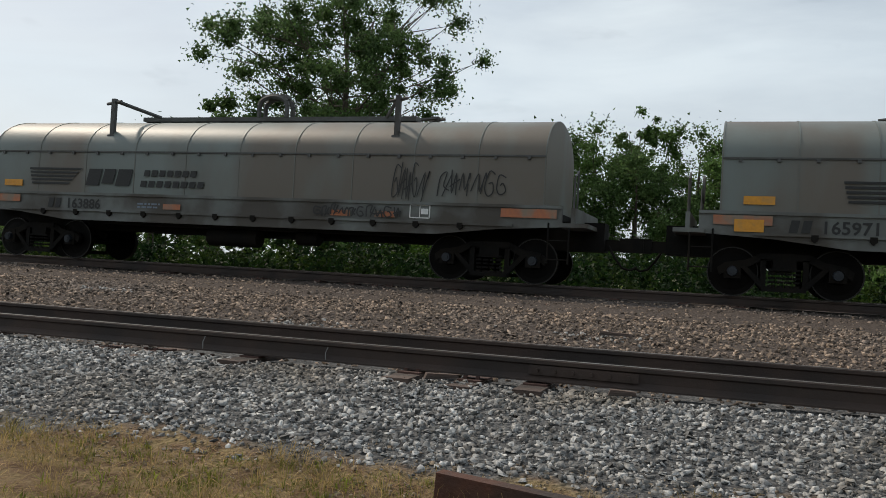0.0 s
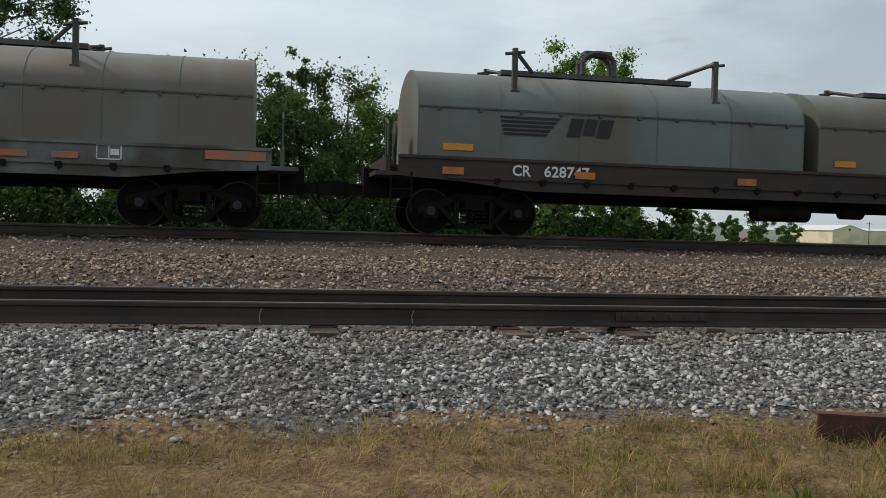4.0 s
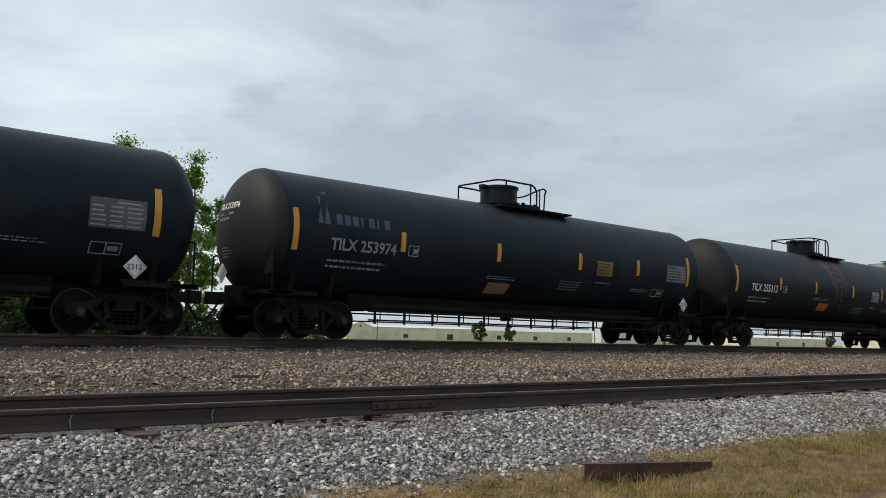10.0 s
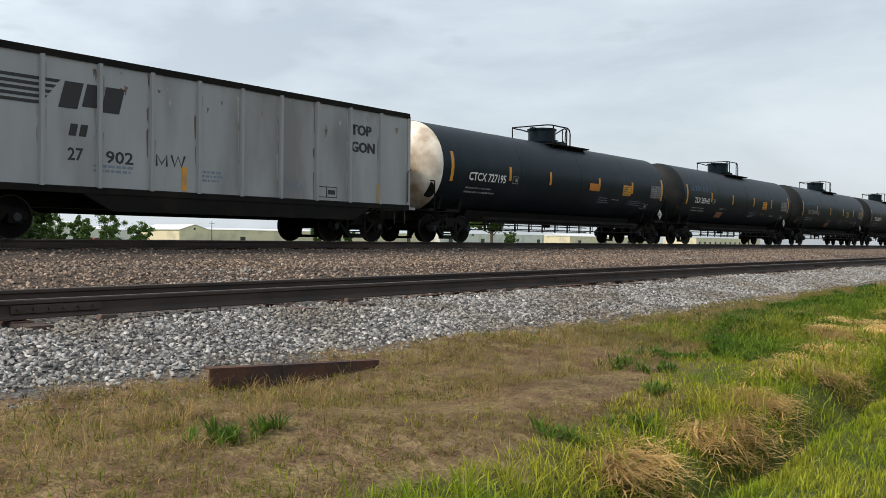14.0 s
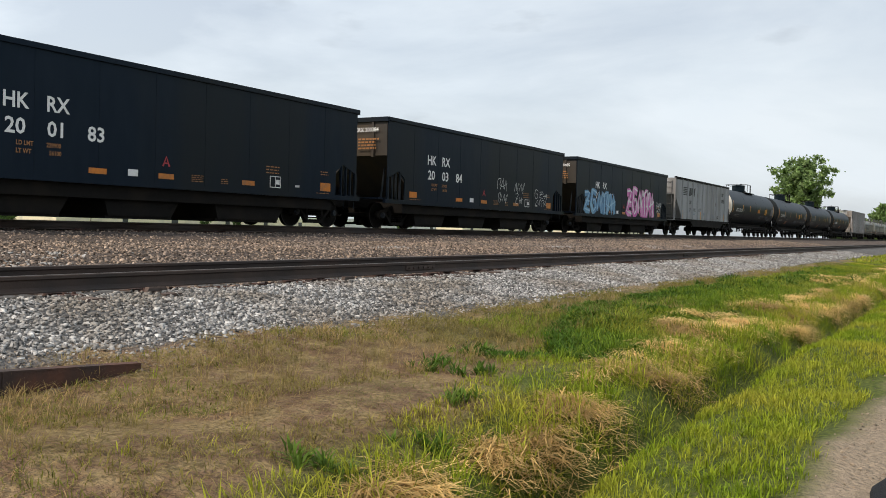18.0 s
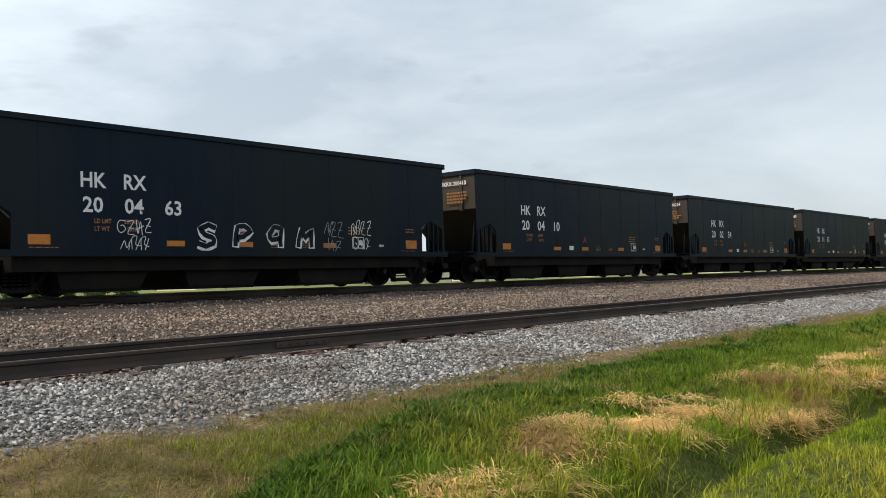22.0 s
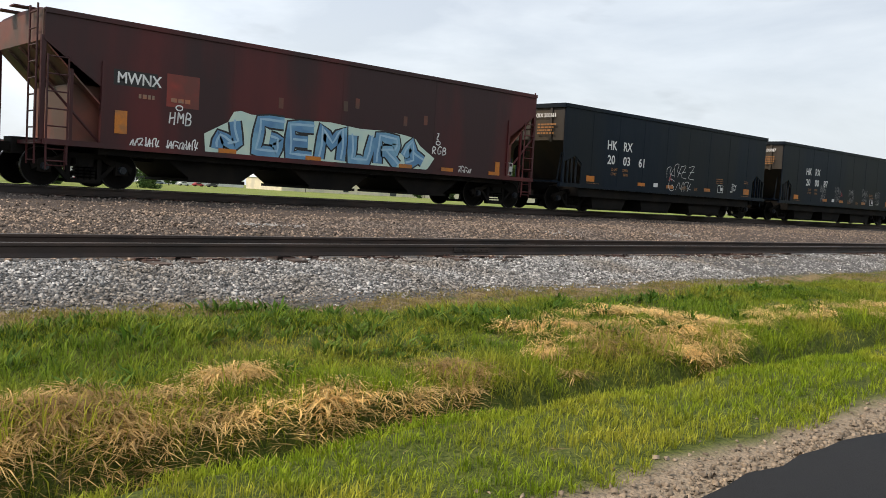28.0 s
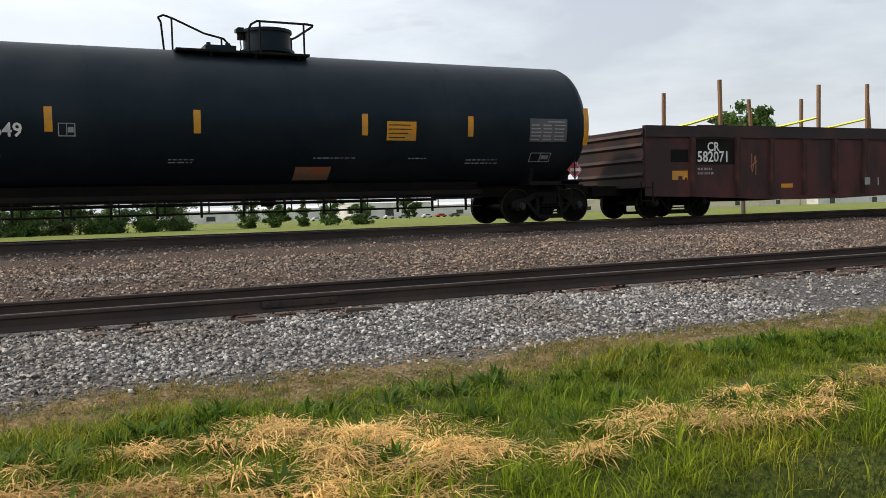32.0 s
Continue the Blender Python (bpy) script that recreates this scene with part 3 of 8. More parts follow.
def build_ground():
    xs = np.unique(np.concatenate([np.linspace(-700, -40, 30), np.arange(-40, -12, 1.0), np.arange(-12, 45, 0.4), np.arange(45, 130, 1.0), np.linspace(130, 1600, 80)]))
    ys = np.unique(np.concatenate([np.linspace(-700, -40, 24), np.linspace(-40, -17.4, 12), [-17.2, -16.9, -8.6], np.arange(-8.4, -2.4, 0.15), np.arange(-2.4, 4.0, 0.2), np.linspace(4, 17, 30), np.linspace(18, 60, 18), np.linspace(70, 900, 40)]))
    gx, gy = np.meshgrid(xs, ys, indexing="ij")
    verts = np.stack([gx, gy, land(gx, gy)], -1).reshape(-1, 3)
    a, b = len(xs), len(ys)
    i, j = np.meshgrid(np.arange(a - 1), np.arange(b - 1), indexing="ij")
    k = (i * b + j).ravel()
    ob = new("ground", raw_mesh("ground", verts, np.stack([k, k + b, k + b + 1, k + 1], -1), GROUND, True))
    tagged(ob, "grassy trackside ground with a shallow ditch and gravel banks", "ground", kind="structure")
    # the road: a thin slab with a ragged edge
    rx = np.concatenate([np.arange(-80, 90, 0.35), np.linspace(90, 1500, 120)])
    ry = road_edge(rx) + np.random.default_rng(3).normal(0, 0.02, len(rx))
    cols = [ry - 0.0, ry - 0.02, ry - 1.5, np.full_like(rx, -12.5), np.full_like(rx, -16.9)]
    hs = [ROAD_Z - 0.07, ROAD_Z, ROAD_Z + 0.02, ROAD_Z + 0.07, ROAD_Z]
    verts = np.stack([np.stack([rx, c, np.full_like(rx, h)], -1) for c, h in zip(cols, hs)], 1).reshape(-1, 3)
    i, j = np.meshgrid(np.arange(len(rx) - 1), np.arange(4), indexing="ij")
    k = (i * 5 + j).ravel()
    road = new("road", raw_mesh("road", verts, np.stack([k, k + 1, k + 6, k + 5], -1), ASPHALT, True))
    tagged(road, "freshly laid black asphalt road with a ragged edge", "road", kind="structure")
    # crumbled asphalt and stones along the shoulder
    rng = np.random.default_rng(5)
    scatter_stones("road_shoulder_gravel", rng.uniform(-8, 60, 3000), None, SHOULDER, 0.005, 0.016, 7, lambda x, r: road_edge(x) + 0.02 + np.abs(r.normal(0, 0.25, len(x))),
                   "small pale stones along the dirt road shoulder", "gravel")
    scatter_stones("shoulder_rubble", rng.uniform(18.8, 25.5, 1500), None, SHOULDER, 0.008, 0.026, 8, lambda x, r: road_edge(x) + 0.04 + np.abs(r.normal(0, 0.2, len(x))),
                   "pale crumbled paving along the road edge", "rubble")


def stone_arrays(px, py, pz, size, rng):
    """Flat angular stones: uneven three-sided blocks with a smaller top."""
    n = len(px)
    base = np.array([[1.25 * math.cos(q), 1.25 * math.sin(q), z] for z in (-1, 1) for q in (0.3, 2.2, 4.4)])
    tri = np.array([[3, 4, 5], [0, 1, 4], [0, 4, 3], [1, 2, 5], [1, 5, 4], [2, 0, 3], [2, 3, 5]])
    v = base[None] * np.where(base[:, 2:] > 0, rng.uniform(0.6, 1.0, (n, 1, 1)), 1.0) + rng.normal(0, 0.27, (n, 6, 3))
    v = v * (size[:, None] * rng.uniform([0.75, 0.45, 0.28], [1.25, 0.95, 0.6], (n, 3)))[:, None, :]
    a, b = rng.uniform(0, 6.283, n), rng.normal(0, 0.5, n)
    ca, sa, cb, sb = np.cos(a), np.sin(a), np.cos(b), np.sin(b)
    y1, z1 = v[..., 1] * cb[:, None] - v[..., 2] * sb[:, None], v[..., 1] * sb[:, None] + v[..., 2] * cb[:, None]
    x2, y2 = v[..., 0] * ca[:, None] - y1 * sa[:, None], v[..., 0] * sa[:, None] + y1 * ca[:, None]
    out = np.stack([x2 + px[:, None], y2 + py[:, None], z1 + pz[:, None]], -1)
    return out.reshape(-1, 3), (tri[None] + 6 * np.arange(n)[:, None, None]).reshape(-1, 3)


def scatter_stones(name, px, py, material, small, large, seed, across=None, label="", category="", lift=0.35):
    rng = np.random.default_rng(seed)
    if py is None:
        py = across(px, rng)
    size = small + (large - small) * rng.random(len(px)) ** 1.5
    pz = land(px, py) + size * lift + np.where(rng.random(len(px)) < 0.3, size * 0.6, 0)
    v, f = stone_arrays(px, py, pz, size, rng)
    ob = new(name, raw_mesh(name, v, f, material))
    return tagged(ob, label, category, kind="stuff")


def build_ballast():
    rng = np.random.default_rng(11)

    def sown(n, x0, x1, y0, y1):
        return rng.uniform(x0, x1, n), rng.uniform(y0, y1, n)
    near = [sown(70000, -7, 34, -2.3, -0.12), sown(11000, 34, 62, -2.3, -0.12), sown(2500, -9, 34, -2.6, -2.2)]
    x, y = (np.concatenate(c) for c in zip(*near))
    scatter_stones("siding_ballast", x, y, STONE_NEAR, 0.009, 0.028, 12, None, "loose grey crushed-stone ballast beside the rails", "ballast")
    mid = [sown(46000, -12, 42, 1.75, 6.0), sown(10000, -18, 60, 5.5, 9.7), sown(9000, 42, 80, 1.75, 7.5), sown(4000, -10, 40, 0.1, 1.4)]
    x, y = (np.concatenate(c) for c in zip(*mid))
    scatter_stones("main_line_ballast", x, y, STONE_MID, 0.014, 0.035, 13, None, "brown-grey crushed-stone ballast between the two tracks", "ballast")
    x, y = sown(14000, -9, 34, -3.05, -2.1)
    scatter_stones("ballast_grit", x, y, SHOULDER, 0.005, 0.016, 15, None, "small tan grit at the foot of the ballast", "grit", 0.2)
    # whitish spills
    spots = [(1.9, 3.3), (-1.65, 2.75), (7.4, 3.55), (6.7, 2.9), (17.2, 4.1), (26.4, 3.8), (25.8, 3.7), (34.7, 3.4), (-6.2, 4.5), (12.0, 2.6), (40, 3.5)]
    px = np.concatenate([cx + rng.normal(0, 0.4, 45) for cx, _ in spots])
    py = np.concatenate([cy + rng.normal(0, 0.16, 45) for _, cy in spots])
    scatter_stones("pale_stone_patch", px, py, PALE_STONE, 0.015, 0.032, 14, None, "patches of whitish stones on the ballast", "stones", 0.9)


def rail_profile(y, z):
    """The outline of a flat-bottomed rail whose head top is at z."""
    half = [(0.028, 0), (0.036, -0.008), (0.036, -0.036), (0.012, -0.052), (0.009, -0.125), (0.03, -0.15), (0.074, -0.166), (0.074, -0.18)]
    return [(y + a, z + b) for a, b in half] + [(y - a, z + b) for a, b in half[::-1]]


def build_track(name, y0, z, x0, x1, bright, ties, label):
    track = empty(name, pose(0, 0, 0), label, "railway track", kind="structure")
    for y in (y0, y0 + 1.507):
        rail = part("rail", Geo().prism(rail_profile(y, z), "x", x0, x1), RAIL, track)
        part("running_band", Geo().box(x0, x1, y - 0.03, y + 0.026, z - 0.004, z + 0.003), bright, rail, "worn shiny running surface")
    rng = random.Random(7)
    tie = Geo().box(-0.115, 0.115, y0 - 0.52, y0 + 2.03, z - 0.36, z - 0.186).mesh("tie", TIE)
    plate = Geo().box(-0.1, 0.1, y0 - 0.19, y0 + 0.19, z - 0.186, z - 0.17).box(-0.07, -0.04, y0 - 0.11, y0 - 0.08, z - 0.17, z - 0.145).box(0.04, 0.07, y0 - 0.11, y0 - 0.08, z - 0.17, z - 0.145).mesh("tie_plate", PLATE)
    for k in range(int((x1 - x0) / 0.53)):
        x = x0 + 0.53 * k
        if not ties[0] < x < ties[1]:
            continue
        m = pose(x + rng.uniform(-0.03, 0.03), rng.uniform(-0.1, 0.12), rng.uniform(-0.09, -0.015), 0, 0, rng.uniform(-1.6, 1.6))
        t = part("tie", tie, TIE, track, at=m)
        part("tie_plate", plate, PLATE, t)
    return track


def build_tracks():
    siding = build_track("siding_track", 0.0, 0.0, -120, 900, RAIL_TOP, (-14, 62), "rusty siding track on weathered wooden ties")
    build_track("main_track", TY, TZ, -300, 900, RAIL_TOP, (-12, 45), "main line track on raised ballast under the train")
    for xj in (2.3, 28.0, 12.0):
        bar = Geo().box(xj - 0.45, xj + 0.45, -0.035, -0.012, -0.128, -0.05)
        for k in range(6):
            bar.cyl((xj - 0.38 + 0.15 * k, -0.034, -0.09), (xj - 0.38 + 0.15 * k, -0.06, -0.09), 0.018, 6)
        part("joint_bar", bar, RAIL, siding, "bolted rusty joint bar")
    for x in (-1.28, 0.0):
        part("bond_wire", Geo().tube([(x, -0.06, -0.17), (x - 0.01, -0.05, -0.1), (x + 0.01, -0.045, -0.05)], 0.0045), DIM_WHITE, siding, "pale bond wire on the rail web")


# ---- rolling stock: a car's space has x along the track, z from the rail top, -y towards the road ----
def truck_meshes():
    wheel = Geo().cyl((0, -0.745, 0), (0, -0.862, 0), 0.452, 24).cyl((0, -0.85, 0), (0, -0.89, 0), 0.17, 14, 0.14).cyl((0, -0.858, 0), (0, -0.866, 0), 0.36, 20, 0.33)
    rim = Geo()
    ring = [(0.457 * math.cos(6.28318 * k / 32), 0.457 * math.sin(6.28318 * k / 32)) for k in range(32)]
    inner = [(p * 0.955, q * 0.955) for p, q in ring]
    vs = [(p, -0.872, q) for p, q in ring] + [(p, -0.872, q) for p, q in inner] + [(p, -0.85, q) for p, q in ring] + [(p, -0.85, q) for p, q in inner]
    for k in range(32):
        j = (k + 1) % 32
        rim.f += [(k, j, 32 + j, 32 + k), (k, 64 + k, 64 + j, j), (32 + k, 32 + j, 96 + j, 96 + k)]
    rim.v = vs
    axle = Geo().cyl((0, -1.0, 0), (0, 1.0, 0), 0.085, 10)
    side = Geo()
    # two windows on either side of the spring nest
    outline = [(-1.16, 0.52), (-1.02, 0.62), (-0.66, 0.68), (-0.42, 0.8), (0.42, 0.8), (0.66, 0.68), (1.02, 0.62), (1.16, 0.52), (1.12, 0.38), (1.0, 0.46), (0.8, 0.54), (0.6, 0.56), (0.38, 0.68), (-0.38, 0.68), (-0.6, 0.56), (-0.8, 0.54), (-1.0, 0.46), (-1.12, 0.38)]
    side.prism(outline, "y", -1.06, -0.94)
    for q in (-1, 1):
        side.prism([(q * 0.76, 0.56), (q * 0.64, 0.56), (q * 0.28, 0.2), (q * 0.36, 0.14)], "y", -1.07, -0.93)
        side.box(q * 0.36 - 0.05, q * 0.36 + 0.05, -1.06, -0.93, 0.18, 0.7)
        side.box(q * 0.889 - 0.15, q * 0.889 + 0.15, -1.08, -0.92, 0.33, 0.62)
    side.box(-0.38, 0.38, -1.1, -0.9, 0.12, 0.2).box(-0.42, 0.42, -1.09, -0.92, 0.7, 0.81)
    spring = Geo()
    for k in range(5):
        spring.cyl((0, -1.04, 0.2 + k * 0.075), (0, -1.04, 0.238 + k * 0.075), 0.066, 8)
    cap = Geo().cyl((0, -1.06, 0.457), (0, -1.16, 0.457), 0.1, 12, 0.085).cyl((0, -1.15, 0.457), (0, -1.175, 0.457), 0.05, 8)
    bolster = Geo().box(-0.2, 0.2, -1.1, 1.1, 0.5, 0.7).box(-0.9, 0.9, -0.12, 0.12, 0.55, 0.72).cyl((0, 0, 0.66), (0, 0, 0.86), 0.2, 12)
    return dict(wheel=wheel.mesh("wheel", WHEEL), rim=rim.mesh("rim", TREAD), axle=axle.mesh("axle", WHEEL), side=side.mesh("side_frame", TRUCK),
                spring=spring.mesh("spring", TRUCK), cap=cap.mesh("bearing_cap", BLUE_CAP), bolster=bolster.mesh("truck", TRUCK))


TM = truck_meshes()
COUPLER = Geo().box(0.0, 0.72, -0.09, 0.09, 0.76, 0.98).box(0.55, 0.82, -0.15, 0.13, 0.74, 1.02).box(0.7, 0.9, 0.02, 0.16, 0.74, 1.02).mesh("coupler", UNDER)
HOSE = Geo().tube([(0.35, -0.32, 0.85), (0.5, -0.35, 0.6), (0.65, -0.36, 0.42), (0.8, -0.33, 0.38), (0.92, -0.3, 0.45)], 0.025).mesh("air_hose", UNDER)


def add_truck(car, x, far=False):
    t = part("truck", TM["bolster"], TRUCK, car, at=pose(x, 0, 0))
    for turn in (0,) if far else (0, 180):
        m = pose(0, 0, 0, 0, 0, turn)
        part("side_frame", TM["side"], TRUCK, t, at=m)
        if turn == 0:
            for k in (-0.21, -0.07, 0.07, 0.21):
                part("spring", TM["spring"], TRUCK, t, at=pose(k, 0, 0))
    for dx in (-0.889, 0.889):
        part("axle", TM["axle"], WHEEL, t, at=pose(dx, 0, 0.457))
        for turn in (0, 180):
            part("wheel", TM["wheel"], WHEEL, t, at=pose(dx, 0, 0.457, 0, 0, turn))
        part("rim", TM["rim"], TREAD, t, "worn bare rim of the wheel", at=pose(dx, 0, 0.457))
        part("bearing_cap", TM["cap"], BLUE_CAP, t, "blue-painted bearing cap", at=pose(dx, 0, 0))
    return t


def add_ends(car, half, inset):
    """Draft gear, couplers and hoses at both ends, and the trucks."""
    for s, turn in ((1, 0), (-1, 180)):
        m = pose(s * (half - 0.86), 0, 0, 0, 0, turn)
        part("coupler", COUPLER, UNDER, car, at=m)
        part("air_hose", HOSE, UNDER, car, at=m)
        add_truck(car, s * (half - inset))


def ladder(x, y, z0, z1, width=0.4, across="x", step=0.36, r=0.014):
    g = Geo()
    d = Vector((width / 2, 0, 0)) if across == "x" else Vector((0, width / 2, 0))
    c = Vector((x, y, 0))
    for s in (-1, 1):
        g.tube([c + s * d + Vector((0, 0, z0)), c + s * d + Vector((0, 0, z1))], r * 1.3)
    z = z0 + 0.08
    while z < z1:
        g.tube([c - d + Vector((0, 0, z)), c + d + Vector((0, 0, z))], r)
        z += step
    return g


def bars(rng, x, z, w, h, rows, y, thick=0.55):
    """Unreadable small print as short bars."""
    g = Geo()
    for k in range(rows):
        zz, xx = z + h * (1 - (k + 1) / rows), x
        end = x + w * rng.uniform(0.75, 1.0)
        while xx < end:
            ln = rng.uniform(0.05, 0.16)
            g.box(xx, min(xx + ln, end), y, y + 0.004, zz, zz + h / rows * thick)
            xx += ln + 0.035
    return g


def patch(x0, x1, z0, z1, y, d=0.008):
    return Geo().box(x0, x1, y, y + d, z0, z1)


def frame_box(x, z, w, h, y, t=0.022):
    return Geo().box(x, x + w, y, y + 0.005, z, z + t).box(x, x + w, y, y + 0.005, z + h - t, z + h).box(x, x + t, y, y + 0.005, z, z + h).box(x + w - t, x + w, y, y + 0.005, z, z + h).box(x + w * 0.48, x + w * 0.52, y, y + 0.005, z, z + h).box(x + w * 0.56, x + w * 0.9, y, y + 0.005, z + h * 0.3, z + h * 0.7)


def smooth(pts, n=4):
    """A rounded line through the given points."""
    out = []
    for k in range(len(pts) - 1):
        p0, p1, p2, p3 = (Vector(pts[min(max(k + d, 0), len(pts) - 1)]) for d in (-1, 0, 1, 2))
        for j in range(n):
            t = j / n
            out.append(tuple(0.5 * (2 * p1 + (p2 - p0) * t + (2 * p0 - 5 * p1 + 4 * p2 - p3) * t * t + (3 * p1 - p0 - 3 * p2 + p3) * t * t * t)))
    return out + [tuple(pts[-1])]


def scrawl(seed, x, z, w, h, y, strokes, width=0.035, shapes=None):
    """A row of sprayed marks that fills a box, one for each stroke."""
    rng = random.Random(seed)
    g = Geo()
    shapes = shapes or [rng.choice(WILD_STROKES) for _ in range(strokes)]
    cell = w / len(shapes)
    for k, shape in enumerate(shapes):
        skew, up, tall, wide = rng.uniform(0.0, 0.3), rng.uniform(-0.1, 0.12) * h, rng.uniform(0.75, 1.05), rng.uniform(0.85, 1.1)
        for n, stroke in enumerate(shape):
            pts = [(x + cell * (k + 0.05 + 0.85 * wide * p) + skew * q * h * 0.5 + rng.uniform(-0.03, 0.03) * h, z + up + q * h * tall + rng.uniform(-0.05, 0.05) * h) for p, q in stroke]
            g.ribbon(smooth(pts), width, y - 0.0004 * (k % 3) - 0.0002 * n)
    return g


WILD_STROKES = [
    [[(0.0, 0.95), (0.85, 1.0), (0.1, 0.12), (1.05, 0.0)], [(0.2, 0.55), (0.9, 0.5)]],
    [[(0.95, 0.9), (0.2, 1.02), (0.02, 0.4), (0.4, 0.0), (1.0, 0.18), (0.7, 0.55), (0.4, 0.5)]],
    [[(-0.1, 0.15), (0.35, 0.95), (0.6, 0.2), (1.0, 1.0), (1.15, 0.75)], [(0.8, 0.0), (0.95, 0.5)]],
    [[(0.1, 0.0), (0.0, 0.9), (0.6, 1.05), (0.5, 0.45), (1.1, 0.3)], [(0.55, 0.0), (1.0, 0.95)]],
    [[(0.05, 1.0), (0.3, 0.05), (0.65, 0.9), (0.9, 0.0)], [(-0.05, 0.35), (1.05, 0.6)]],
]


GLYPHS = {
    "S": [[(0.95, 0.85), (0.5, 1.0), (0.1, 0.8), (0.3, 0.55), (0.8, 0.42), (0.9, 0.15), (0.45, 0.0), (0.05, 0.15)]],
    "P": [[(0.15, 0.0), (0.15, 0.95), (0.6, 1.0), (0.95, 0.75), (0.6, 0.48), (0.2, 0.45)]],
    "A": [[(0.9, 0.0), (0.85, 0.9), (0.45, 1.0), (0.1, 0.65), (0.3, 0.35), (0.85, 0.45)]],
    "M": [[(0.05, 0.0), (0.15, 0.95), (0.5, 0.45), (0.85, 0.95), (0.95, 0.0)]],
    "H": [[(0.1, 0.0), (0.15, 1.0)], [(0.85, 0.0), (0.9, 1.0)], [(0.1, 0.5), (0.9, 0.55)]],
    "B": [[(0.1, 0.0), (0.12, 1.0), (0.7, 0.9), (0.7, 0.6), (0.2, 0.52), (0.85, 0.4), (0.8, 0.08), (0.1, 0.0)]],
    "R": [[(0.1, 0.0), (0.12, 1.0), (0.75, 0.9), (0.7, 0.55), (0.2, 0.5), (0.9, 0.0)]],
    "G": [[(0.9, 0.85), (0.5, 1.0), (0.1, 0.6), (0.3, 0.05), (0.85, 0.1), (0.85, 0.45), (0.5, 0.45)]],
}
BLOCKS = [
    [[(0.0, 0.1), (0.05, 0.5), (0.55, 0.3)], [(0.55, 1.0), (0.7, 0.35), (0.4, 0.25)]],
    [[(1.0, 0.95), (0.12, 0.97), (0.1, 0.1), (0.85, 0.08), (0.9, 0.45), (0.55, 0.5)]],
    [[(1.0, 0.95), (0.1, 0.93), (0.12, 0.08), (1.0, 0.06)], [(0.15, 0.5), (0.8, 0.5)]],
    [[(0.05, 0.0), (0.1, 0.95), (0.5, 0.45), (0.95, 0.95), (0.95, 0.0)]],
    [[(0.05, 0.95), (0.15, 0.1), (0.8, 0.08), (0.95, 0.95)]],
    [[(0.08, 0.0), (0.1, 0.95), (0.95, 0.88), (0.9, 0.5), (0.2, 0.45)], [(0.5, 0.45), (1.0, 0.0)]],
    [[(0.0, 0.35), (0.3, 0.9), (0.55, 0.2), (0.1, 0.1)], [(0.45, 0.5), (0.95, 0.25)]],
]


def mural(car, count, x, z, w, h, y, layers, seed, shapes=None):
    """Fat tangled sprayed shapes, each one painted in layers from the widest to the narrowest stroke."""
    rng = random.Random(seed)
    step = w / count
    for k in range(count):
        skew, up, tall = rng.uniform(-0.05, 0.16), rng.uniform(-0.05, 0.06) * h, rng.uniform(0.88, 1.05)
        for j, (m, width) in enumerate(layers):
            g = Geo()
            for n, stroke in enumerate(shapes[k] if shapes else WILD_STROKES[(k + seed) % 5]):
                pts = [(x + step * (k + 0.1 + 0.8 * p) + skew * q * h, z + up + q * h * tall) for p, q in stroke]
                fine = []
                for p, q in zip(pts, pts[1:]):
                    fine += [(p[0] + (q[0] - p[0]) * f, p[1] + (q[1] - p[1]) * f) for f in (0.02, 0.35, 0.65)]
                fine.append(pts[-1])
                if j == len(layers) - 1:
                    fine = [(a + 0.04 * h * math.sin(5 * i + k), b + 0.05 * h) for i, (a, b) in enumerate(fine)]
                g.ribbon(fine, width * h * (1 if j else 1.08), y - 0.003 * j - 0.0006 * (k % 2) - 0.0003 * n)
            part("graffiti_shape", g, m, car)


def sawn_stripes(car, x, z, w, h, y, material, lines=5):
    """Slanted speed stripes."""
    g = Geo()
    for k in range(lines):
        zz = z + h * k / lines
        g.prism([(x - 0.02 * k, zz), (x + w * (0.72 + 0.28 * k / lines), zz), (x + w * (0.76 + 0.28 * k / lines), zz + h / lines * 0.55), (x - 0.02 * k, zz + h / lines * 0.55)], "y", y, y + 0.004)
    return part("stripe_mark", g, material, car, "black speed stripes")


def emblem(car, x, z, w, h, y, material):
    """A slanted emblem as three plain blocks."""
    s = h * 0.25
    for a, b, low in ((0.0, 0.3, 0.0), (0.36, 0.62, 0.12), (0.68, 1.0, 0.0)):
        part("emblem_block", Geo().prism([(x + w * a + s * low, z + h * low), (x + w * b + s * low, z + h * low), (x + w * b + s, z + h), (x + w * a + s, z + h)], "y", y, y + 0.004), material, car, "black slanted emblem block")


def wordmark(car, x, z, w, h, y, material, count):
    """A brand word as a row of slanted plain bars."""
    for k in range(count):
        a = x + w * k / count
        b = a + w / count * 0.72
        part("brand_bar", Geo().prism([(a, z), (b, z), (b + h * 0.2, z + h), (a + h * 0.2, z + h)], "y", y, y + 0.004), material, car)


def new_car(name, label, category, group, rear, front):
    """An empty between the two coupling points (metres along the train at 0 s)."""
    ob = empty(name, pose((rear + front) / 2, YC, TZ), label, category, group)
    MOVING.append((ob, (rear + front) / 2))
    return ob, (front - rear) / 2


MOVING = []


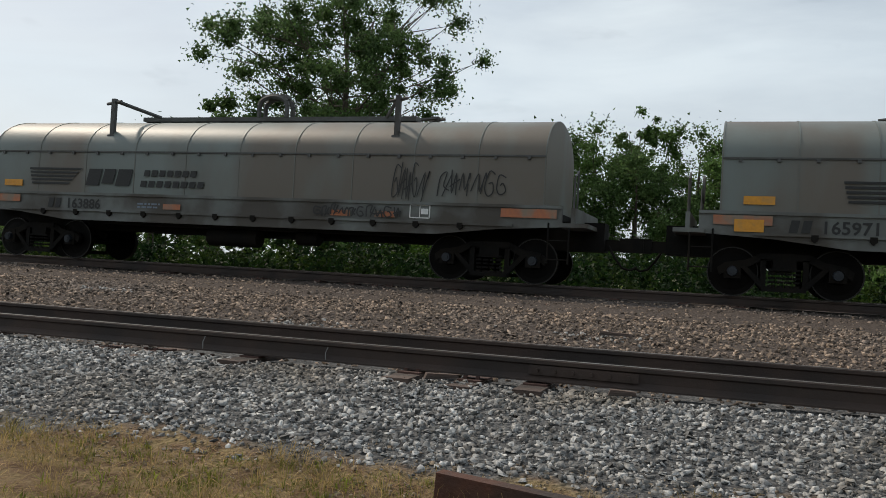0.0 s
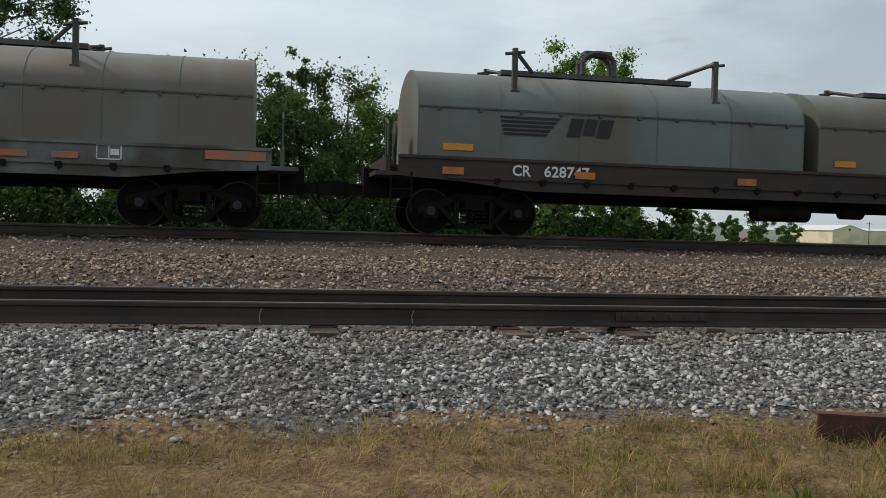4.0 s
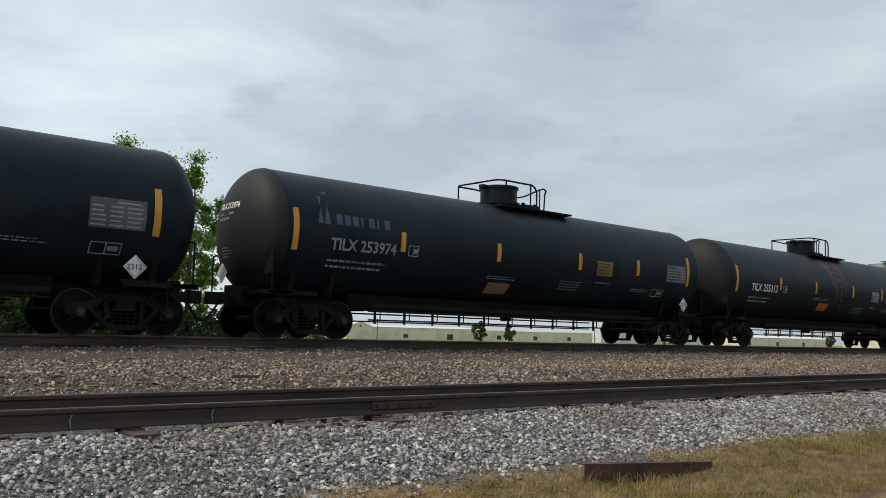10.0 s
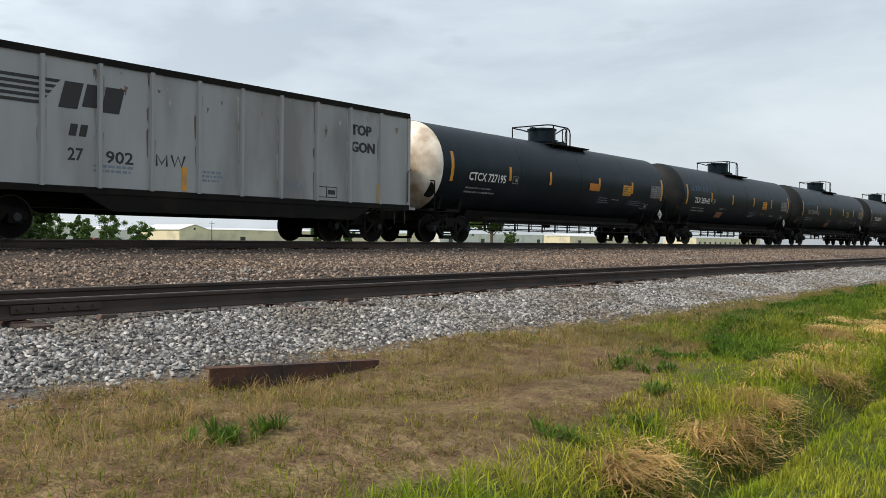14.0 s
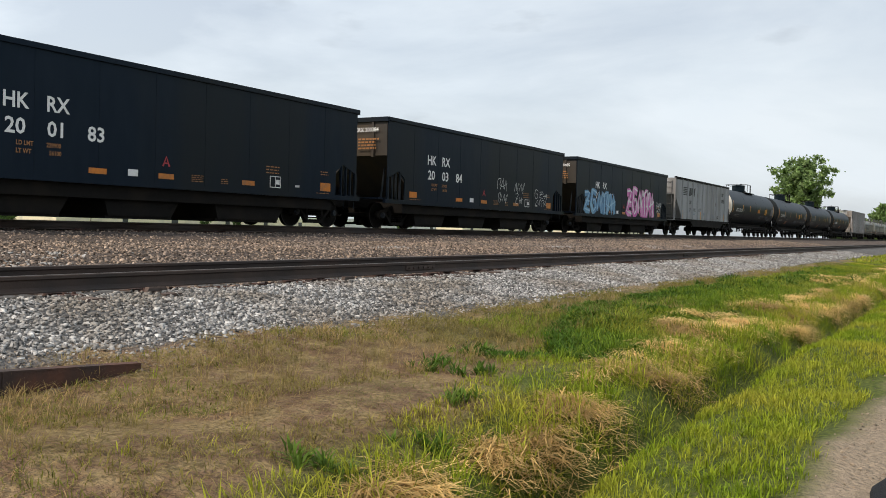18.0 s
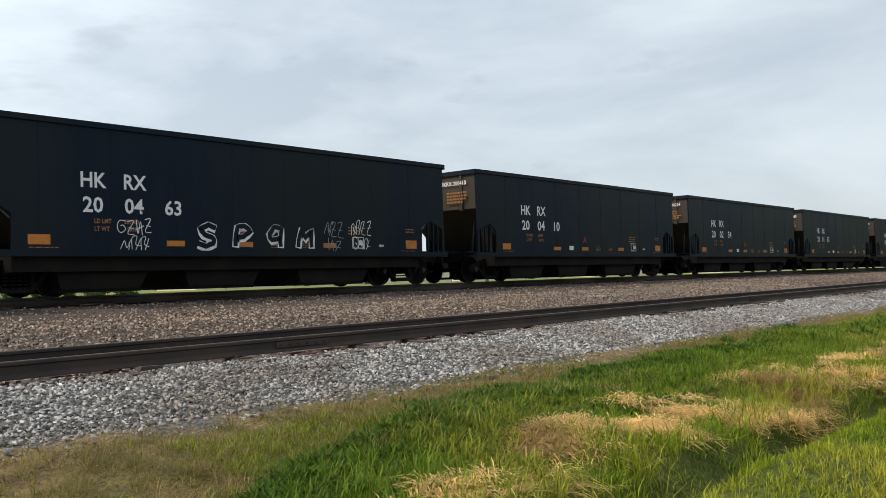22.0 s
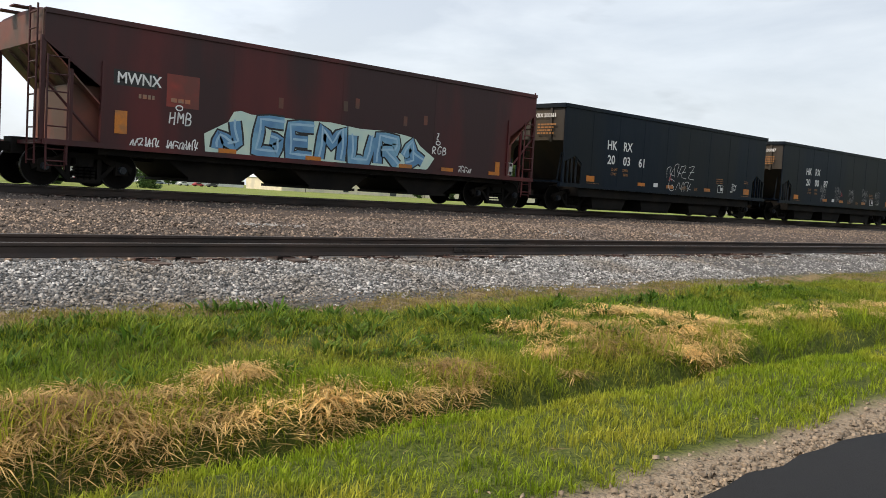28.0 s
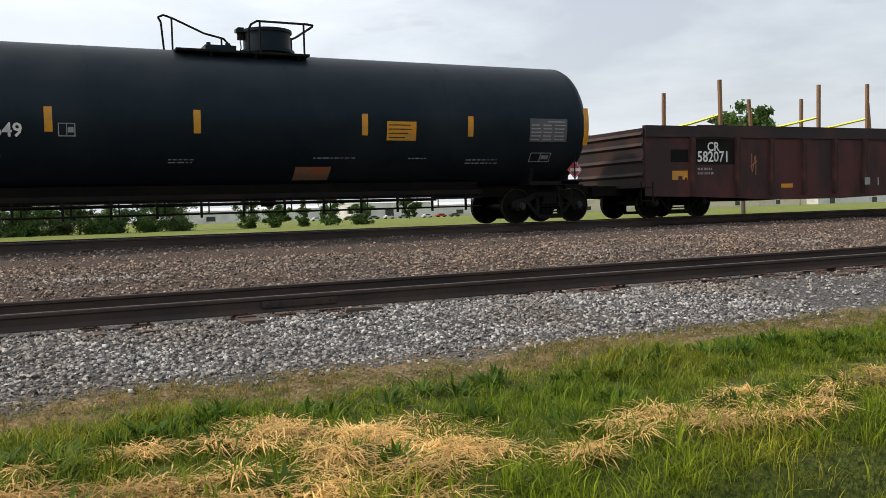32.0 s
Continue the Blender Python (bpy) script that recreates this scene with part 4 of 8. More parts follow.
# ---- coil cars ----
def coil_cover(car, x0, x1, material, seam=1.35):
    hw, z0, zs, zt = 1.45, 1.5, 2.48, 3.36
    arc = [(hw * math.cos(a), zs + (zt - zs) * math.sin(a)) for a in [math.pi * k / 16 for k in range(17)]]
    prof = [(hw, z0)] + arc + [(-hw, z0)]
    hood = part("cover", Geo().prism(prof, "x", x0, x1), material, car, "weathered grey barrel-roofed cover")
    n = max(2, round((x1 - x0) / seam))
    seam_mesh = Geo().prism([(a * 1.006, z0 + (b - z0) * 1.006) for a, b in prof], "x", -0.012, 0.012).mesh("seam", material)
    for k in range(n + 1):
        part("seam", seam_mesh, material, hood, at=pose(x0 + 0.02 + (x1 - x0 - 0.04) * k / n, 0, 0))
    clip = Geo().box(-0.03, 0.03, -hw - 0.045, -hw + 0.045, zs - 0.07, zs + 0.0).mesh("clip", GREY_STEEL)
    for s in (-1, 1):
        part("rain_lip", Geo().box(x0 + 0.02, x1 - 0.02, s * hw - 0.025, s * hw + 0.025, zs - 0.02, zs + 0.015), GREY_STEEL, hood)
    for k in range(n * 2):
        part("clip", clip, GREY_STEEL, hood, at=pose(x0 + (x1 - x0) * (k + 0.5) / (2 * n), 0, 0))
    return hood


def lift_gear(car, x0, x1, arch):
    """Roof beam, centre lifting eye and end stands."""
    xm, span = (x0 + x1) / 2, (x1 - x0) * 0.262
    part("roof_beam", Geo().box(xm - span, xm + span, -0.16, 0.16, 3.4, 3.5).box(xm - span, xm + span, -0.03, 0.03, 3.3, 3.4), GREY_STEEL, car)
    if arch == "arch":
        eye = part("lifting_eye", Geo().box(xm - 0.3, xm + 0.3, -0.16, 0.16, 3.95, 4.02), GREY_STEEL, car, "grey steel lifting eye")
        for y in (-0.14, 0.14):
            part("hoop", Geo().tube([(xm - 0.36, y, 3.5), (xm - 0.36, y, 3.76)] + [(xm - 0.36 * math.cos(a), y, 3.76 + 0.22 * math.sin(a)) for a in (0.4, 0.8, 1.2, 1.57, 1.94, 2.34, 2.74)] + [(xm + 0.36, y, 3.76), (xm + 0.36, y, 3.5)], 0.06), GREY_STEEL, eye)
    else:
        cap = Geo().prism([(xm - 0.46, 4.02), (xm - 0.3, 3.92), (xm + 0.3, 3.92), (xm + 0.46, 4.02), (xm + 0.4, 4.12), (xm - 0.4, 4.12)], "y", -0.24, 0.24)
        eye = part("lifting_eye", cap, GREY_STEEL, car, "grey steel lifting eye on splayed legs")
        for y in (-0.19, 0.19):
            for d in (-1, 1):
                part("leg", Geo().prism([(xm + d * 0.66, 3.46), (xm + d * 0.52, 3.46), (xm + d * 0.26, 3.98), (xm + d * 0.42, 4.0)], "y", y - 0.05, y + 0.05), GREY_STEEL, eye)
    for s in (-1, 1):
        x = xm + s * span
        for y in (-1, 1):
            st = Geo().box(x - 0.05, x + 0.05, y * 1.22 - 0.05, y * 1.22 + 0.05, 2.86, 3.74).box(x - 0.09, x + 0.09, y * 1.24 - 0.06, y * 1.24 + 0.06, 2.8, 2.9)
            st.tube([(x, y * 1.22, 3.7), (x - s * 0.62, y * 0.3, 3.46)], 0.045).tube([(x - 0.2, y * 1.22, 3.62), (x + 0.2, y * 1.22, 3.68)], 0.035)
            part("stacking_stand", st, GREY_STEEL, car)


def coil_car(rear, front, style, number="", seed=1):
    brown = style == "brown"
    label = "brown-framed coil car with two grey barrel covers" if brown else "weathered grey steel coil car with a long barrel cover"
    car, half = new_car("coil_car", label, "freight car", "coil cars", rear, front)
    sill_mat = BROWN_SILL if brown else COIL_SILL
    rng = random.Random(seed)
    l = half - 1.6 if not brown else half - 1.5
    if brown:
        gap = 0.17
        for a, b in ((-l, -gap), (gap, l)):
            coil_cover(car, a, b, COIL_TOP, 1.6)
            lift_gear(car, a, b, "arch")
    else:
        coil_cover(car, -l, l, COIL_TOP)
        lift_gear(car, -l, l, style)
    for s in (-1, 1):
        y = s * 1.42
        g = Geo().prism([(-l - 0.35, 1.5), (l + 0.35, 1.5), (l + 0.35, 1.12), (l - 0.9, 1.05), (l - 2.2, 0.9), (-l + 2.2, 0.9), (-l + 0.9, 1.05), (-l - 0.35, 1.12)], "y", y - 0.03, y + 0.03)
        g.box(-l - 0.35, l + 0.35, y - 0.07, y + 0.07, 1.47, 1.53).box(-l + 0.6, l - 0.6, y - 0.08, y + 0.08, 1.1, 1.15)
        sill = part("side_sill", g, sill_mat, car)
        tab = Geo().prism([(-0.06, 1.14), (0.06, 1.14), (0.06, 1.05), (0.0, 1.0), (-0.06, 1.05)], "y", y - 0.085, y + 0.085).mesh("gusset", UNDER)
        k = -l + 1.6
        while k < l - 1.4:
            part("gusset", tab, UNDER, sill, at=pose(k, 0, 0))
            k += 0.93
    part("underframe", Geo().box(-half + 0.6, half - 0.6, -0.3, 0.3, 0.72, 1.3), UNDER, car)
    part("deck", Geo().box(-l, l, -1.38, 1.38, 1.25, 1.5), UNDER, car)
    part("belly_tray", Geo().box(-l + 3, l - 3, -1.1, 1.1, 0.85, 1.0), UNDER, car)
    part("air_tank", Geo().lathe([(-1.0, 0.05), (-0.95, 0.2), (0.3, 0.2), (0.35, 0.05)], 12, -0.9, 0.66), UNDER, car)
    part("brake_cylinder", Geo().lathe([(1.2, 0.05), (1.2, 0.16), (1.7, 0.16), (1.8, 0.04)], 12, -0.8, 0.72).box(-2.6, 2.6, -0.72, -0.68, 0.68, 0.73), UNDER, car)
    for s in (-1, 1):
        x = s * (l + 0.55)
        part("end_platform", Geo().box(min(x - 0.25, x + 0.3), max(x - 0.25, x + 0.3), -1.5, 1.5, 1.12, 1.2).box(x - 0.04, x + 0.04, -1.4, 1.4, 1.2, 1.5), sill_mat, car)
        part("step_ladder", ladder(x - s * 0.25, -1.48, 0.42, 1.2), UNDER, car)
        part("grab_rail", Geo().tube([(x, -1.35, 1.2), (x, -1.35, 2.1), (x + 0.0, -1.0, 2.25), (x, -1.0, 1.2)], 0.02), GREY_STEEL, car)
    part("brake_wheel", Geo().cyl((-l - 0.34, -0.55, 2.0), (-l - 0.3, -0.55, 2.0), 0.26, 16).cyl((-l - 0.34, -0.55, 1.4), (-l - 0.34, -0.55, 2.0), 0.03), GREY_STEEL, car)
    add_ends(car, half, 2.75)
    ys, yc = -1.456, -1.478
    if brown:
        for x in (-l + 0.5, -l * 0.62, -l * 0.2, l * 0.28, l * 0.52, l - 1.4):
            part("reflector", patch(x, x + 0.42, 1.18, 1.32, ys - 0.045), ORANGE, car)
        part("reflector", patch(0.55, 1.05, 1.65, 1.78, yc), YELLOW, car)
        part("reflector", patch(-l + 0.5, -l + 1.1, 1.65, 1.78, yc), YELLOW, car)
        part("data_panel", frame_box(l * 0.42, 1.05, 0.5, 0.36, ys - 0.01), DIM_WHITE, car)
        emblem(car, l * 0.42, 2.75, 0.95, 0.38, -1.46, DARK_INK)
        sawn_stripes(car, -l + 1.7, 2.0, 1.2, 0.4, yc, DARK_INK)
        emblem(car, -l + 3.0, 2.02, 0.9, 0.36, yc, DARK_INK)
        write("CR", 0.3, WHITE, car, -l + 1.9, ys - 0.01, 1.2, 0.95)
        write("628747", 0.3, WHITE, car, -l + 2.55, ys - 0.01, 1.2, 1.05)
    else:
        trestle = style == "trestle"
        if trestle:
            flange = part("lower_flange", Geo().box(-l + 1.4, l - 1.4, -1.49, -1.4, 0.98, 1.05).box(-l + 2.3, l - 2.3, -1.44, -1.38, 0.68, 0.98), BROWN_SILL, car, "dark brown lower flange of the sill")
            for x in (-3.99, -0.47, 2.75):
                part("reflector", patch(x, x + 0.45, 0.84, 0.95, -1.45), RUST_ORANGE, flange)
            for x in (-3.0, -1.36, -0.4, 1.1):
                part("cross_mark", Geo().ribbon([(x - 0.09, 1.55), (x + 0.09, 1.67)], 0.03, yc - 0.002).ribbon([(x - 0.09, 1.67), (x + 0.09, 1.55)], 0.03, yc - 0.003), DARK_INK, car)
        for x in () if trestle else (-l + 4.9, -l + 9.0, l - 3.5):
            part("reflector", patch(x, x + 0.45, 1.2, 1.32, ys - 0.03), RUST_ORANGE, car)
        part("reflector", patch(-6.4, -5.9, 1.19, 1.41, ys - 0.03) if trestle else patch(-l - 0.1, -l + 0.9, 1.28, 1.45, ys - 0.03), RUST_ORANGE, car)
        part("reflector", patch(l - 0.85, l + 0.25, 1.28, 1.45, ys - 0.03), RUST_ORANGE, car)
        part("reflector", patch(-l + 0.4, -l + 0.93, 1.65, 1.8, yc), YELLOW, car)
        part("data_panel", frame_box(l - 2.75, 1.2, 0.44, 0.28, ys - 0.01), WHITE, car)
        off = 0.9 if number == "165971" else 0.0
        if trestle:
            sawn_stripes(car, -5.09, 1.71, 1.1, 0.4, yc, DARK_INK)
            emblem(car, -3.98, 1.72, 0.74, 0.36, yc, DARK_INK)
        else:
            sawn_stripes(car, off - l + 1.21, 1.71, 1.45, 0.42, yc, DARK_INK)
            emblem(car, off - l + 2.75, 1.7, 1.2, 0.38, yc, DARK_INK)
        if style == "arch":
            wordmark(car, off - l + 4.33, 1.93, 1.42, 0.14, yc, DARK_INK, 7)
            wordmark(car, off - l + 4.25, 1.69, 1.7, 0.14, yc, DARK_INK, 8)
        if number == "165971":
            part("notice_patch", patch(-l + 0.26, -l + 0.76, 1.16, 1.38, ys - 0.035), YELLOW, car, "large yellow patch on the sill")
        if number:
            xn = -4.68 if trestle else -l + (1.7 if number != "165971" else 1.17)
            wordmark(car, xn, 1.17, 0.4, 0.22, ys - 0.01, DARK_INK, 2)
            write(number, 0.31, DARK_INK, car, xn + (0.75 if trestle else 0.52), ys - 0.01, 1.17, 1.05)
        part("small_print", bars(rng, -l + 4.2, 1.22, 0.6, 0.14, 2, ys - 0.006), GREY_INK, car)
        if number.endswith("886"):
            part("graffiti", scrawl(3, l - 3.2, 1.62, 0.75, 0.7, yc - 0.002, 5, 0.022), DARK_INK, car, "black sprayed tag")
            part("graffiti", scrawl(9, l - 2.2, 1.7, 1.45, 0.5, yc - 0.002, 6, 0.025), DARK_INK, car, "black sprayed tag")
            part("graffiti", scrawl(21, l - 4.9, 1.2, 2.0, 0.2, ys - 0.05, 10, 0.03), DARK_INK, car, "black sprayed loops along the sill")
        if number.endswith("255"):
            part("graffiti", scrawl(5, l - 4.0, 1.75, 1.1, 0.36, yc - 0.002, 5, 0.025), PALE_PAINT, car, "pale green sprayed tag")
    return car


# ---- tank cars ----
def tank_car(rear, front, mark, number, end_mat, seed, lay, spill=False, brand=False):
    label = "black tank car with a white end and yellow reflectors" if end_mat is WHITE_END else "black tank car with yellow reflectors and a railed manway"
    car, half = new_car("tank_car", label, "freight car", "tank cars", rear, front)
    rng = random.Random(seed)
    R, cz, L = (1.6 if seed == 9 else 1.5), (2.58 if seed == 9 else 2.5), half - (0.15 if seed == 9 else 0.5)
    e = 0.62 if seed == 9 else 0.72
    dome = [(x, R * math.sqrt(max(0.0, 1 - ((x - (L - e)) / e) ** 2))) for x in [L - e + e * k / 9 for k in range(1, 9)]] + [(L - 0.002, 0.12)]
    body = part("tank_shell", Geo().lathe([(-(L - e), R), (L - e, R)], 48, 0, cz), TANK_BLACK, car)
    part("front_head", Geo().lathe([(L - e - 0.02, R * 0.998)] + dome, 48, 0, cz), TANK_BLACK, car)
    part("rear_head", Geo().lathe([(-a, b) for a, b in ([(L - e - 0.02, R * 0.999)] + dome)][::-1], 48, 0, cz), end_mat, car, "domed end, dusty and sunlit")
    for x in (-(L - e), -L * 0.42, L * 0.06, L * 0.5, L - e):
        part("weld_band", Geo().lathe([(x - 0.02, R + 0.004), (x + 0.02, R + 0.004)], 48, 0, cz), TANK_BLACK, body)
    # manway, valves and the railed platform; flip turns the platform end for end
    x, zt, q = lay["manway"], cz + R, -1 if lay.get("flip") else 1
    lid = part("manway", Geo().cyl((x, 0, zt - 0.08), (x, 0, zt + 0.5), 0.55, 24).cyl((x, 0, zt + 0.02), (x, 0, zt + 0.09), 0.64, 24), TANK_BLACK, car, "black manway nozzle with a bolted lid")
    part("lid", Geo().cyl((x, 0, zt + 0.5), (x, 0, zt + 0.57), 0.59, 24).cyl((x, 0, zt + 0.57), (x, 0, zt + 0.61), 0.56, 24, 0.3).box(x - 0.74, x - 0.5, -0.09, 0.09, zt + 0.5, zt + 0.58), TANK_BLACK, lid)
    part("lid_clamp", Geo().box(x + q * 0.62 - 0.07, x + q * 0.62 + 0.07, -0.06, 0.06, zt + 0.34, zt + 0.62).tube([(x + q * 0.66, -0.05, zt + 0.42), (x + q * 0.64, -0.1, zt + 0.15), (x + q * 0.67, -0.08, zt)], 0.014), UNDER, lid)
    part("valve_box", Geo().box(min(x + q * 0.8, x + q * 1.5), max(x + q * 0.8, x + q * 1.5), -0.3, 0.3, zt - 0.05, zt + 0.14).cyl((x + q * 0.95, -0.1, zt + 0.1), (x + q * 0.95, -0.1, zt + 0.22), 0.06, 8).cyl((x + q * 1.4, -0.15, zt + 0.1), (x + q * 1.4, -0.15, zt + 0.21), 0.05, 8), TANK_BLACK, car)
    deck = None
    for y in (-0.92, 0.92):
        deck = part("platform", Geo().box(min(x - q * 0.75, x + q * 2.25), max(x - q * 0.75, x + q * 2.25), min(y, y * 0.5), max(y, y * 0.5), zt - 0.13, zt - 0.08), UNDER, car)
        for dx in (-0.5, 0.5, 1.5):
            part("platform_bracket", Geo().prism([(y, zt - 0.13), (y * 0.7, zt - 0.13), (y * 0.86, zt - 0.32)], "x", x + q * dx - 0.03, x + q * dx + 0.03), UNDER, deck)
    rail = [(x + q * 0.66, -0.92, zt - 0.1), (x + q * 0.66, -0.92, zt + 0.4), (x + q * 0.6, -0.92, zt + 0.52), (x + q * 0.46, -0.92, zt + 0.6), (x - q * 0.7, -0.92, zt + 0.6), (x - q * 0.86, -0.84, zt + 0.6), (x - q * 0.9, -0.7, zt + 0.6), (x - q * 0.9, 0.7, zt + 0.6), (x - q * 0.86, 0.84, zt + 0.6), (x - q * 0.75, 0.92, zt + 0.6), (x - q * 0.1, 0.92, zt + 0.6), (x - q * 0.1, 0.6, zt + 0.5)]
    part("guard_rail", Geo().tube(rail, 0.027), UNDER, deck, "bent black pipe guard rail")
    for px, py in ((-0.62, -0.92), (0.4, -0.92), (-0.85, 0.85)):
        part("rail_post", Geo().tube([(x + q * px, py, zt - 0.15), (x + q * px, py, zt + 0.6)], 0.024), UNDER, deck)
    hand = [(x + q * 0.78, 0.3, zt), (x + q * 0.8, 0.3, zt + 0.24), (x + q * 0.95, 0.3, zt + 0.4), (x + q * 1.4, 0.3, zt + 0.5), (x + q * 2.1, 0.3, zt + 0.8), (x + q * 2.3, 0.3, zt + 0.86), (x + q * 2.42, 0.3, zt + 0.8), (x + q * 2.36, 0.3, zt + 0.7), (x + q * 2.3, 0.3, zt - 0.1)]
    part("hand_rail", Geo().tube(hand, 0.025).tube([(x + q * 2.12, 0.3, zt + 0.8), (x + q * 2.12, 0.3, zt - 0.1)], 0.022).tube([(x + q * 1.0, 0.3, zt + 0.41), (x + q * 1.0, 0.3, zt)], 0.022), UNDER, deck, "bent black pipe hand rail above the ladder")
    for dx in (1.75, 2.15):
        part("ladder_rail", Geo().tube([(x + q * dx, 0.9, zt - 0.1), (x + q * dx, 1.38, zt - 0.8), (x + q * dx, 1.6, cz), (x + q * dx, 1.45, 1.3)], 0.02), UNDER, car)
    # underframe
    for s in (-1, 1):
        part("sill_stub", Geo().box(min(s * (half - 0.6), s * (half - 4.2)), max(s * (half - 0.6), s * (half - 4.2)), -0.3, 0.3, 0.72, 1.2), UNDER, car)
    for s in (-1, 1):
        xx = s * (half - (1.42 if seed == 9 else 2.1))
        for q in (-0.55, 0.55):
            part("saddle", Geo().prism([(-1.25, 2.0), (-1.0, 1.0), (1.0, 1.0), (1.25, 2.0), (0.75, 1.3), (0, 1.12), (-0.75, 1.3)], "x", xx + q - 0.06, xx + q + 0.06), UNDER, car)
        part("end_platform", Geo().box(s * (half - 1.05) - 0.28, s * (half - 1.05) + 0.28, -1.5, 1.5, 1.0, 1.07).box(s * (half - 1.4) - 0.9, s * (half - 1.4) + 0.6, -1.5, -1.42, 0.98, 1.08), UNDER, car)
        hand = Geo().tube([(s * (half - 0.85), -1.42, 1.05), (s * (half - 0.85), -1.42, 1.95), (s * (half - 0.95), -0.9, 2.0), (s * (half - 0.95), 0.9, 2.0), (s * (half - 0.85), 1.42, 1.95), (s * (half - 0.85), 1.42, 1.05)], 0.02)
        part("end_rail", hand, UNDER, car)
        part("step_ladder", ladder(s * (half - 1.2), -1.47, 0.42, 1.02), UNDER, car)
    hanger = Geo().box(-0.025, 0.025, -1.3, -1.26, 0.4, 0.82).tube([(0.16, -1.28, 0.8), (0.16, -1.28, 0.5)], 0.016).mesh("pipe_hanger", UNDER)
    for y in (-1.28, 1.28):
        for z, r in ((0.7, 0.024), (0.49, 0.022)):
            part("pipe_rail", Geo().tube([(-half + 3.6, y, z), (half - 3.6, y, z)], r), UNDER, car)
    k = -half + 3.8
    while k < half - 3.6:
        part("pipe_hanger", hanger, UNDER, car, at=pose(k, 0, 0))
        k += 0.92
    part("belly_skid", Geo().prism([(-0.75, 1.12), (0.75, 1.12), (0.62, 0.76), (-0.62, 0.76)], "x", -half + 3.4, half - 3.4), UNDER, car)
    part("hanger_beam", Geo().box(-half + 3.6, half - 3.6, -1.31, -1.25, 0.8, 0.9).box(-half + 3.6, half - 3.6, 1.25, 1.31, 0.8, 0.9), UNDER, car)
    part("bottom_outlet", Geo().cyl((0.3, 0, 1.12), (0.3, 0, 0.62), 0.24, 12, 0.16), UNDER, car)
    part("brake_cylinder", Geo().box(-1.4, -0.8, -0.4, -0.1, 0.78, 1.05), UNDER, car)
    part("air_tank", Geo().lathe([(1.2, 0.04), (1.25, 0.12), (2.3, 0.12), (2.35, 0.04)], 12, -0.4, 0.9), UNDER, car)
    part("brake_wheel", Geo().cyl((-half + 0.9, -1.1, 1.7), (-half + 0.94, -1.1, 1.7), 0.26, 16), UNDER, car)
    add_ends(car, half, 1.42 if seed == 9 else 2.1)

    # markings follow the shell
    def wrap(x0, x1, za, zb, out=0.007):
        g, n = Geo(), 4
        zs = [za + (zb - za) * k / n for k in range(n + 1)]
        vs = [(xx, -math.sqrt(max(0.01, (R + out) ** 2 - (zz - cz) ** 2)), zz) for zz in zs for xx in (x0, x1)]
        return g.add(vs, [(2 * k, 2 * k + 1, 2 * k + 3, 2 * k + 2) for k in range(n)])
    for k, xx in enumerate(lay["bands"]):
        part("reflector", wrap(xx - 0.075, xx + 0.075, 2.0 if k in (0, 5) else 2.19, 2.96 if k in (0, 5) else 2.68), YELLOW, car)

    def wrapped(ob_geo, x0, z, h, m, name, label=""):
        """A flat mark laid on the shell at height z, of height h."""
        mid = z + h / 2
        lift = math.sqrt(R * R - (mid - cz) ** 2)
        tilt = math.asin((mid - cz) / R)
        at = pose(x0, -lift - 0.012 + math.sin(tilt) * -h / 2, z, -math.degrees(tilt), 0, 0)
        return part(name, ob_geo, m, car, label, at=at)

    def lettered(text, size, m, x0, z, stretch):
        mid = z + size * 0.35
        lift = math.sqrt(R * R - (mid - cz) ** 2)
        return part("lettering", letters(text, size, m, stretch), m, car, at=pose(x0, -lift - 0.02, z, 90 - math.degrees(math.asin((mid - cz) / R)), 0, 0))
    ink, x0 = lay["ink"], lay["text"]
    if mark:
        lettered(mark + " " + number, 0.38, ink, x0, 2.09, 0.95)
    else:
        for k in range(4):
            part("brand_bar", wrap(x0 + 0.24 * k, x0 + 0.24 * k + 0.17, 2.09, 2.36), ink, car)
        lettered(number, 0.38, ink, x0 + 1.05, 2.09, 0.95)
    wrapped(frame_box(0, 0, 0.32, 0.27, 0, 0.02), lay["bands"][1] + 0.17, 2.1, 0.27, DIM_WHITE, "class_plate")
    for x1, z, w, h, rows in [(x0, 1.68, 1.85, 0.3, 2)] + lay["prints"]:
        wrapped(bars(rng, 0, 0, w, h, rows, 0, 0.36), x1, z, h, GREY_INK if rows > 2 else DIM_WHITE, "small_print")
    wrapped(bars(rng, 0, 0, 0.6, 0.05, 1, 0, 0.9), -L + 0.95, 1.08, 0.05, WHITE, "small_print", "white stencilled line above the truck") if lay.get("stencil", True) else None
    xn, m = lay["notice"]
    part("notice_patch", wrap(xn, xn + 0.75, 2.08, 2.52), m, car, "notice patch on the shell")
    for k in range(4):
        wrapped(patch(0, 0.66 * rng.uniform(0.6, 1), 0, 0.022, 0), xn + 0.05, 2.14 + 0.095 * k, 0.022, DARK_INK, "print_line")
    if lay.get("orange"):
        xo, zo, m = lay["orange"]
        part("notice_patch", wrap(xo, xo + 0.85, zo, zo + 0.29), m, car, "faded orange notice patch")
    xd = lay["table"]
    part("data_table", wrap(xd, xd + 1.12, 2.08, 2.66), PANEL_DARK, car, "dark table of small print")
    for k in range(6):
        for xc, w in ((0, 0.3), (0.36, 0.28), (0.7, 0.34)) if k else ((0.5, 0.54),):
            wrapped(patch(0, w * rng.uniform(0.75, 1), 0, 0.03, 0), xd + 0.04 + xc, 2.12 + 0.09 * (5 - k), 0.045, DIM_WHITE, "print_line")
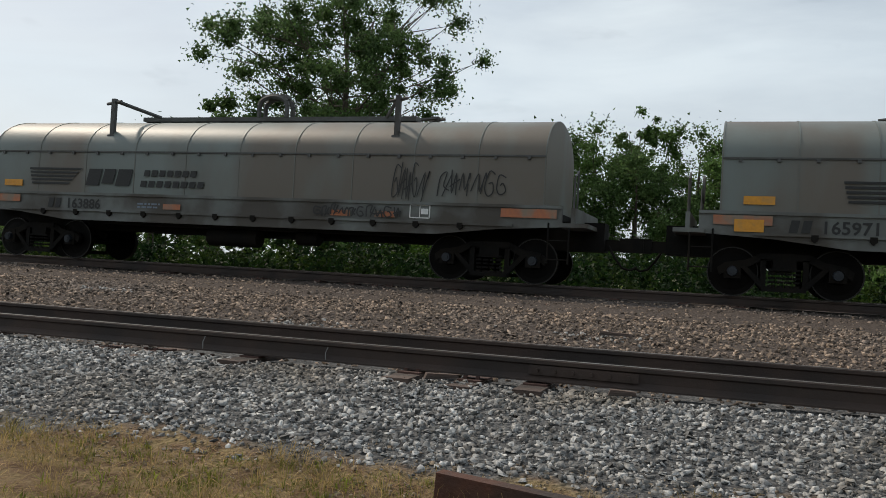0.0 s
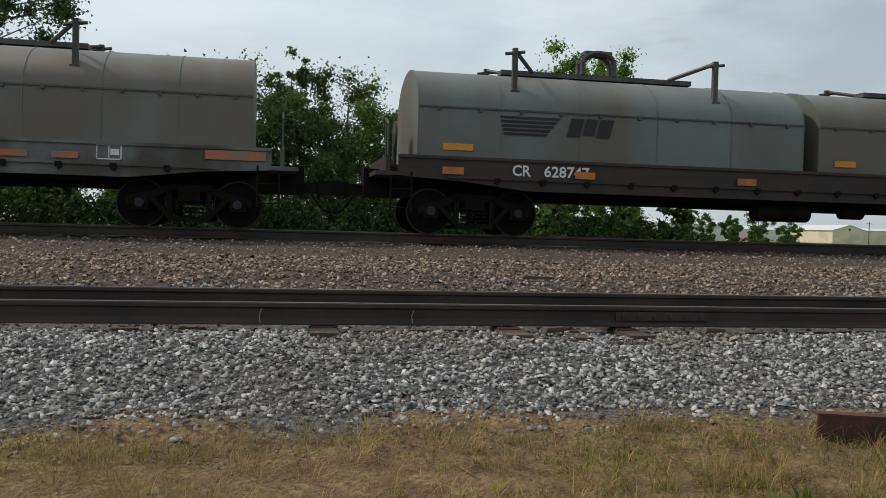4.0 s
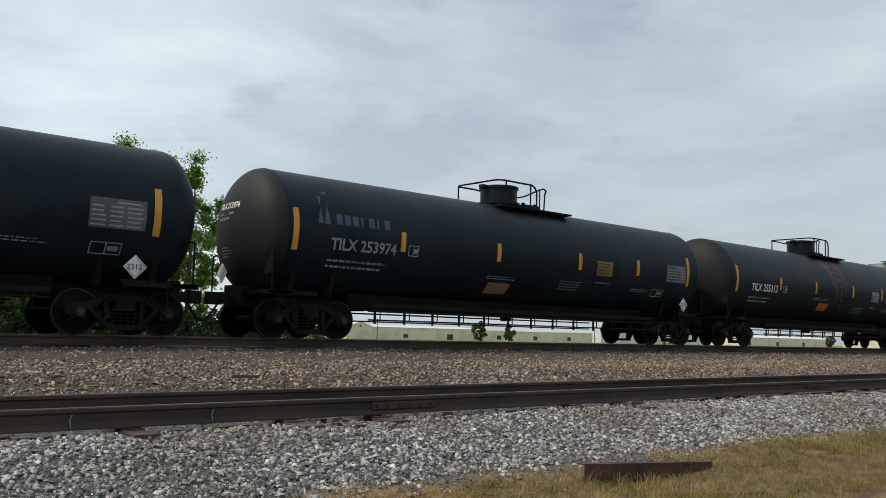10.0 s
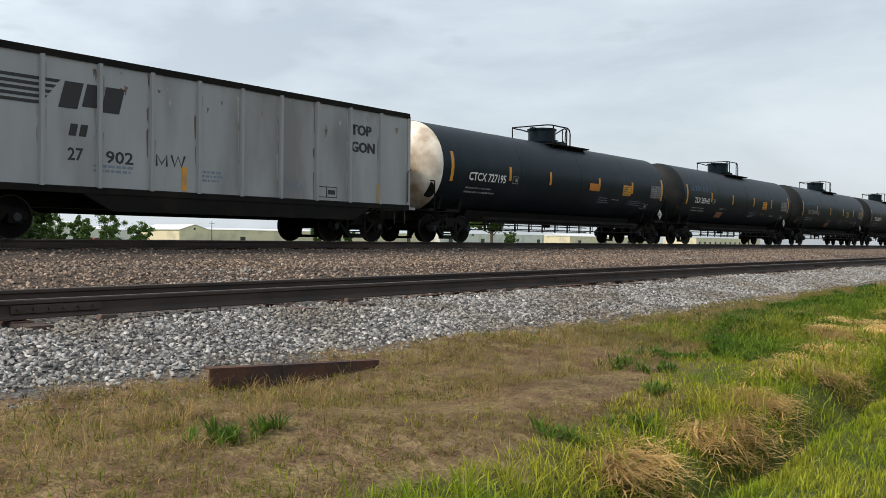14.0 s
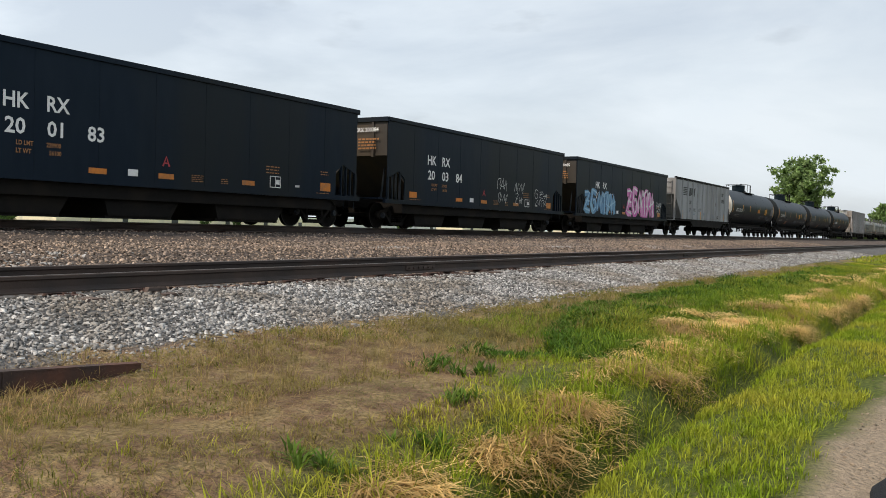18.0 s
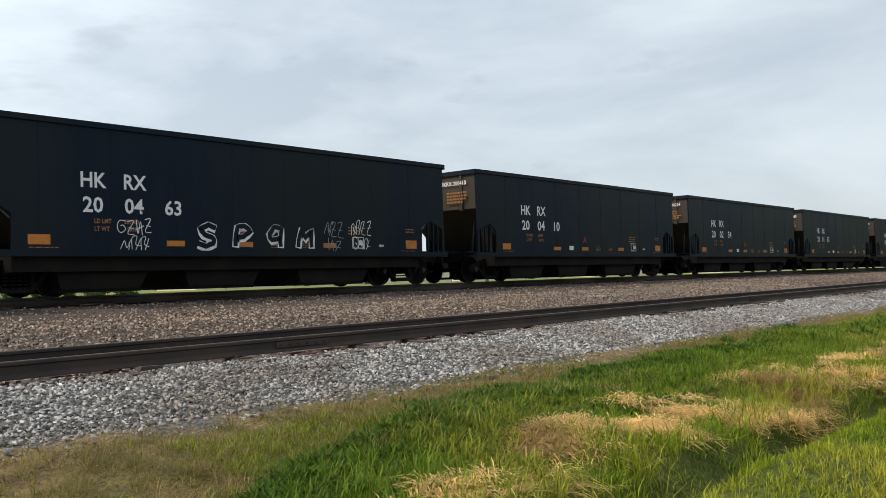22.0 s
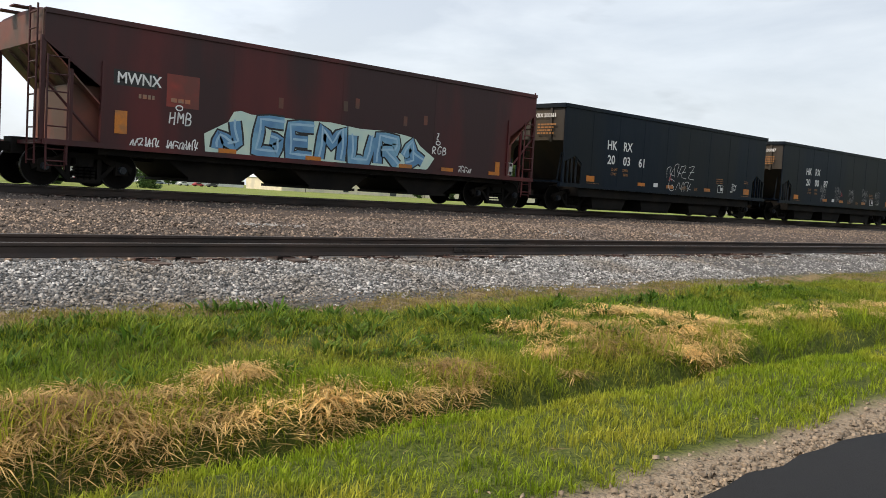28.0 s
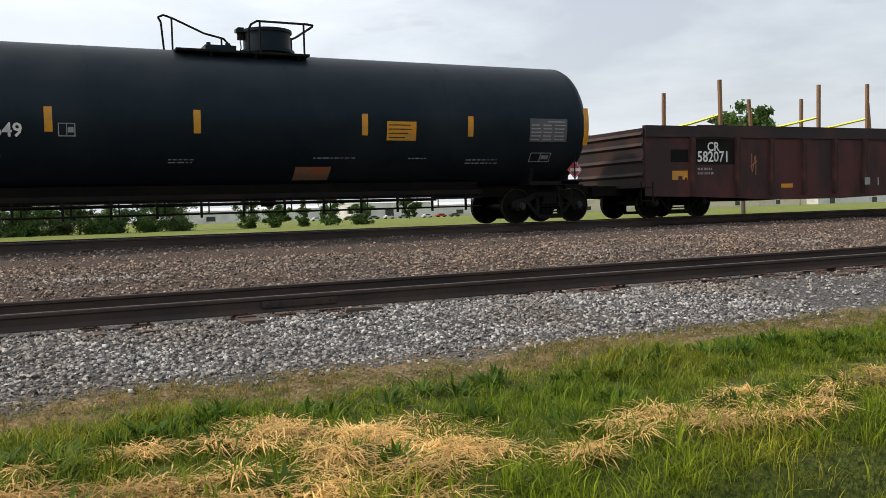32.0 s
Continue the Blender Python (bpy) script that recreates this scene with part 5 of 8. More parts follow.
    wrapped(frame_box(0, 0, 0.62, 0.27, 0, 0.02), xd - 0.6 if lay.get("flip") is None else xd + 0.1, 1.58, 0.27, DIM_WHITE, "inspection_frame")
    d = 0.24
    xx = lay["placard"]
    placard = part("hazard_placard", Geo().prism([(xx - d, 1.37), (xx, 1.37 - d), (xx + d, 1.37), (xx, 1.37 + d)], "y", -1.36, -1.35), WHITE if seed < 8 else RED_PAINT, car, "diamond hazard placard")
    part("placard_edge", Geo().prism([(xx - d + 0.03, 1.37), (xx, 1.34 - d + 0.06), (xx + d - 0.03, 1.37), (xx, 1.4 + d - 0.06), (xx, 1.37 + d - 0.045), (xx + d - 0.045, 1.37), (xx, 1.37 - d + 0.045), (xx - d + 0.045, 1.37)], "y", -1.366, -1.362), DARK_INK if seed < 8 else WHITE, placard)
    part("placard_bracket", Geo().box(xx - 0.26, xx + 0.26, -1.35, -1.3, 1.05, 1.12), UNDER, car)
    if seed < 6:
        part("placard_number", letters("2312", 0.16, DARK_INK), DARK_INK, placard, at=pose(xx - 0.18, -1.368, 1.315, 90, 0, 0))
    else:
        part("placard_bar", Geo().box(xx - 0.15, xx + 0.15, -1.372, -1.368, 1.33, 1.41), WHITE if seed >= 8 else DARK_INK, placard)
    # marks that follow the rear head's dome, from y0 towards -y
    def on_head(name, geo, y0, z0, m, label=""):
        me = geo.copy() if isinstance(geo, bpy.types.Mesh) else geo.mesh(name, m)
        for vert in me.vertices:
            yy, zz = y0 - vert.co.x, z0 + (vert.co.y if isinstance(geo, bpy.types.Mesh) else vert.co.z)
            vert.co = (-(L - e) - e * math.sqrt(max(0.0, 1 - (yy * yy + (zz - cz) ** 2) / (R * R))) - 0.008, yy, zz)
        return part(name, me, m, car, label)
    on_head("lettering", letters((mark + " " if mark else "") + number, 0.2, WHITE, 0.9), 0.62, 2.98, WHITE)
    for k, w in enumerate((0.75, 0.55)):
        on_head("small_print", Geo().box(0, w, 0, 0, 0, 0.055), 0.6, 2.84 - 0.12 * k, DIM_WHITE)
    for k, w in enumerate((0.35, 0.5, 0.5, 0.32)):
        on_head("small_print", Geo().box(0, w, 0, 0, 0, 0.03), 0.42, 2.05 - 0.07 * k, DIM_WHITE)
    part("hazard_placard", Geo().prism([(0.3 - d, 1.48), (0.3, 1.48 - d), (0.3 + d, 1.48), (0.3, 1.48 + d)], "x", -L + 0.02, -L + 0.03), WHITE if seed < 8 else RED_PAINT, car, "diamond hazard placard on the end")
    part("placard_bracket", Geo().box(-L + 0.03, -L + 0.3, 0.26, 0.34, 1.44, 1.52), UNDER, car)
    if spill:
        for xa, xb, low in ((-0.62, -0.2, 2.6), (-0.18, 0.06, 1.6), (0.22, 0.62, 1.5), (0.62, 0.86, 2.2)):
            g, n = Geo(), 9
            top = cz + R * 0.985
            vs = []
            for k in range(n + 1):
                zz = top + (low - top) * k / n
                slip, thin = 0.22 * (k / n) + 0.03 * math.sin(2.3 * k + xa * 9), (xb - xa) * 0.35 * (k / n) ** 2
                yy = -math.sqrt(max(0.0, (R + 0.004) ** 2 - (zz - cz) ** 2))
                vs += [(xa + slip + thin, yy, zz), (xb + slip - thin, yy, zz)]
            part("spill_stain", g.add(vs, [(2 * k, 2 * k + 1, 2 * k + 3, 2 * k + 2) for k in range(n)]), RED_STAIN, car, "rusty red spill running down below the manway")
    if brand:
        for k in range(7):
            xa = -6.84 + 0.235 * k
            part("brand_bar", wrap(xa, xa + (0.17 if k not in (3, 5) else 0.06), 2.68, 2.92), FADED_BLUE, car, "faded blue-grey brand bar")
        for xa, xb, top in ((-7.36, -7.2, 3.3), (-7.18, -7.0, 3.45)):
            g = Geo()
            vs = [(xx + sl * (zz - 2.66), -math.sqrt((R + 0.007) ** 2 - (zz - cz) ** 2), zz) for zz in (2.66, 2.9, 3.1, top) for xx, sl in ((xa, 0.25), (xb, -0.15))]
            part("emblem", g.add(vs, [(2 * k, 2 * k + 1, 2 * k + 3, 2 * k + 2) for k in range(3)]), FADED_BLUE, car, "faded blue emblem")
    return car


# ---- hoppers and gondolas ----
def open_hopper(rear, front, digits, seed, tags=(), murals=()):
    car, half = new_car("open_hopper", "black open-top coal hopper with orange reflectors and white numbers", "freight car", "black hoppers", rear, front)
    rng = random.Random(seed)
    L, W, zb, zt = half - 0.88, 1.6, 0.95, 3.74
    for s in (-1, 1):
        y = s * W
        prof = [(-L, zt), (L, zt), (L, 1.72), (L - 0.68, 2.0), (L - 1.05, 1.75), (L - 1.05, zb), (-L + 1.05, zb), (-L + 1.05, 1.75), (-L + 0.68, 2.0), (-L, 1.72)]
        side = part("side_sheet", Geo().prism(prof, "y", y - 0.02, y + 0.02), BLACK_HOPPER, car)
        part("top_chord", Geo().box(-L - 0.05, L + 0.05, y - 0.07, y + 0.07, zt - 0.05, zt + 0.07), BLACK_HOPPER, side)
        part("side_sill", Geo().box(-L - 0.15, L + 0.15, y - 0.06, y + 0.06, zb - 0.08, zb + 0.06), BLACK_HOPPER, side)
        for k in range(1, 9):
            x = -L + 2 * L * k / 9
            part("weld_seam", Geo().box(x - 0.012, x + 0.012, y - 0.025, y + 0.025, zb + 0.06, zt - 0.05), BLACK_HOPPER, side)
        for q in (-1, 1):
            for d, top in ((0.04, 1.74), (0.3, 1.84), (0.52, 1.92), (0.76, 1.95)):
                w = 0.05 if d < 0.1 else 0.022
                part("corner_post", Geo().box(q * (L - d) - w, q * (L - d) + w, y - 0.035, y + 0.035, zb, top), BLACK_HOPPER, side)
    for k in range(13):
        x = -L + 1.4 + (2 * L - 2.8) * k / 12
        part("cross_ridge", Geo().box(x - 0.03, x + 0.03, -W + 0.02, W - 0.02, 1.5, 1.62), BLACK_HOPPER, car)
    for q in (-1, 1):
        x = q * L
        end = part("end_sheet", Geo().prism([(x + 0.03, zt), (x - 0.03, zt), (x - q * 0.03 - 0.03, 2.5), (x - q * 1.9 - 0.03, 0.95), (x - q * 1.9 + 0.03, 0.95), (x - q * 0.03 + 0.03, 2.5)], "y", -W + 0.03, W - 0.03), HOPPER_END, car, "dusty sunlit end sheet")
        for yy in (-1.0, 0.0, 1.0):
            part("end_rib", Geo().box(x - 0.05 + q * 0.03, x + 0.05 + q * 0.03, yy - 0.05, yy + 0.05, 2.45, zt), HOPPER_END, end)
        part("end_chord", Geo().box(x - 0.05 + q * 0.05, x + 0.05 + q * 0.05, -W - 0.05, W + 0.05, zt - 0.08, zt + 0.07), BLACK_HOPPER, end)
        part("end_ladder", ladder(q * (L + 0.1), q * -1.25, 0.6, 3.6, 0.42, "y"), BLACK_HOPPER, car)
        part("brake_step", Geo().box(x - 0.35, x + 0.25, -1.5, 1.5, 1.0, 1.06), BLACK_HOPPER, car)
        part("hopper_slope_brace", Geo().tube([(x - q * 0.2, -1.2, 1.0), (x - q * 0.4, -1.2, 2.1)], 0.035), BLACK_HOPPER, car)
    part("centre_sill", Geo().box(-half + 0.5, half - 0.5, -0.25, 0.25, 0.7, 1.15), UNDER, car)
    part("cross_bearer", Geo().box(-L + 1.1, L - 1.1, -1.5, 1.5, 0.55, 0.95), UNDER, car)
    for x0, x1 in ((-5.1, -3.25), (-1.95, -0.05), (1.55, 3.9)):
        chute = part("discharge_chute", Geo().prism([(x0 - 0.15, 0.72), (x1 + 0.35, 0.72), (x1, 0.16), (x0, 0.16)], "y", -1.35, 1.35), UNDER, car)
        part("chute_door", Geo().box(x0 - 0.04, x1 + 0.04, -1.3, 1.3, 0.09, 0.17), UNDER, chute)
    add_ends(car, half, 2.25)
    y = -W - 0.027
    write("HK", 0.47, WHITE, car, -4.8, y, 2.38, 0.92)
    write("RX", 0.47, WHITE, car, -3.79, y, 2.38, 0.92)
    for k, x in enumerate((-4.74, -3.76, -2.75)):
        write(digits[2 * k:2 * k + 2], 0.47, WHITE, car, x, y, 1.84, 1.02)
    for text, x, z in (("LD LMT", -4.48, 1.6), ("LT WT", -4.48, 1.43), ("229900", -3.77, 1.6), ("56100", -3.7, 1.43)):
        write(text, 0.14, DIM_ORANGE, car, x, y, z, 0.85)
    for x, z, w, h, rows in ((0.35, 1.1, 0.45, 0.2, 4), (1.38, 1.1, 0.3, 0.16, 3), (3.1, 1.5, 0.6, 0.26, 3), (5.5, 1.6, 0.42, 0.16, 2), (-5.9, 1.05, 0.8, 0.05, 1), (5.3, 1.03, 0.7, 0.05, 1)):
        part("small_print", bars(rng, x, z, w, h, rows, y, 0.35), DIM_ORANGE, car)
    part("reflector", patch(-5.92, -5.45, 1.12, 1.33, y), ORANGE, car, "large orange patch")
    for x in (-2.7, -0.71, 2.16):
        part("reflector", patch(x, x + 0.48, 1.11, 1.24, y), ORANGE, car)
    part("reflector", patch(5.5, 5.98, 1.11, 1.36, y), ORANGE, car, "large orange patch")
    part("label_plate", patch(-1.62, -1.33, 1.12, 1.28, y), WHITE, car)
    part("label_plate", patch(4.34, 4.53, 1.16, 1.22, y), WHITE, car)
    part("data_panel", frame_box(3.26, 1.1, 0.45, 0.33, y), WHITE, car)
    part("warning_mark", Geo().ribbon([(-0.58, 1.42), (-0.48, 1.66), (-0.38, 1.42)], 0.05, y).ribbon([(-0.54, 1.5), (-0.42, 1.5)], 0.04, y), RED_PAINT, car)
    write("HKRX " + digits, 0.2, WHITE, car, -L - 0.092, -0.12, 3.32, 0.95, True)
    part("small_print", bars(rng, 0, 0, 0.9, 0.42, 4, 0), DIM_ORANGE, car, at=pose(-L - 0.092, -0.4, 2.72, 0, 0, -90))
    for m, sd, x, z, w, h, n in tags:
        if isinstance(n, str):
            for k, c in enumerate(n):
                mural(car, 1, x + w * k, z, 0.66, h, y - 0.004, ((m, 0.34), (BLACK_HOPPER, 0.22)), sd, [GLYPHS[c]])
            continue
        part("graffiti", scrawl(sd, x, z + h * 0.5, w, h * 0.5, y - 0.004, n, 0.02), m, car, "sprayed tag on the side")
        part("graffiti", scrawl(sd + 1, x + w * 0.1, z, w * 0.8, h * 0.45, y - 0.004, max(2, n - 1), 0.019), m, car, "sprayed tag on the side")
    for count, x, z, w, h, layers in murals:
        mural(car, count, x, z, w, h, y - 0.003, layers, seed)
    return car


def covered_hopper(rear, front, red):
    name = "maroon covered hopper with a blue graffiti mural" if red else "weathered grey ribbed covered hopper with repainted panels"
    car, half = new_car("covered_hopper", name, "freight car", "", rear, front)
    rng = random.Random(4 if red else 5)
    W, zb, zt = 1.6, 1.0, 3.86 if red else 4.3
    L = half - 0.72 if red else half - 0.76
    # E is a lighter copy of side paint P, sunlight put into its colour
    P, E = (MAROON, MAROON_END) if red else (SMIX_GREY, SMIX_END)
    cut, hi, lo = (1.3, 3.2, 2.3) if red else (1.31, 3.4, 2.38)
    for s in (-1, 1):
        y = s * W
        prof = [(-L, zt), (L, zt), (L, hi), (L - cut, lo), (L - cut, zb), (-L + cut, zb), (-L + cut, lo), (-L, hi)]
        side = part("side_sheet", Geo().prism(prof, "y", y - 0.02, y + 0.02), P, car)
        part("side_sill", Geo().box(-L, L, y - 0.07, y + 0.05, zb - 0.06, zb + 0.06), P, side)
        part("top_chord", Geo().box(-L, L, y - 0.06, y + 0.06, zt - 0.08, zt + 0.03), P, side)
        if red:
            for x in (-L + 4.6, -L + 8.0, L - 4.6):
                part("weld_seam", Geo().box(x - 0.01, x + 0.01, y - 0.024, y + 0.024, zb, zt), P, side)
            for q in (-1, 1):
                part("end_rib", Geo().box(q * (L - cut) - 0.04, q * (L - cut) + 0.04, y - 0.06, y + 0.06, zb, lo + 0.6), P, side)
        else:
            rib = Geo().prism([(-0.045, y), (-0.045, y + s * 0.085), (0.045, y + s * 0.085), (0.045, y)], "z", zb, zt - 0.02).mesh("side_post", SMIX_RIB)
            for k in range(16):
                part("side_post", rib, SMIX_RIB, side, at=pose((L - cut) * (k / 7.5 - 1), 0, 0))
            part("weld_seam", Geo().box(-L + cut, L - cut, y - 0.026, y + 0.026, 2.52, 2.54), P, side)
    part("roof", Geo().prism([(-W - 0.04, zt), (W + 0.04, zt), (W - 0.3, zt + 0.06), (0, zt + 0.1), (-W + 0.3, zt + 0.06)], "x", -L, L), P, car)
    for yy in (-0.62, 0.3):
        part("roof_walk", Geo().box(-L - 0.35, L + 0.35, yy, yy + 0.32, zt + 0.12, zt + 0.15), GREY_STEEL if not red else P, car)
    for q in (-1, 1):
        x = q * L
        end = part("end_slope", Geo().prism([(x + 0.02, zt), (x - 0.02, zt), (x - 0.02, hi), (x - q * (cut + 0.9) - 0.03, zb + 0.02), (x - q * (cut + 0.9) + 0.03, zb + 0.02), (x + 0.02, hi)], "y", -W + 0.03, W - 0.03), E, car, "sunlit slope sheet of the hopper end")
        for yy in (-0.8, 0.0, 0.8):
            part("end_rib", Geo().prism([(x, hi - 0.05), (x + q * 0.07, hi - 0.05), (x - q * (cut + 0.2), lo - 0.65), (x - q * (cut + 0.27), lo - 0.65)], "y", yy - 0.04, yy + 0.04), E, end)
        for yy in (-W + 0.05, W - 0.05):
            part("end_post", Geo().box(x - 0.05, x + 0.05, yy - 0.05, yy + 0.05, zb, hi + 0.1), SMIX_RIB if not red else P, end)
        if red or q < 0:
            part("end_bay", Geo().box(min(x - q * 0.72, x - q * (cut + 0.1)), max(x - q * 0.72, x - q * (cut + 0.1)), -W + 0.35, W - 0.35, zb, lo + 0.05), E, end, "boxed end bay under the slope")
        part("mid_post", Geo().box(x - q * 0.62 - 0.035, x - q * 0.62 + 0.035, -W + 0.02, -W + 0.09, zb, hi - 0.55), SMIX_RIB if not red else P, end)
        part("brace", Geo().tube([(x, -W + 0.08, zb + 1.4), (x - q * cut, -W + 0.08, zb + 0.05)], 0.03) if red else Geo().tube([(x, -W + 0.05, zb + 0.75), (x - q * cut, -W + 0.05, zb + 0.75)], 0.02), P if red else GREY_STEEL, end)
        part("end_ladder", ladder(x + q * 0.1, -1.2, zb - 0.5, zt + 0.12, 0.5, "y", 0.36, 0.018), P if red else SMIX_RIB, car)
        if red or q < 0:
            part("side_ladder", ladder(x - q * 0.3, -W - 0.05, zb - 0.5, hi - 0.3, 0.45, "x", 0.38, 0.018), P if red else SMIX_RIB, car)
        part("end_platform", Geo().box(min(x - q * 1.2, x + q * 0.1), max(x - q * 1.2, x + q * 0.1), -W, W, zb - 0.06, zb + 0.02), P, car)
        part("step_ladder", ladder(x - q * 0.3, -W, 0.4, 0.98), P if red else SMIX_RIB, car)
    part("brake_wheel", Geo().cyl((L + 0.1, -0.9, 1.95), (L + 0.14, -0.9, 1.95), 0.28, 16), UNDER, car)
    part("brake_box", Geo().box(L - 0.05, L + 0.1, -1.05, -0.75, 1.5, 1.9), UNDER, car)
    part("centre_sill", Geo().box(-half + 0.5, half - 0.5, -0.3, 0.3, 0.72, 1.1), UNDER, car)
    part("cross_bearer", Geo().box(-L + 1.3, L - 1.3, -W + 0.15, W - 0.15, 0.8, 0.97), UNDER, car)
    for xc in (-3.6, 0.0, 3.6):
        chute = part("discharge_chute", Geo().prism([(xc - 1.4, 0.82), (xc + 1.4, 0.82), (xc + 0.7, 0.34), (xc - 0.7, 0.34)], "y", -1.2, 1.2), UNDER, car)
        part("chute_gate", Geo().box(xc - 0.8, xc + 0.8, -1.25, 1.25, 0.28, 0.36), UNDER, chute)
    add_ends(car, half, 1.86)
    y = -W - 0.024
    if red:
        part("patch", patch(-6.5, -5.45, 2.42, 2.78, y), DARK_INK, car, "dark patch behind the mark")
        write("MWNX", 0.36, WHITE, car, -6.43, y - 0.006, 2.48, 0.9)
        part("patch", patch(-5.21, -4.37, 2.06, 2.84, y), BRIGHT_RED, car, "brighter red patch")
        part("small_print", bars(rng, -5.9, 2.17, 0.5, 0.18, 1, y - 0.01), RUST_ORANGE, car)
        part("small_print", bars(rng, -5.1, 2.17, 0.6, 0.18, 1, y - 0.01), RUST_ORANGE, car)
        back = Geo().prism([(-4.15, 1.02), (-4.2, 1.5), (-3.55, 1.85), (-3.4, 2.12), (-3.2, 2.16), (-2.9, 2.1), (-1.2, 2.12), (-0.4, 2.14), (0.6, 2.06), (1.6, 2.08), (2.3, 2.02), (2.7, 1.95), (2.9, 1.75), (3.5, 1.42), (3.25, 1.1), (3.1, 1.0)], "y", y - 0.004, y)
        part("graffiti", back, PALE_PAINT, car, "pale green backing of the mural")
        mural(car, 7, -3.95, 1.08, 7.1, 0.92, y - 0.007, ((DARK_INK, 0.42), (BLUE_PAINT, 0.34), (PALE_BLUE, 0.07)), 41, BLOCKS)
        for text, x, z, w, h in (("HMB", -5.15, 1.66, 0.62, 0.3), ("RGB", 3.38, 1.56, 0.62, 0.24)):
            part("graffiti", scrawl(50, x, z, w, h, y - 0.008, 3, 0.035, [GLYPHS[c] for c in text]), WHITE, car, "white sprayed letters")
        ring = [(0.09 * math.cos(6.2832 * k / 10), 0.06 * math.sin(6.2832 * k / 10)) for k in range(11)]
        for x, z in ((-4.88, 2.05), (3.62, 1.9)):
            part("graffiti", Geo().ribbon([(x + p, z + q) for p, q in ring], 0.03, y - 0.008), WHITE, car, "white sprayed ring")
        for sd, x, z, w, h, n in ((52, -6.1, 0.98, 0.75, 0.3, 4), (53, -5.2, 1.0, 0.85, 0.28, 5), (55, 4.5, 0.98, 0.6, 0.28, 4), (57, 3.55, 1.98, 0.1, 0.24, 1)):
            part("graffiti", scrawl(sd, x, z, w, h, y - 0.006, n, 0.03), WHITE, car, "white sprayed tag")
        for x, z in ((-2.1, 2.35), (0.0, 2.5), (0.4, 2.62), (3.0, 2.4), (2.2, 2.3)):
            part("stencil", patch(x, x + 0.14, z, z + 0.28, y - 0.002), MAROON_END, car)
        part("reflector", patch(-6.45, -6.16, 1.31, 1.84, y - 0.01), ORANGE, car)
        part("reflector", patch(6.2, 6.4, 1.15, 1.5, y - 0.01), ORANGE, car)
        for x in (-3.8, -1.2, 2.1, 3.8, 5.9):
            part("reflector", patch(x, x + 0.5, 1.06, 1.17, y - 0.022), ORANGE, car)
        part("data_panel", frame_box(6.7, 1.1, 0.34, 0.42, y), WHITE, car)
    else:
        bay = (L - cut) / 7.5

        def fill(k, a, b, m, d=0.0):
            x = -L + cut + bay * k
            part("panel", patch(x + 0.05, x + bay - 0.05, a, b, y - 0.002 - d), m, car)
        for k in (1, 2, 3):
            fill(k, 1.12, 2.5 if k < 3 else 2.2, PANEL_PALE)
        for k in (1, 2):
            fill(k, 2.46, 2.97, PANEL_DARK, 0.003)
            fill(k, 3.0, 4.2, PANEL_SHADE, 0.001)
        for k in (5, 6, 7):
            fill(k, 1.08, 4.2 if k == 5 else 3.95, PANEL_BROWN)
        for k in (8, 9, 10):
            fill(k, 2.42 if k < 10 else 3.1, 4.2, PANEL_GREEN)
            fill(k, 1.1, 2.4, PANEL_BROWN if k < 10 else PANEL_PALE)
        fill(10, 2.42, 3.08, PANEL_PALE)
        fill(13, 1.15, 4.1, PANEL_SHADE)
        fill(14, 1.2, 2.6, PANEL_SHADE)
        fill(0, 1.2, 2.9, PANEL_SHADE)
        x1 = -L + cut + bay
        write("S M", 0.37, WHITE, car, -5.88, y - 0.012, 2.6, 0.95)
        write("I X", 0.37, WHITE, car, -4.85, y - 0.012, 2.6, 0.95)
        write("819", 0.43, WHITE, car, -5.82, y - 0.012, 2.04, 0.85)
        write("094", 0.43, WHITE, car, -4.92, y - 0.012, 2.04, 0.85)
        part("small_print", bars(rng, x1 + bay + 0.2, 1.5, 0.45, 0.1, 1, y - 0.012), WHITE, car)
        for k, (m, dx, z, w, h) in enumerate(((RED_PAINT, 2.35, 2.05, 0.28, 0.3), (PANEL_GREEN, 2.1, 1.75, 0.6, 0.6), (PANEL_GREEN, 0.15, 1.5, 0.6, 0.4), (PANEL_GREEN, 1.1, 1.6, 0.6, 0.4))):
            part("graffiti", scrawl(61 + k, x1 + dx * bay, z, w, h, y - 0.012, 2, 0.07 if k == 0 else 0.03), m, car, "sprayed scrawl over the panel")
        for k in range(6):
            x, low = L - 1.2 + (0, 0.1, 0.24, 0.31, 0.44, 0.72)[k], (3.95, 3.45, 3.15, 3.6, 3.98, 3.85)[k]
            part("paint_drip", Geo().prism([(x, 4.15), (x + 0.12, 4.15), (x + 0.1, low + 0.1), (x + 0.06, low), (x + 0.01, low + 0.12)], "y", y - 0.005, y), PANEL_GREEN_DARK, car, "dripping dark green paint")
        for k, dx in ((-0.55, 0), (0.03, 0), (3.85, 0), (6.1, 0), (8.78, 0), (11.1, 0), (14.8, 0)):
            x = -L + cut + bay * k
            part("reflector", patch(x + 0.05, x + 0.18, 1.1, 1.62 if k < 14 else 2.0, y - 0.004), RUST_ORANGE, car)
        part("data_panel", frame_box(-L + cut + 12.2 * bay, 1.18, 0.5, 0.42, y - 0.012), WHITE, car)
        part("data_panel", frame_box(-L + cut + 13.3 * bay, 1.18, 0.5, 0.42, y - 0.012), WHITE, car)
        part("label_plate", patch(-L + cut + 14.3 * bay, -L + cut + 14.75 * bay, 1.4, 1.46, y - 0.004), WHITE, car)
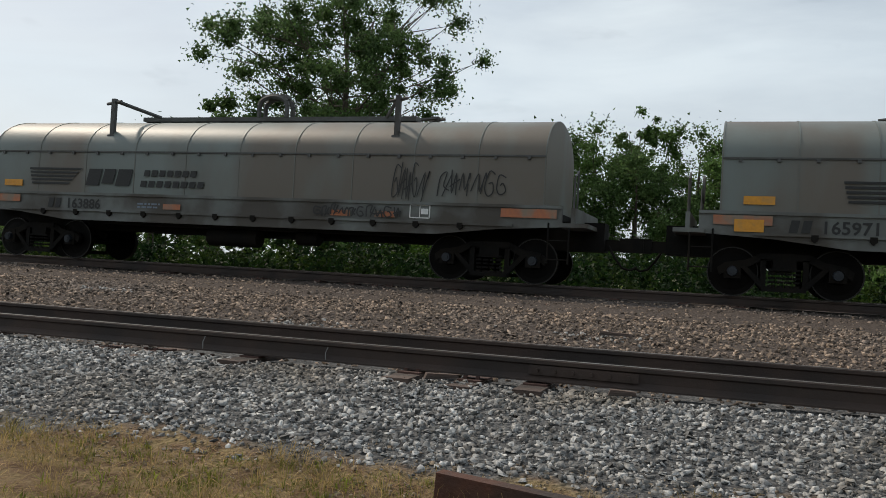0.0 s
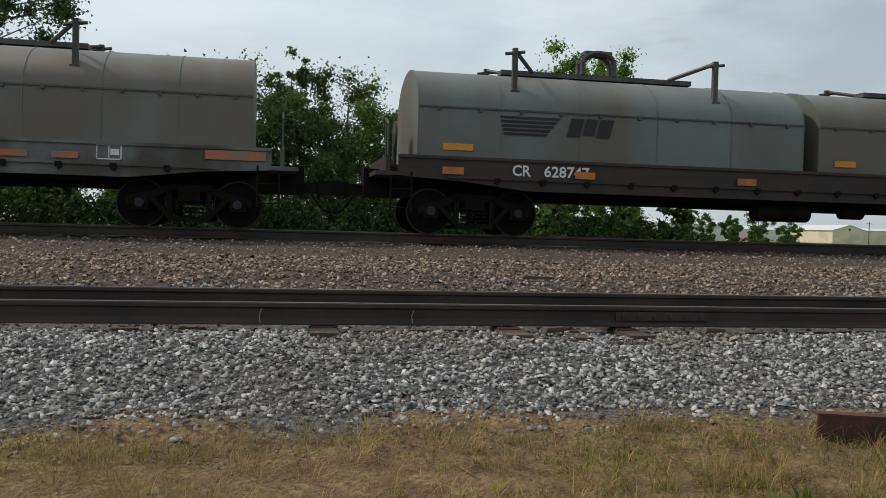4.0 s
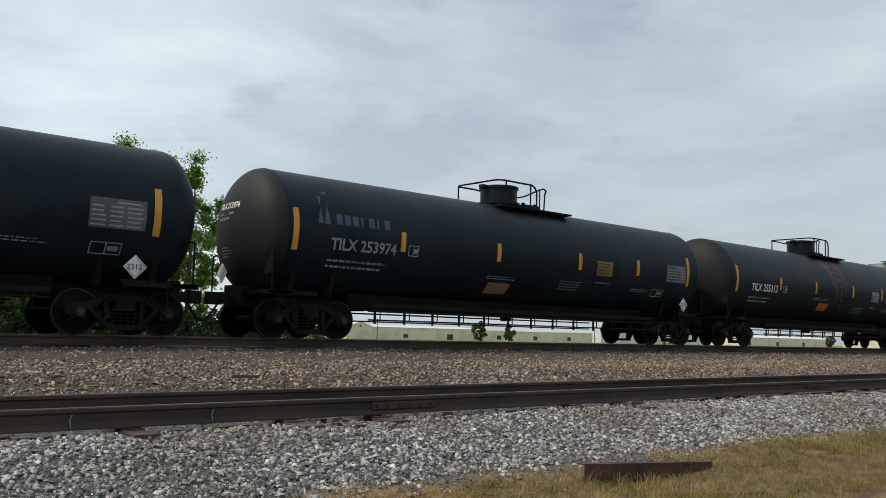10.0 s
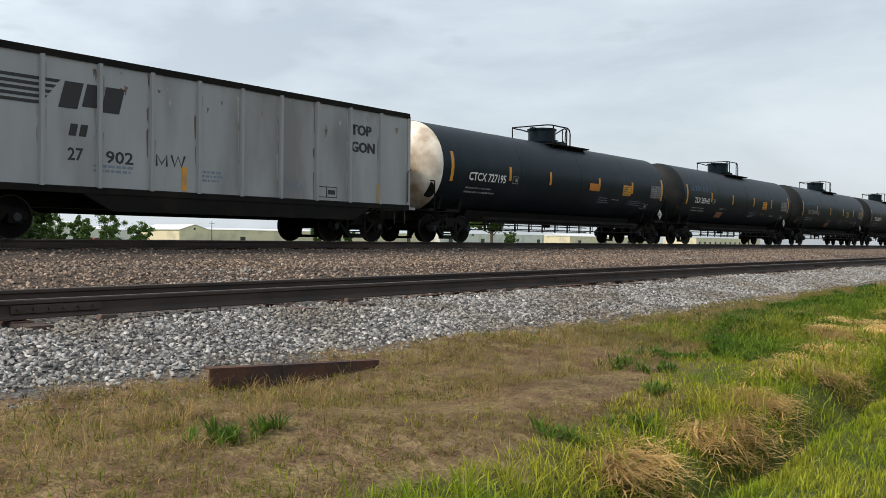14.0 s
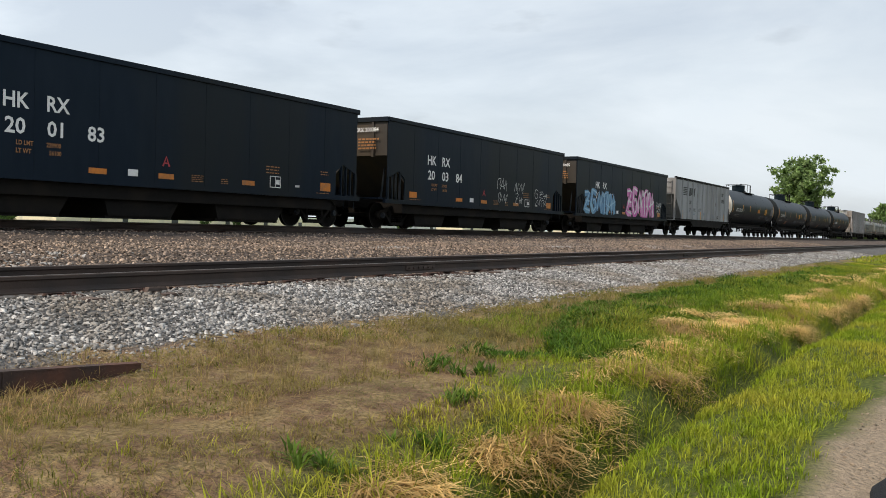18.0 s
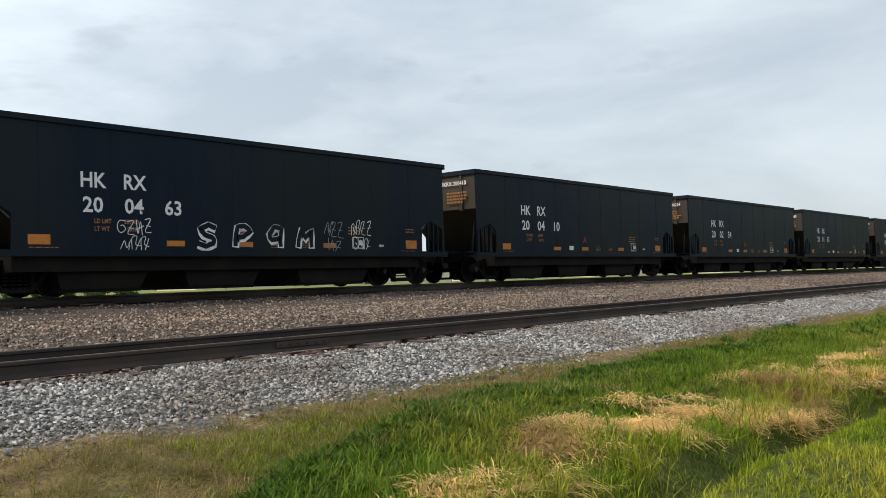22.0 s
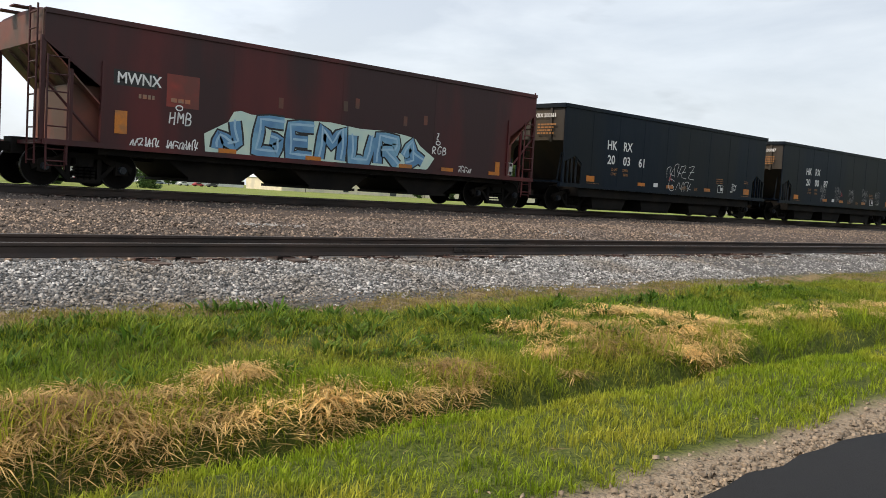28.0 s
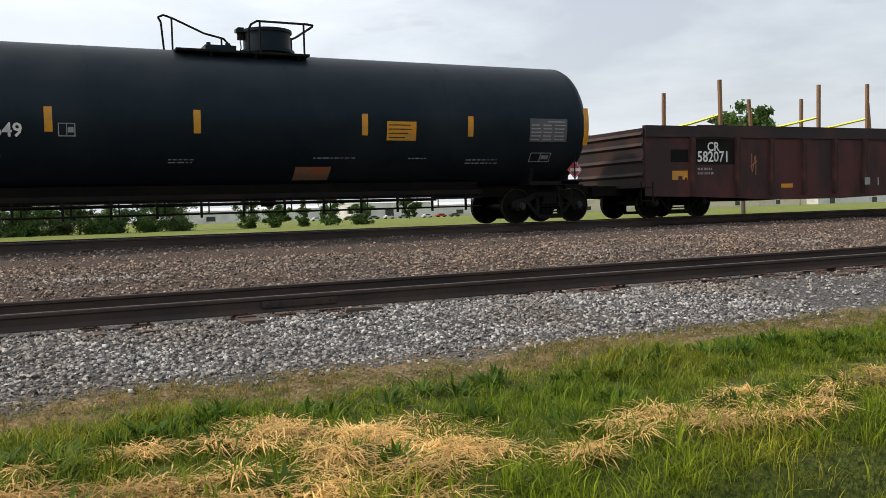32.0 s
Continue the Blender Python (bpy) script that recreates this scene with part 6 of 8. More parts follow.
        part("patch", Geo().box(-L - 0.026, -L - 0.021, -0.9, 0.7, 3.75, 4.22), PANEL_PALE, car, "pale green patch behind the end number")
        write("819094", 0.24, WHITE, car, -L - 0.034, 0.6, 3.85, 0.95, True)
        part("patch", Geo().prism([(0.1, 2.05), (0.5, 2.0), (0.42, 1.4), (0.16, 1.3)], "y", y + 0.35, y + 0.352), WHITE, car)
    return car


def top_gondola(rear, front):
    car, half = new_car("high_side_gondola", "pale grey ribbed high-sided gondola with black lettering and rust", "freight car", "", rear, front)
    rng = random.Random(8)
    L, W, zb, zt = half - 0.65, 1.6, 1.1, 3.78
    for s in (-1, 1):
        y = s * W
        side = part("side_sheet", Geo().prism([(-L, zt), (L, zt), (L, zb), (-L + 1.6, zb), (-L + 1.6, zb + 0.1), (-L + 0.9, zb + 0.75), (-L, zb + 1.55)], "y", y - 0.02, y + 0.02), TOPGON, car)
        part("top_chord", Geo().box(-L, L, y - 0.06, y + 0.06, zt - 0.05, zt + 0.09), UNDER, side)
        part("side_sill", Geo().box(-L, L, y - 0.06, y + 0.05, zb - 0.12, zb + 0.02), UNDER, side)
        part("deep_sill", Geo().prism([(-3.4, zb - 0.12), (5.4, zb - 0.12), (4.7, 0.62), (-2.7, 0.62)], "y", y - 0.04, y + 0.03), UNDER, side)
        rib = Geo().prism([(-0.06, y), (-0.04, y + s * 0.1), (0.04, y + s * 0.1), (0.06, y)], "z", zb, zt - 0.04).mesh("side_post", TOPGON)
        for k in range(10):
            part("side_post", rib, TOPGON, side, at=pose(-5.53 + 1.255 * k, 0, 0))
            if s < 0:
                for q, n in ((-1, 3), (1, 2)):
                    z1 = zt - rng.uniform(0.1, 0.9)
                    for _ in range(n):
                        z0, w = z1 - rng.uniform(0.3, 0.9), rng.uniform(0.015, 0.06)
                        xs = -5.53 + 1.255 * k + q * 0.075
                        part("rust_streak", Geo().prism([(xs, z1), (xs + q * w, z1 - 0.08), (xs + q * w * 0.6, z0 + 0.1), (xs, z0)], "y", y - 0.026, y - 0.02), RUST_STREAK, side, "brown rust streak along the post")
                        z1 = z0 - rng.uniform(0.05, 0.4)
                        if z1 < zb + 0.7:
                            break
        for x in (-L + 0.02, L - 0.02):
            part("corner_post", Geo().box(x - 0.06, x + 0.06, y - 0.05, y + 0.05, zb - 0.1, zt), TOPGON, side)
    for q in (-1, 1):
        x = q * L
        part("end_sheet", Geo().box(x - 0.03, x + 0.03, -W, W, 2.7, zt).prism([(x, 2.7), (x - q * 0.06, 2.7), (x - q * 1.9, 1.0), (x - q * 1.84, 1.0)], "y", -W + 0.03, W - 0.03), TOPGON, car, "sunlit grey end sheet")
        part("end_ladder", ladder(x + q * 0.08, -1.2, 0.55, 3.6, 0.42, "y"), GREY_STEEL, car)
        part("grab_rail", Geo().tube([(x - q * 0.1, -W - 0.08, 1.2), (x - q * 0.1, -W - 0.08, 2.1), (x + q * 0.05, -W - 0.05, 2.2)], 0.02), GREY_STEEL, car)
        part("end_platform", Geo().box(x - 0.35, x + 0.35, -W, W, zb - 0.12, zb - 0.04), TOPGON, car)
    part("floor", Geo().box(-L + 1.6, L - 1.6, -W + 0.03, W - 0.03, zb, zb + 0.08).box(-half + 0.5, half - 0.5, -0.3, 0.3, 0.7, zb).box(-2.6, 2.6, -W + 0.2, W - 0.2, 0.86, zb), UNDER, car)
    add_ends(car, half, 2.3)
    y = -W - 0.024
    sawn_stripes(car, -5.45, 2.73, 1.6, 0.6, y - 0.005, DARK_INK)
    emblem(car, -3.92, 2.72, 1.36, 0.55, y - 0.005, DARK_INK)
    wordmark(car, -3.7, 2.16, 0.45, 0.25, y, DARK_INK, 2)
    write("27", 0.36, DARK_INK, car, -3.72, y, 1.66, 0.95)
    write("902", 0.36, DARK_INK, car, -2.87, y, 1.66, 1.25)
    part("lettering", Geo().ribbon([(-1.62, 1.68), (-1.62, 1.93), (-1.49, 1.73), (-1.36, 1.93), (-1.36, 1.68)], 0.055, y), DARK_INK, car)
    part("lettering", Geo().ribbon([(-1.24, 1.95), (-1.15, 1.7), (-1.06, 1.93), (-0.97, 1.7), (-0.88, 1.95)], 0.055, y), DARK_INK, car)
    write("TOP", 0.4, DARK_INK, car, 4.55, y, 3.02, 1.05)
    write("GON", 0.4, DARK_INK, car, 4.55, y, 2.54, 1.05)
    for text, z in (("TOP", 3.02), ("GON", 2.54)):
        write(text, 0.4, DARK_INK, car, 4.585, y - 0.002, z, 1.05)
    for _ in range(26):
        x, z, w = rng.uniform(-L + 0.3, L - 0.6), zt - 0.06 - abs(rng.gauss(0, 0.3)), rng.uniform(0.04, 0.16)
        part("rust_streak", Geo().prism([(x, z), (x + w, z - rng.uniform(0, 0.05)), (x + w * 0.7, z - w * 0.8), (x + w * 0.25, z - w * rng.uniform(0.8, 2.4))], "y", y + 0.001, y + 0.004), RUST_STREAK, car, "rust bleeding through the paint")
    part("small_print", bars(rng, -L + 3.9, 1.45, 1.0, 0.2, 2, y), GREY_INK, car)
    part("small_print", bars(rng, -L + 6.5, 1.4, 0.8, 0.3, 3, y), GREY_INK, car)
    for x in (-L + 1.75, -L + 6.1, L - 1.4):
        part("reflector", patch(x, x + 0.12, 1.15, 1.7, y - 0.01), YELLOW, car)
    part("data_panel", frame_box(L - 3.8, 1.2, 0.8, 0.3, y), DARK_INK, car)
    part("graffiti", scrawl(71, L - 5.2, 1.25, 1.0, 0.45, y - 0.004, 3, 0.025), GREY_INK, car, "faint chalk scrawl")
    write("27902", 0.26, DARK_INK, car, -L - 0.04, 0.7, 3.3, 0.95, True)
    return car


def low_gondola(rear, front):
    car, half = new_car("gondola", "rusty maroon gondola carrying wooden stakes with yellow straps", "freight car", "", rear, front)
    rng = random.Random(9)
    lo, hi, W, zb, zt = -8.3, 8.62, 1.55, 0.86, 2.48
    for s in (-1, 1):
        y = s * W
        side = part("side_sheet", Geo().prism([(lo, zt), (hi, zt), (hi, 0.61), (4.6, 0.56), (1.2, 0.47), (-0.8, 0.42), (-3.2, 0.43), (-5.4, 0.53), (lo, 0.63)], "y", y - 0.02, y + 0.02), GOND, car)
        part("top_chord", Geo().box(lo, hi, y - 0.07, y + 0.07, zt - 0.24, zt + 0.07).box(lo + 1.9, hi, y - 0.05, y + 0.05, zt + 0.07, zt + 0.11), GOND_TOP, side, "sooty dark top chord")
        rib = Geo().prism([(-0.11, y), (-0.07, y + s * 0.1), (0.07, y + s * 0.1), (0.11, y)], "z", 0.6, zt - 0.24).mesh("side_post", GOND_POST)
        for x in [-6.64, 7.25] + [-4.97 + 1.335 * k for k in range(9)]:
            part("side_post", rib, GOND_POST, side, at=pose(x, 0, 0))
    for q, x in ((-1, lo), (1, hi)):
        end = part("end_sheet", Geo().box(x - 0.04, x + 0.04, -W, W, zb, zt), GOND_TOP, car, "ribbed rusty end")
        for z in (1.1, 1.5, 1.9, 2.2):
            part("end_rib", Geo().prism([(x, z), (x + q * 0.1, z + 0.1), (x, z + 0.24)], "y", -W + 0.02, W - 0.02), GOND_TOP, end)
        if q > 0:
            part("end_ladder", ladder(x - 0.3, -W - 0.06, 0.45, 2.3), GOND, car)
        part("step_ladder", ladder(x - q * 0.05, -W - 0.02, 0.42, 1.0), UNDER, car)
    part("floor", Geo().box(lo, hi, -W, W, 0.95, 1.05), UNDER, car)
    part("centre_sill", Geo().box(-half + 0.5, half - 0.5, -0.3, 0.3, 0.68, 0.95), UNDER, car)
    part("brake_cylinder", Geo().box(-1.2, 0.4, -0.9, -0.3, 0.45, 0.8), UNDER, car)
    for q, turn, xt in ((1, 0, 6.35), (-1, 180, -6.7)):
        m = pose(q * (half - 0.86), 0, 0, 0, 0, turn)
        part("coupler", COUPLER, UNDER, car, at=m)
        part("air_hose", HOSE, UNDER, car, at=m)
        add_truck(car, xt)
    y = -W - 0.026
    part("patch", patch(-6.55, -5.06, 1.48, 2.2, y), UNDER, car, "black painted panel behind the number")
    write("CR", 0.36, WHITE, car, -6.1, y - 0.008, 1.86, 0.95)
    write("582071", 0.42, WHITE, car, -6.47, y - 0.008, 1.56, 0.95)
    part("patch", patch(-7.41, -6.78, 1.55, 1.9, y), UNDER, car, "black painted-out patch")
    worn = part("reflector", patch(-7.37, -6.82, 1.06, 1.31, y - 0.004), YELLOW, car)
    part("worn_patch", patch(-7.16, -7.02, 1.06, 1.16, y - 0.013).box(-6.92, -6.85, y - 0.013, y - 0.005, 1.06, 1.12), GOND, worn, "bare spots where the foil has gone")
    part("small_print", bars(rng, -6.45, 1.2, 0.6, 0.24, 2, y), DIM_WHITE, car)
    for x in (-3.24, 2.13, 4.73):
        part("reflector", patch(x, x + 0.47, 0.78, 0.9, y - 0.005), YELLOW, car)
    part("data_panel", frame_box(6.29, 1.62, 0.58, 0.3, y), WHITE, car)
    for x in (0.37, 1.69):
        part("worn_patch", patch(x - 0.12, x + 0.12, 0.82, 1.05, y - 0.11), PANEL_PALE, car, "pale worn paint on a rib")
    part("worn_patch", patch(0.98, 1.03, 0.8, 1.05, y - 0.004), PANEL_PALE, car, "pale streak of worn paint")
    part("warning_mark", scrawl(81, -4.5, 1.2, 0.3, 0.7, y - 0.004, 1, 0.03), RUST_ORANGE, car)
    pairs = [(-5.45, 1.36, 1), (-5.02, 1.5, -1), (-1.75, 1.28, -6), (-0.98, 1.5, 1), (0.51, 1.35, 1), (1.24, 1.6, 1), (3.97, 1.31, -6), (5.07, 1.62, -8)]
    for k, (x, h, lean) in enumerate(pairs):
        part("stake", Geo().box(-0.05, 0.05, -0.04, 0.04, 1.06 - zt, h), WOOD, car, "bare wooden stake", at=pose(x, -1.0 if k % 2 else 1.0, zt, 0, lean, 0))
    for a, b in ((0, 1), (2, 3), (4, 5), (6, 7)):
        p, q = pairs[a], pairs[b]
        g = Geo()
        pa, pb = Vector((p[0], 0.94, zt + 0.22)), Vector((q[0] + 0.02 * q[2] * 0.3, -0.94, zt + 0.48))
        g.tube([pa, (pa + pb) / 2 - Vector((0, 0, 0.03)), pb], 0.035, 4)
        part("strap", g, STRAP, car, "yellow tie-down strap")
    return car


def far_flat(rear, front, m, label, zt):
    """A low car far ahead in the train."""
    car, half = new_car("gondola", label, "freight car", "far gondolas", rear, front)
    L = half - 0.7
    body = Geo().box(-L, L, -1.52, -1.45, 0.9, zt).box(-L, L, 1.45, 1.52, 0.9, zt).box(-L, -L + 0.08, -1.5, 1.5, 0.9, zt).box(L - 0.08, L, -1.5, 1.5, 0.9, zt).box(-L, L, -1.5, 1.5, 0.85, 1.0)
    part("body", body, m, car)
    rib = Geo().box(-0.06, 0.06, -1.58, -1.5, 0.9, zt - 0.02).mesh("side_post", m)
    for k in range(10):
        part("side_post", rib, m, car, at=pose(-L + 0.5 + (2 * L - 1) * k / 9, 0, 0))
    part("load", Geo().prism([(-1.4, 1.0), (1.4, 1.0), (1.1, zt - 0.1), (0, zt + 0.15), (-1.1, zt - 0.1)], "x", -L + 0.4, L - 0.4), UNDER, car)
    add_ends(car, half, 2.3)
    return car


def build_train():
    # coupling points along the train, metres from the plan's origin at 0 s, from the front backwards
    x = 17.6
    for k, (m, z) in enumerate(((GOND, 2.6), (UNDER, 2.3), (BROWN_SILL, 2.6), (UNDER, 2.2), (UNDER, 2.5))):
        far_flat(x + 49.5 + 17.0 * k, x + 66.5 + 17.0 * k, m, "dark low gondola far up the train", z)
    coil_car(x + 33, x + 49.5, "arch", "", 31)
    coil_car(x + 16.5, x + 33, "trestle", "", 32)
    coil_car(x, x + 16.5, "arch", "", 33)
    coil_car(1.5, x, "arch", "165971", 1)
    coil_car(-15.2, 1.5, "arch", "163886", 2)
    coil_car(-31.6, -15.2, "trestle", "165255", 3)
    coil_car(-51.4, -31.6, "brown", "", 4)
    coil_car(-67.95, -51.4, "arch", "164089", 5)
    covered_hopper(-86.25, -67.95, False)
    # markings of the tank cars, along each car from its centre
    tilx = dict(manway=-0.08, bands=(-7.8, -4.65, -1.75, 1.65, 4.58, 7.96), ink=WHITE, text=-6.86, notice=(3.51, DIM_WHITE), orange=(-1.26, 1.54, ORANGE), table=6.74, placard=7.88,
                prints=[(-1.85, 1.94, 1.25, 0.13, 2), (1.87, 1.53, 1.3, 0.34, 4), (3.57, 1.77, 0.76, 0.12, 2), (4.94, 1.68, 1.05, 0.13, 2)])
    tank_car(-104.7, -86.25, "TILX", "255312", TANK_END, 4, tilx, spill=True)
    faded = dict(tilx, bands=(-7.93, -4.84, -1.5, 1.91, 4.75, 7.55), ink=DIM_WHITE, text=-7.0, notice=(2.71, FADED_YELLOW), orange=(-1.64, 1.34, RUST_ORANGE), table=6.3, placard=7.47,
                 prints=[(-1.79, 1.72, 1.2, 0.13, 2), (1.17, 1.58, 1.1, 0.34, 4), (2.75, 1.85, 0.7, 0.1, 1), (4.6, 1.7, 1.0, 0.12, 2)])
    tank_car(-123.3, -104.7, "TILX", "253974", TANK_END, 5, faded, brand=True)
    turned = dict(tilx, bands=(-7.85, -4.75, -1.75, 1.55, 4.6, 7.75), text=-7.0, manway=-0.2, flip=False, notice=(3.05, YELLOW), orange=(-3.55, 1.44, RUST_ORANGE), table=6.4, placard=7.4,
                  prints=[(-3.4, 1.84, 1.05, 0.13, 2), (1.15, 1.6, 1.15, 0.34, 4), (3.1, 1.75, 0.7, 0.12, 2), (4.7, 1.7, 1.05, 0.13, 2)])
    tank_car(-142.35, -123.45, "TILX", "259142", TANK_END, 3, turned, brand=True)
    ctcx = dict(tilx, bands=(-7.82, -4.5, -1.8, 2.0, 4.97, 8.0), text=-6.96, manway=-0.1, notice=(4.12, YELLOW), orange=(1.2, 2.15, ORANGE), table=6.8, placard=8.1,
                prints=[(2.12, 1.7, 1.0, 0.3, 3), (3.3, 1.85, 0.7, 0.1, 1), (4.9, 1.7, 1.3, 0.26, 3)])
    tank_car(-161.2, -142.2, "CTCX", "727195", WHITE_END, 1, ctcx)
    top_gondola(-176.6, -161.2)
    white, blue = WHITE, ((DARK_INK, 0.4), (BLUE_PAINT, 0.3), (PALE_BLUE, 0.07))
    pink = ((DARK_INK, 0.36), (PINK_PAINT, 0.3), (WHITE, 0.07))
    murals = [(5, -6.4, 1.05, 4.6, 1.1, blue), (5, -0.2, 1.02, 5.0, 1.5, pink)]
    hop = [("200485", [(white, 9, 5.2, 1.3, 0.9, 0.7, 3)]),
           ("200384", [(white, 11, 0.6, 1.2, 1.0, 1.0, 2), (white, 13, 2.2, 1.2, 0.9, 0.9, 2), (white, 15, 4.2, 1.2, 1.4, 0.7, 3)]),
           ("200183", []), ("200234", []), ("200410", []),
           ("200463", [(white, 15, -3.96, 1.02, 0.9, 0.7, 4), (white, 26, -1.96, 1.1, 1.04, 0.58, "SPAM"), (DIM_WHITE, 36, 2.2, 1.0, 0.7, 0.8, 3), (white, 38, 3.2, 1.1, 0.8, 0.75, 4)]),
           ("200441", [(DIM_WHITE, 19, 4.4, 1.25, 0.8, 0.6, 3), (RUST_ORANGE, 20, 1.2, 1.15, 0.8, 0.7, 3)]),
           ("200087", [(DIM_WHITE, 30 + 7 * k, -3.1 + 1.75 * k, 1.15, 0.75, 0.75, 4) for k in range(5)]),
           ("200361", [(white, 38, -0.8, 1.05, 2.1, 1.0, 4), (white, 49, 4.4, 1.2, 0.4, 0.35, 2)])]
    cuts = [-176.9 - 16.35 * k + (0, 0.06, 0.1, 0.1, 0.06, 0, 0, 0, 0, 0)[k] for k in range(10)]
    for k, (digits, tags) in enumerate(hop):
        open_hopper(cuts[k + 1], cuts[k], digits, 40 + k, tags, murals if k == 0 else ())
    covered_hopper(-341.57, -324.05, True)
    plain = dict(tilx, bands=(-7.4, -4.06, -1.5, 1.53, 4.16, 7.58), text=-6.44, manway=-0.1, notice=(2.93, YELLOW), orange=None, table=6.2, placard=7.15,
                 prints=[(-1.38, 1.46, 1.2, 0.34, 4), (1.44, 1.45, 0.85, 0.34, 4), (3.02, 1.66, 0.78, 0.16, 2), (4.31, 1.78, 1.35, 0.13, 1), (4.31, 1.62, 1.1, 0.1, 1)])
    tank_car(-358.8, -341.57, "", "222272", TANK_BLACK, 7, plain)
    low_gondola(-378.1, -358.8)
    last = dict(tilx, bands=(-7.6, -4.45, -1.57, 2.22, 4.98, 8.4), text=-7.05, manway=0.43, flip=True, notice=(2.77, YELLOW), orange=(0.66, 1.2, RUST_ORANGE), table=6.68, placard=8.17,
                prints=[(-2.15, 1.58, 0.62, 0.14, 2), (1.04, 1.67, 1.15, 0.07, 1), (3.4, 1.66, 0.6, 0.07, 1), (4.96, 1.54, 1.0, 0.2, 2)])
    tank_car(-396.05, -378.1, "", "290649", TANK_BLACK, 9, last)


# ---- growing things ----
def blades(px, py, h, w, rng, lean=0.35, angle=None, lift=None):
    """Bent grass blades of two triangles each; with lift they lie as stems above the ground."""
    n = len(px)
    a = rng.uniform(0, 6.283, n) if angle is None else angle
    dx, dy = np.cos(a), np.sin(a)
    s = np.stack([-dy, dx, np.zeros(n)], -1) * w[:, None]
    base = np.stack([px, py, land(px, py) - 0.01], -1)
    if lift is not None:
        base[:, 2] += lift
        mid = base + np.stack([dx * h * 0.5, dy * h * 0.5, rng.uniform(-0.06, 0.16, n) * h], -1)
        far = mid + np.stack([dx * h * 0.5, dy * h * 0.5, rng.uniform(-0.28, 0.04, n) * h], -1)
        low = land(far[:, 0], far[:, 1]) + 0.015
        far[:, 2] = np.maximum(far[:, 2], np.minimum(low, base[:, 2]))
        tip = far
    else:
        bend = np.clip(np.abs(rng.normal(lean, 0.3, n)), 0, 1.1) * h
        up = h * np.sqrt(np.clip(1 - (bend / h) ** 2 * 0.6, 0.25, 1))
        mid = base + np.stack([dx * bend * 0.32, dy * bend * 0.32, up * 0.65], -1)
        tip = base + np.stack([dx * bend, dy * bend, up], -1)
    v = np.stack([base, mid + s, mid - s, tip], 1).reshape(-1, 3)
    t = np.array([[0, 1, 2], [2, 1, 3]])
    return v, (t[None] + 4 * np.arange(n)[:, None, None]).reshape(-1, 3)


def tufts(rng, cx, cy, each, spread):
    """Blades that splay out from tuft centres: places and directions."""
    n = len(cx) * each
    a = rng.uniform(0, 6.283, n)
    r = np.abs(rng.normal(0, spread, n))
    return np.repeat(cx, each) + np.cos(a) * r, np.repeat(cy, each) + np.sin(a) * r, a + rng.normal(0, 0.5, n)


def clump_field(x, y):
    """How lush the verge is here, from 0 (bare) to 1."""
    return 0.5 + 0.5 * np.sin(x * 0.8 + 2 * np.sin(y * 0.9)) * np.cos(y * 1.7 + 0.6 * np.sin(x * 0.5))


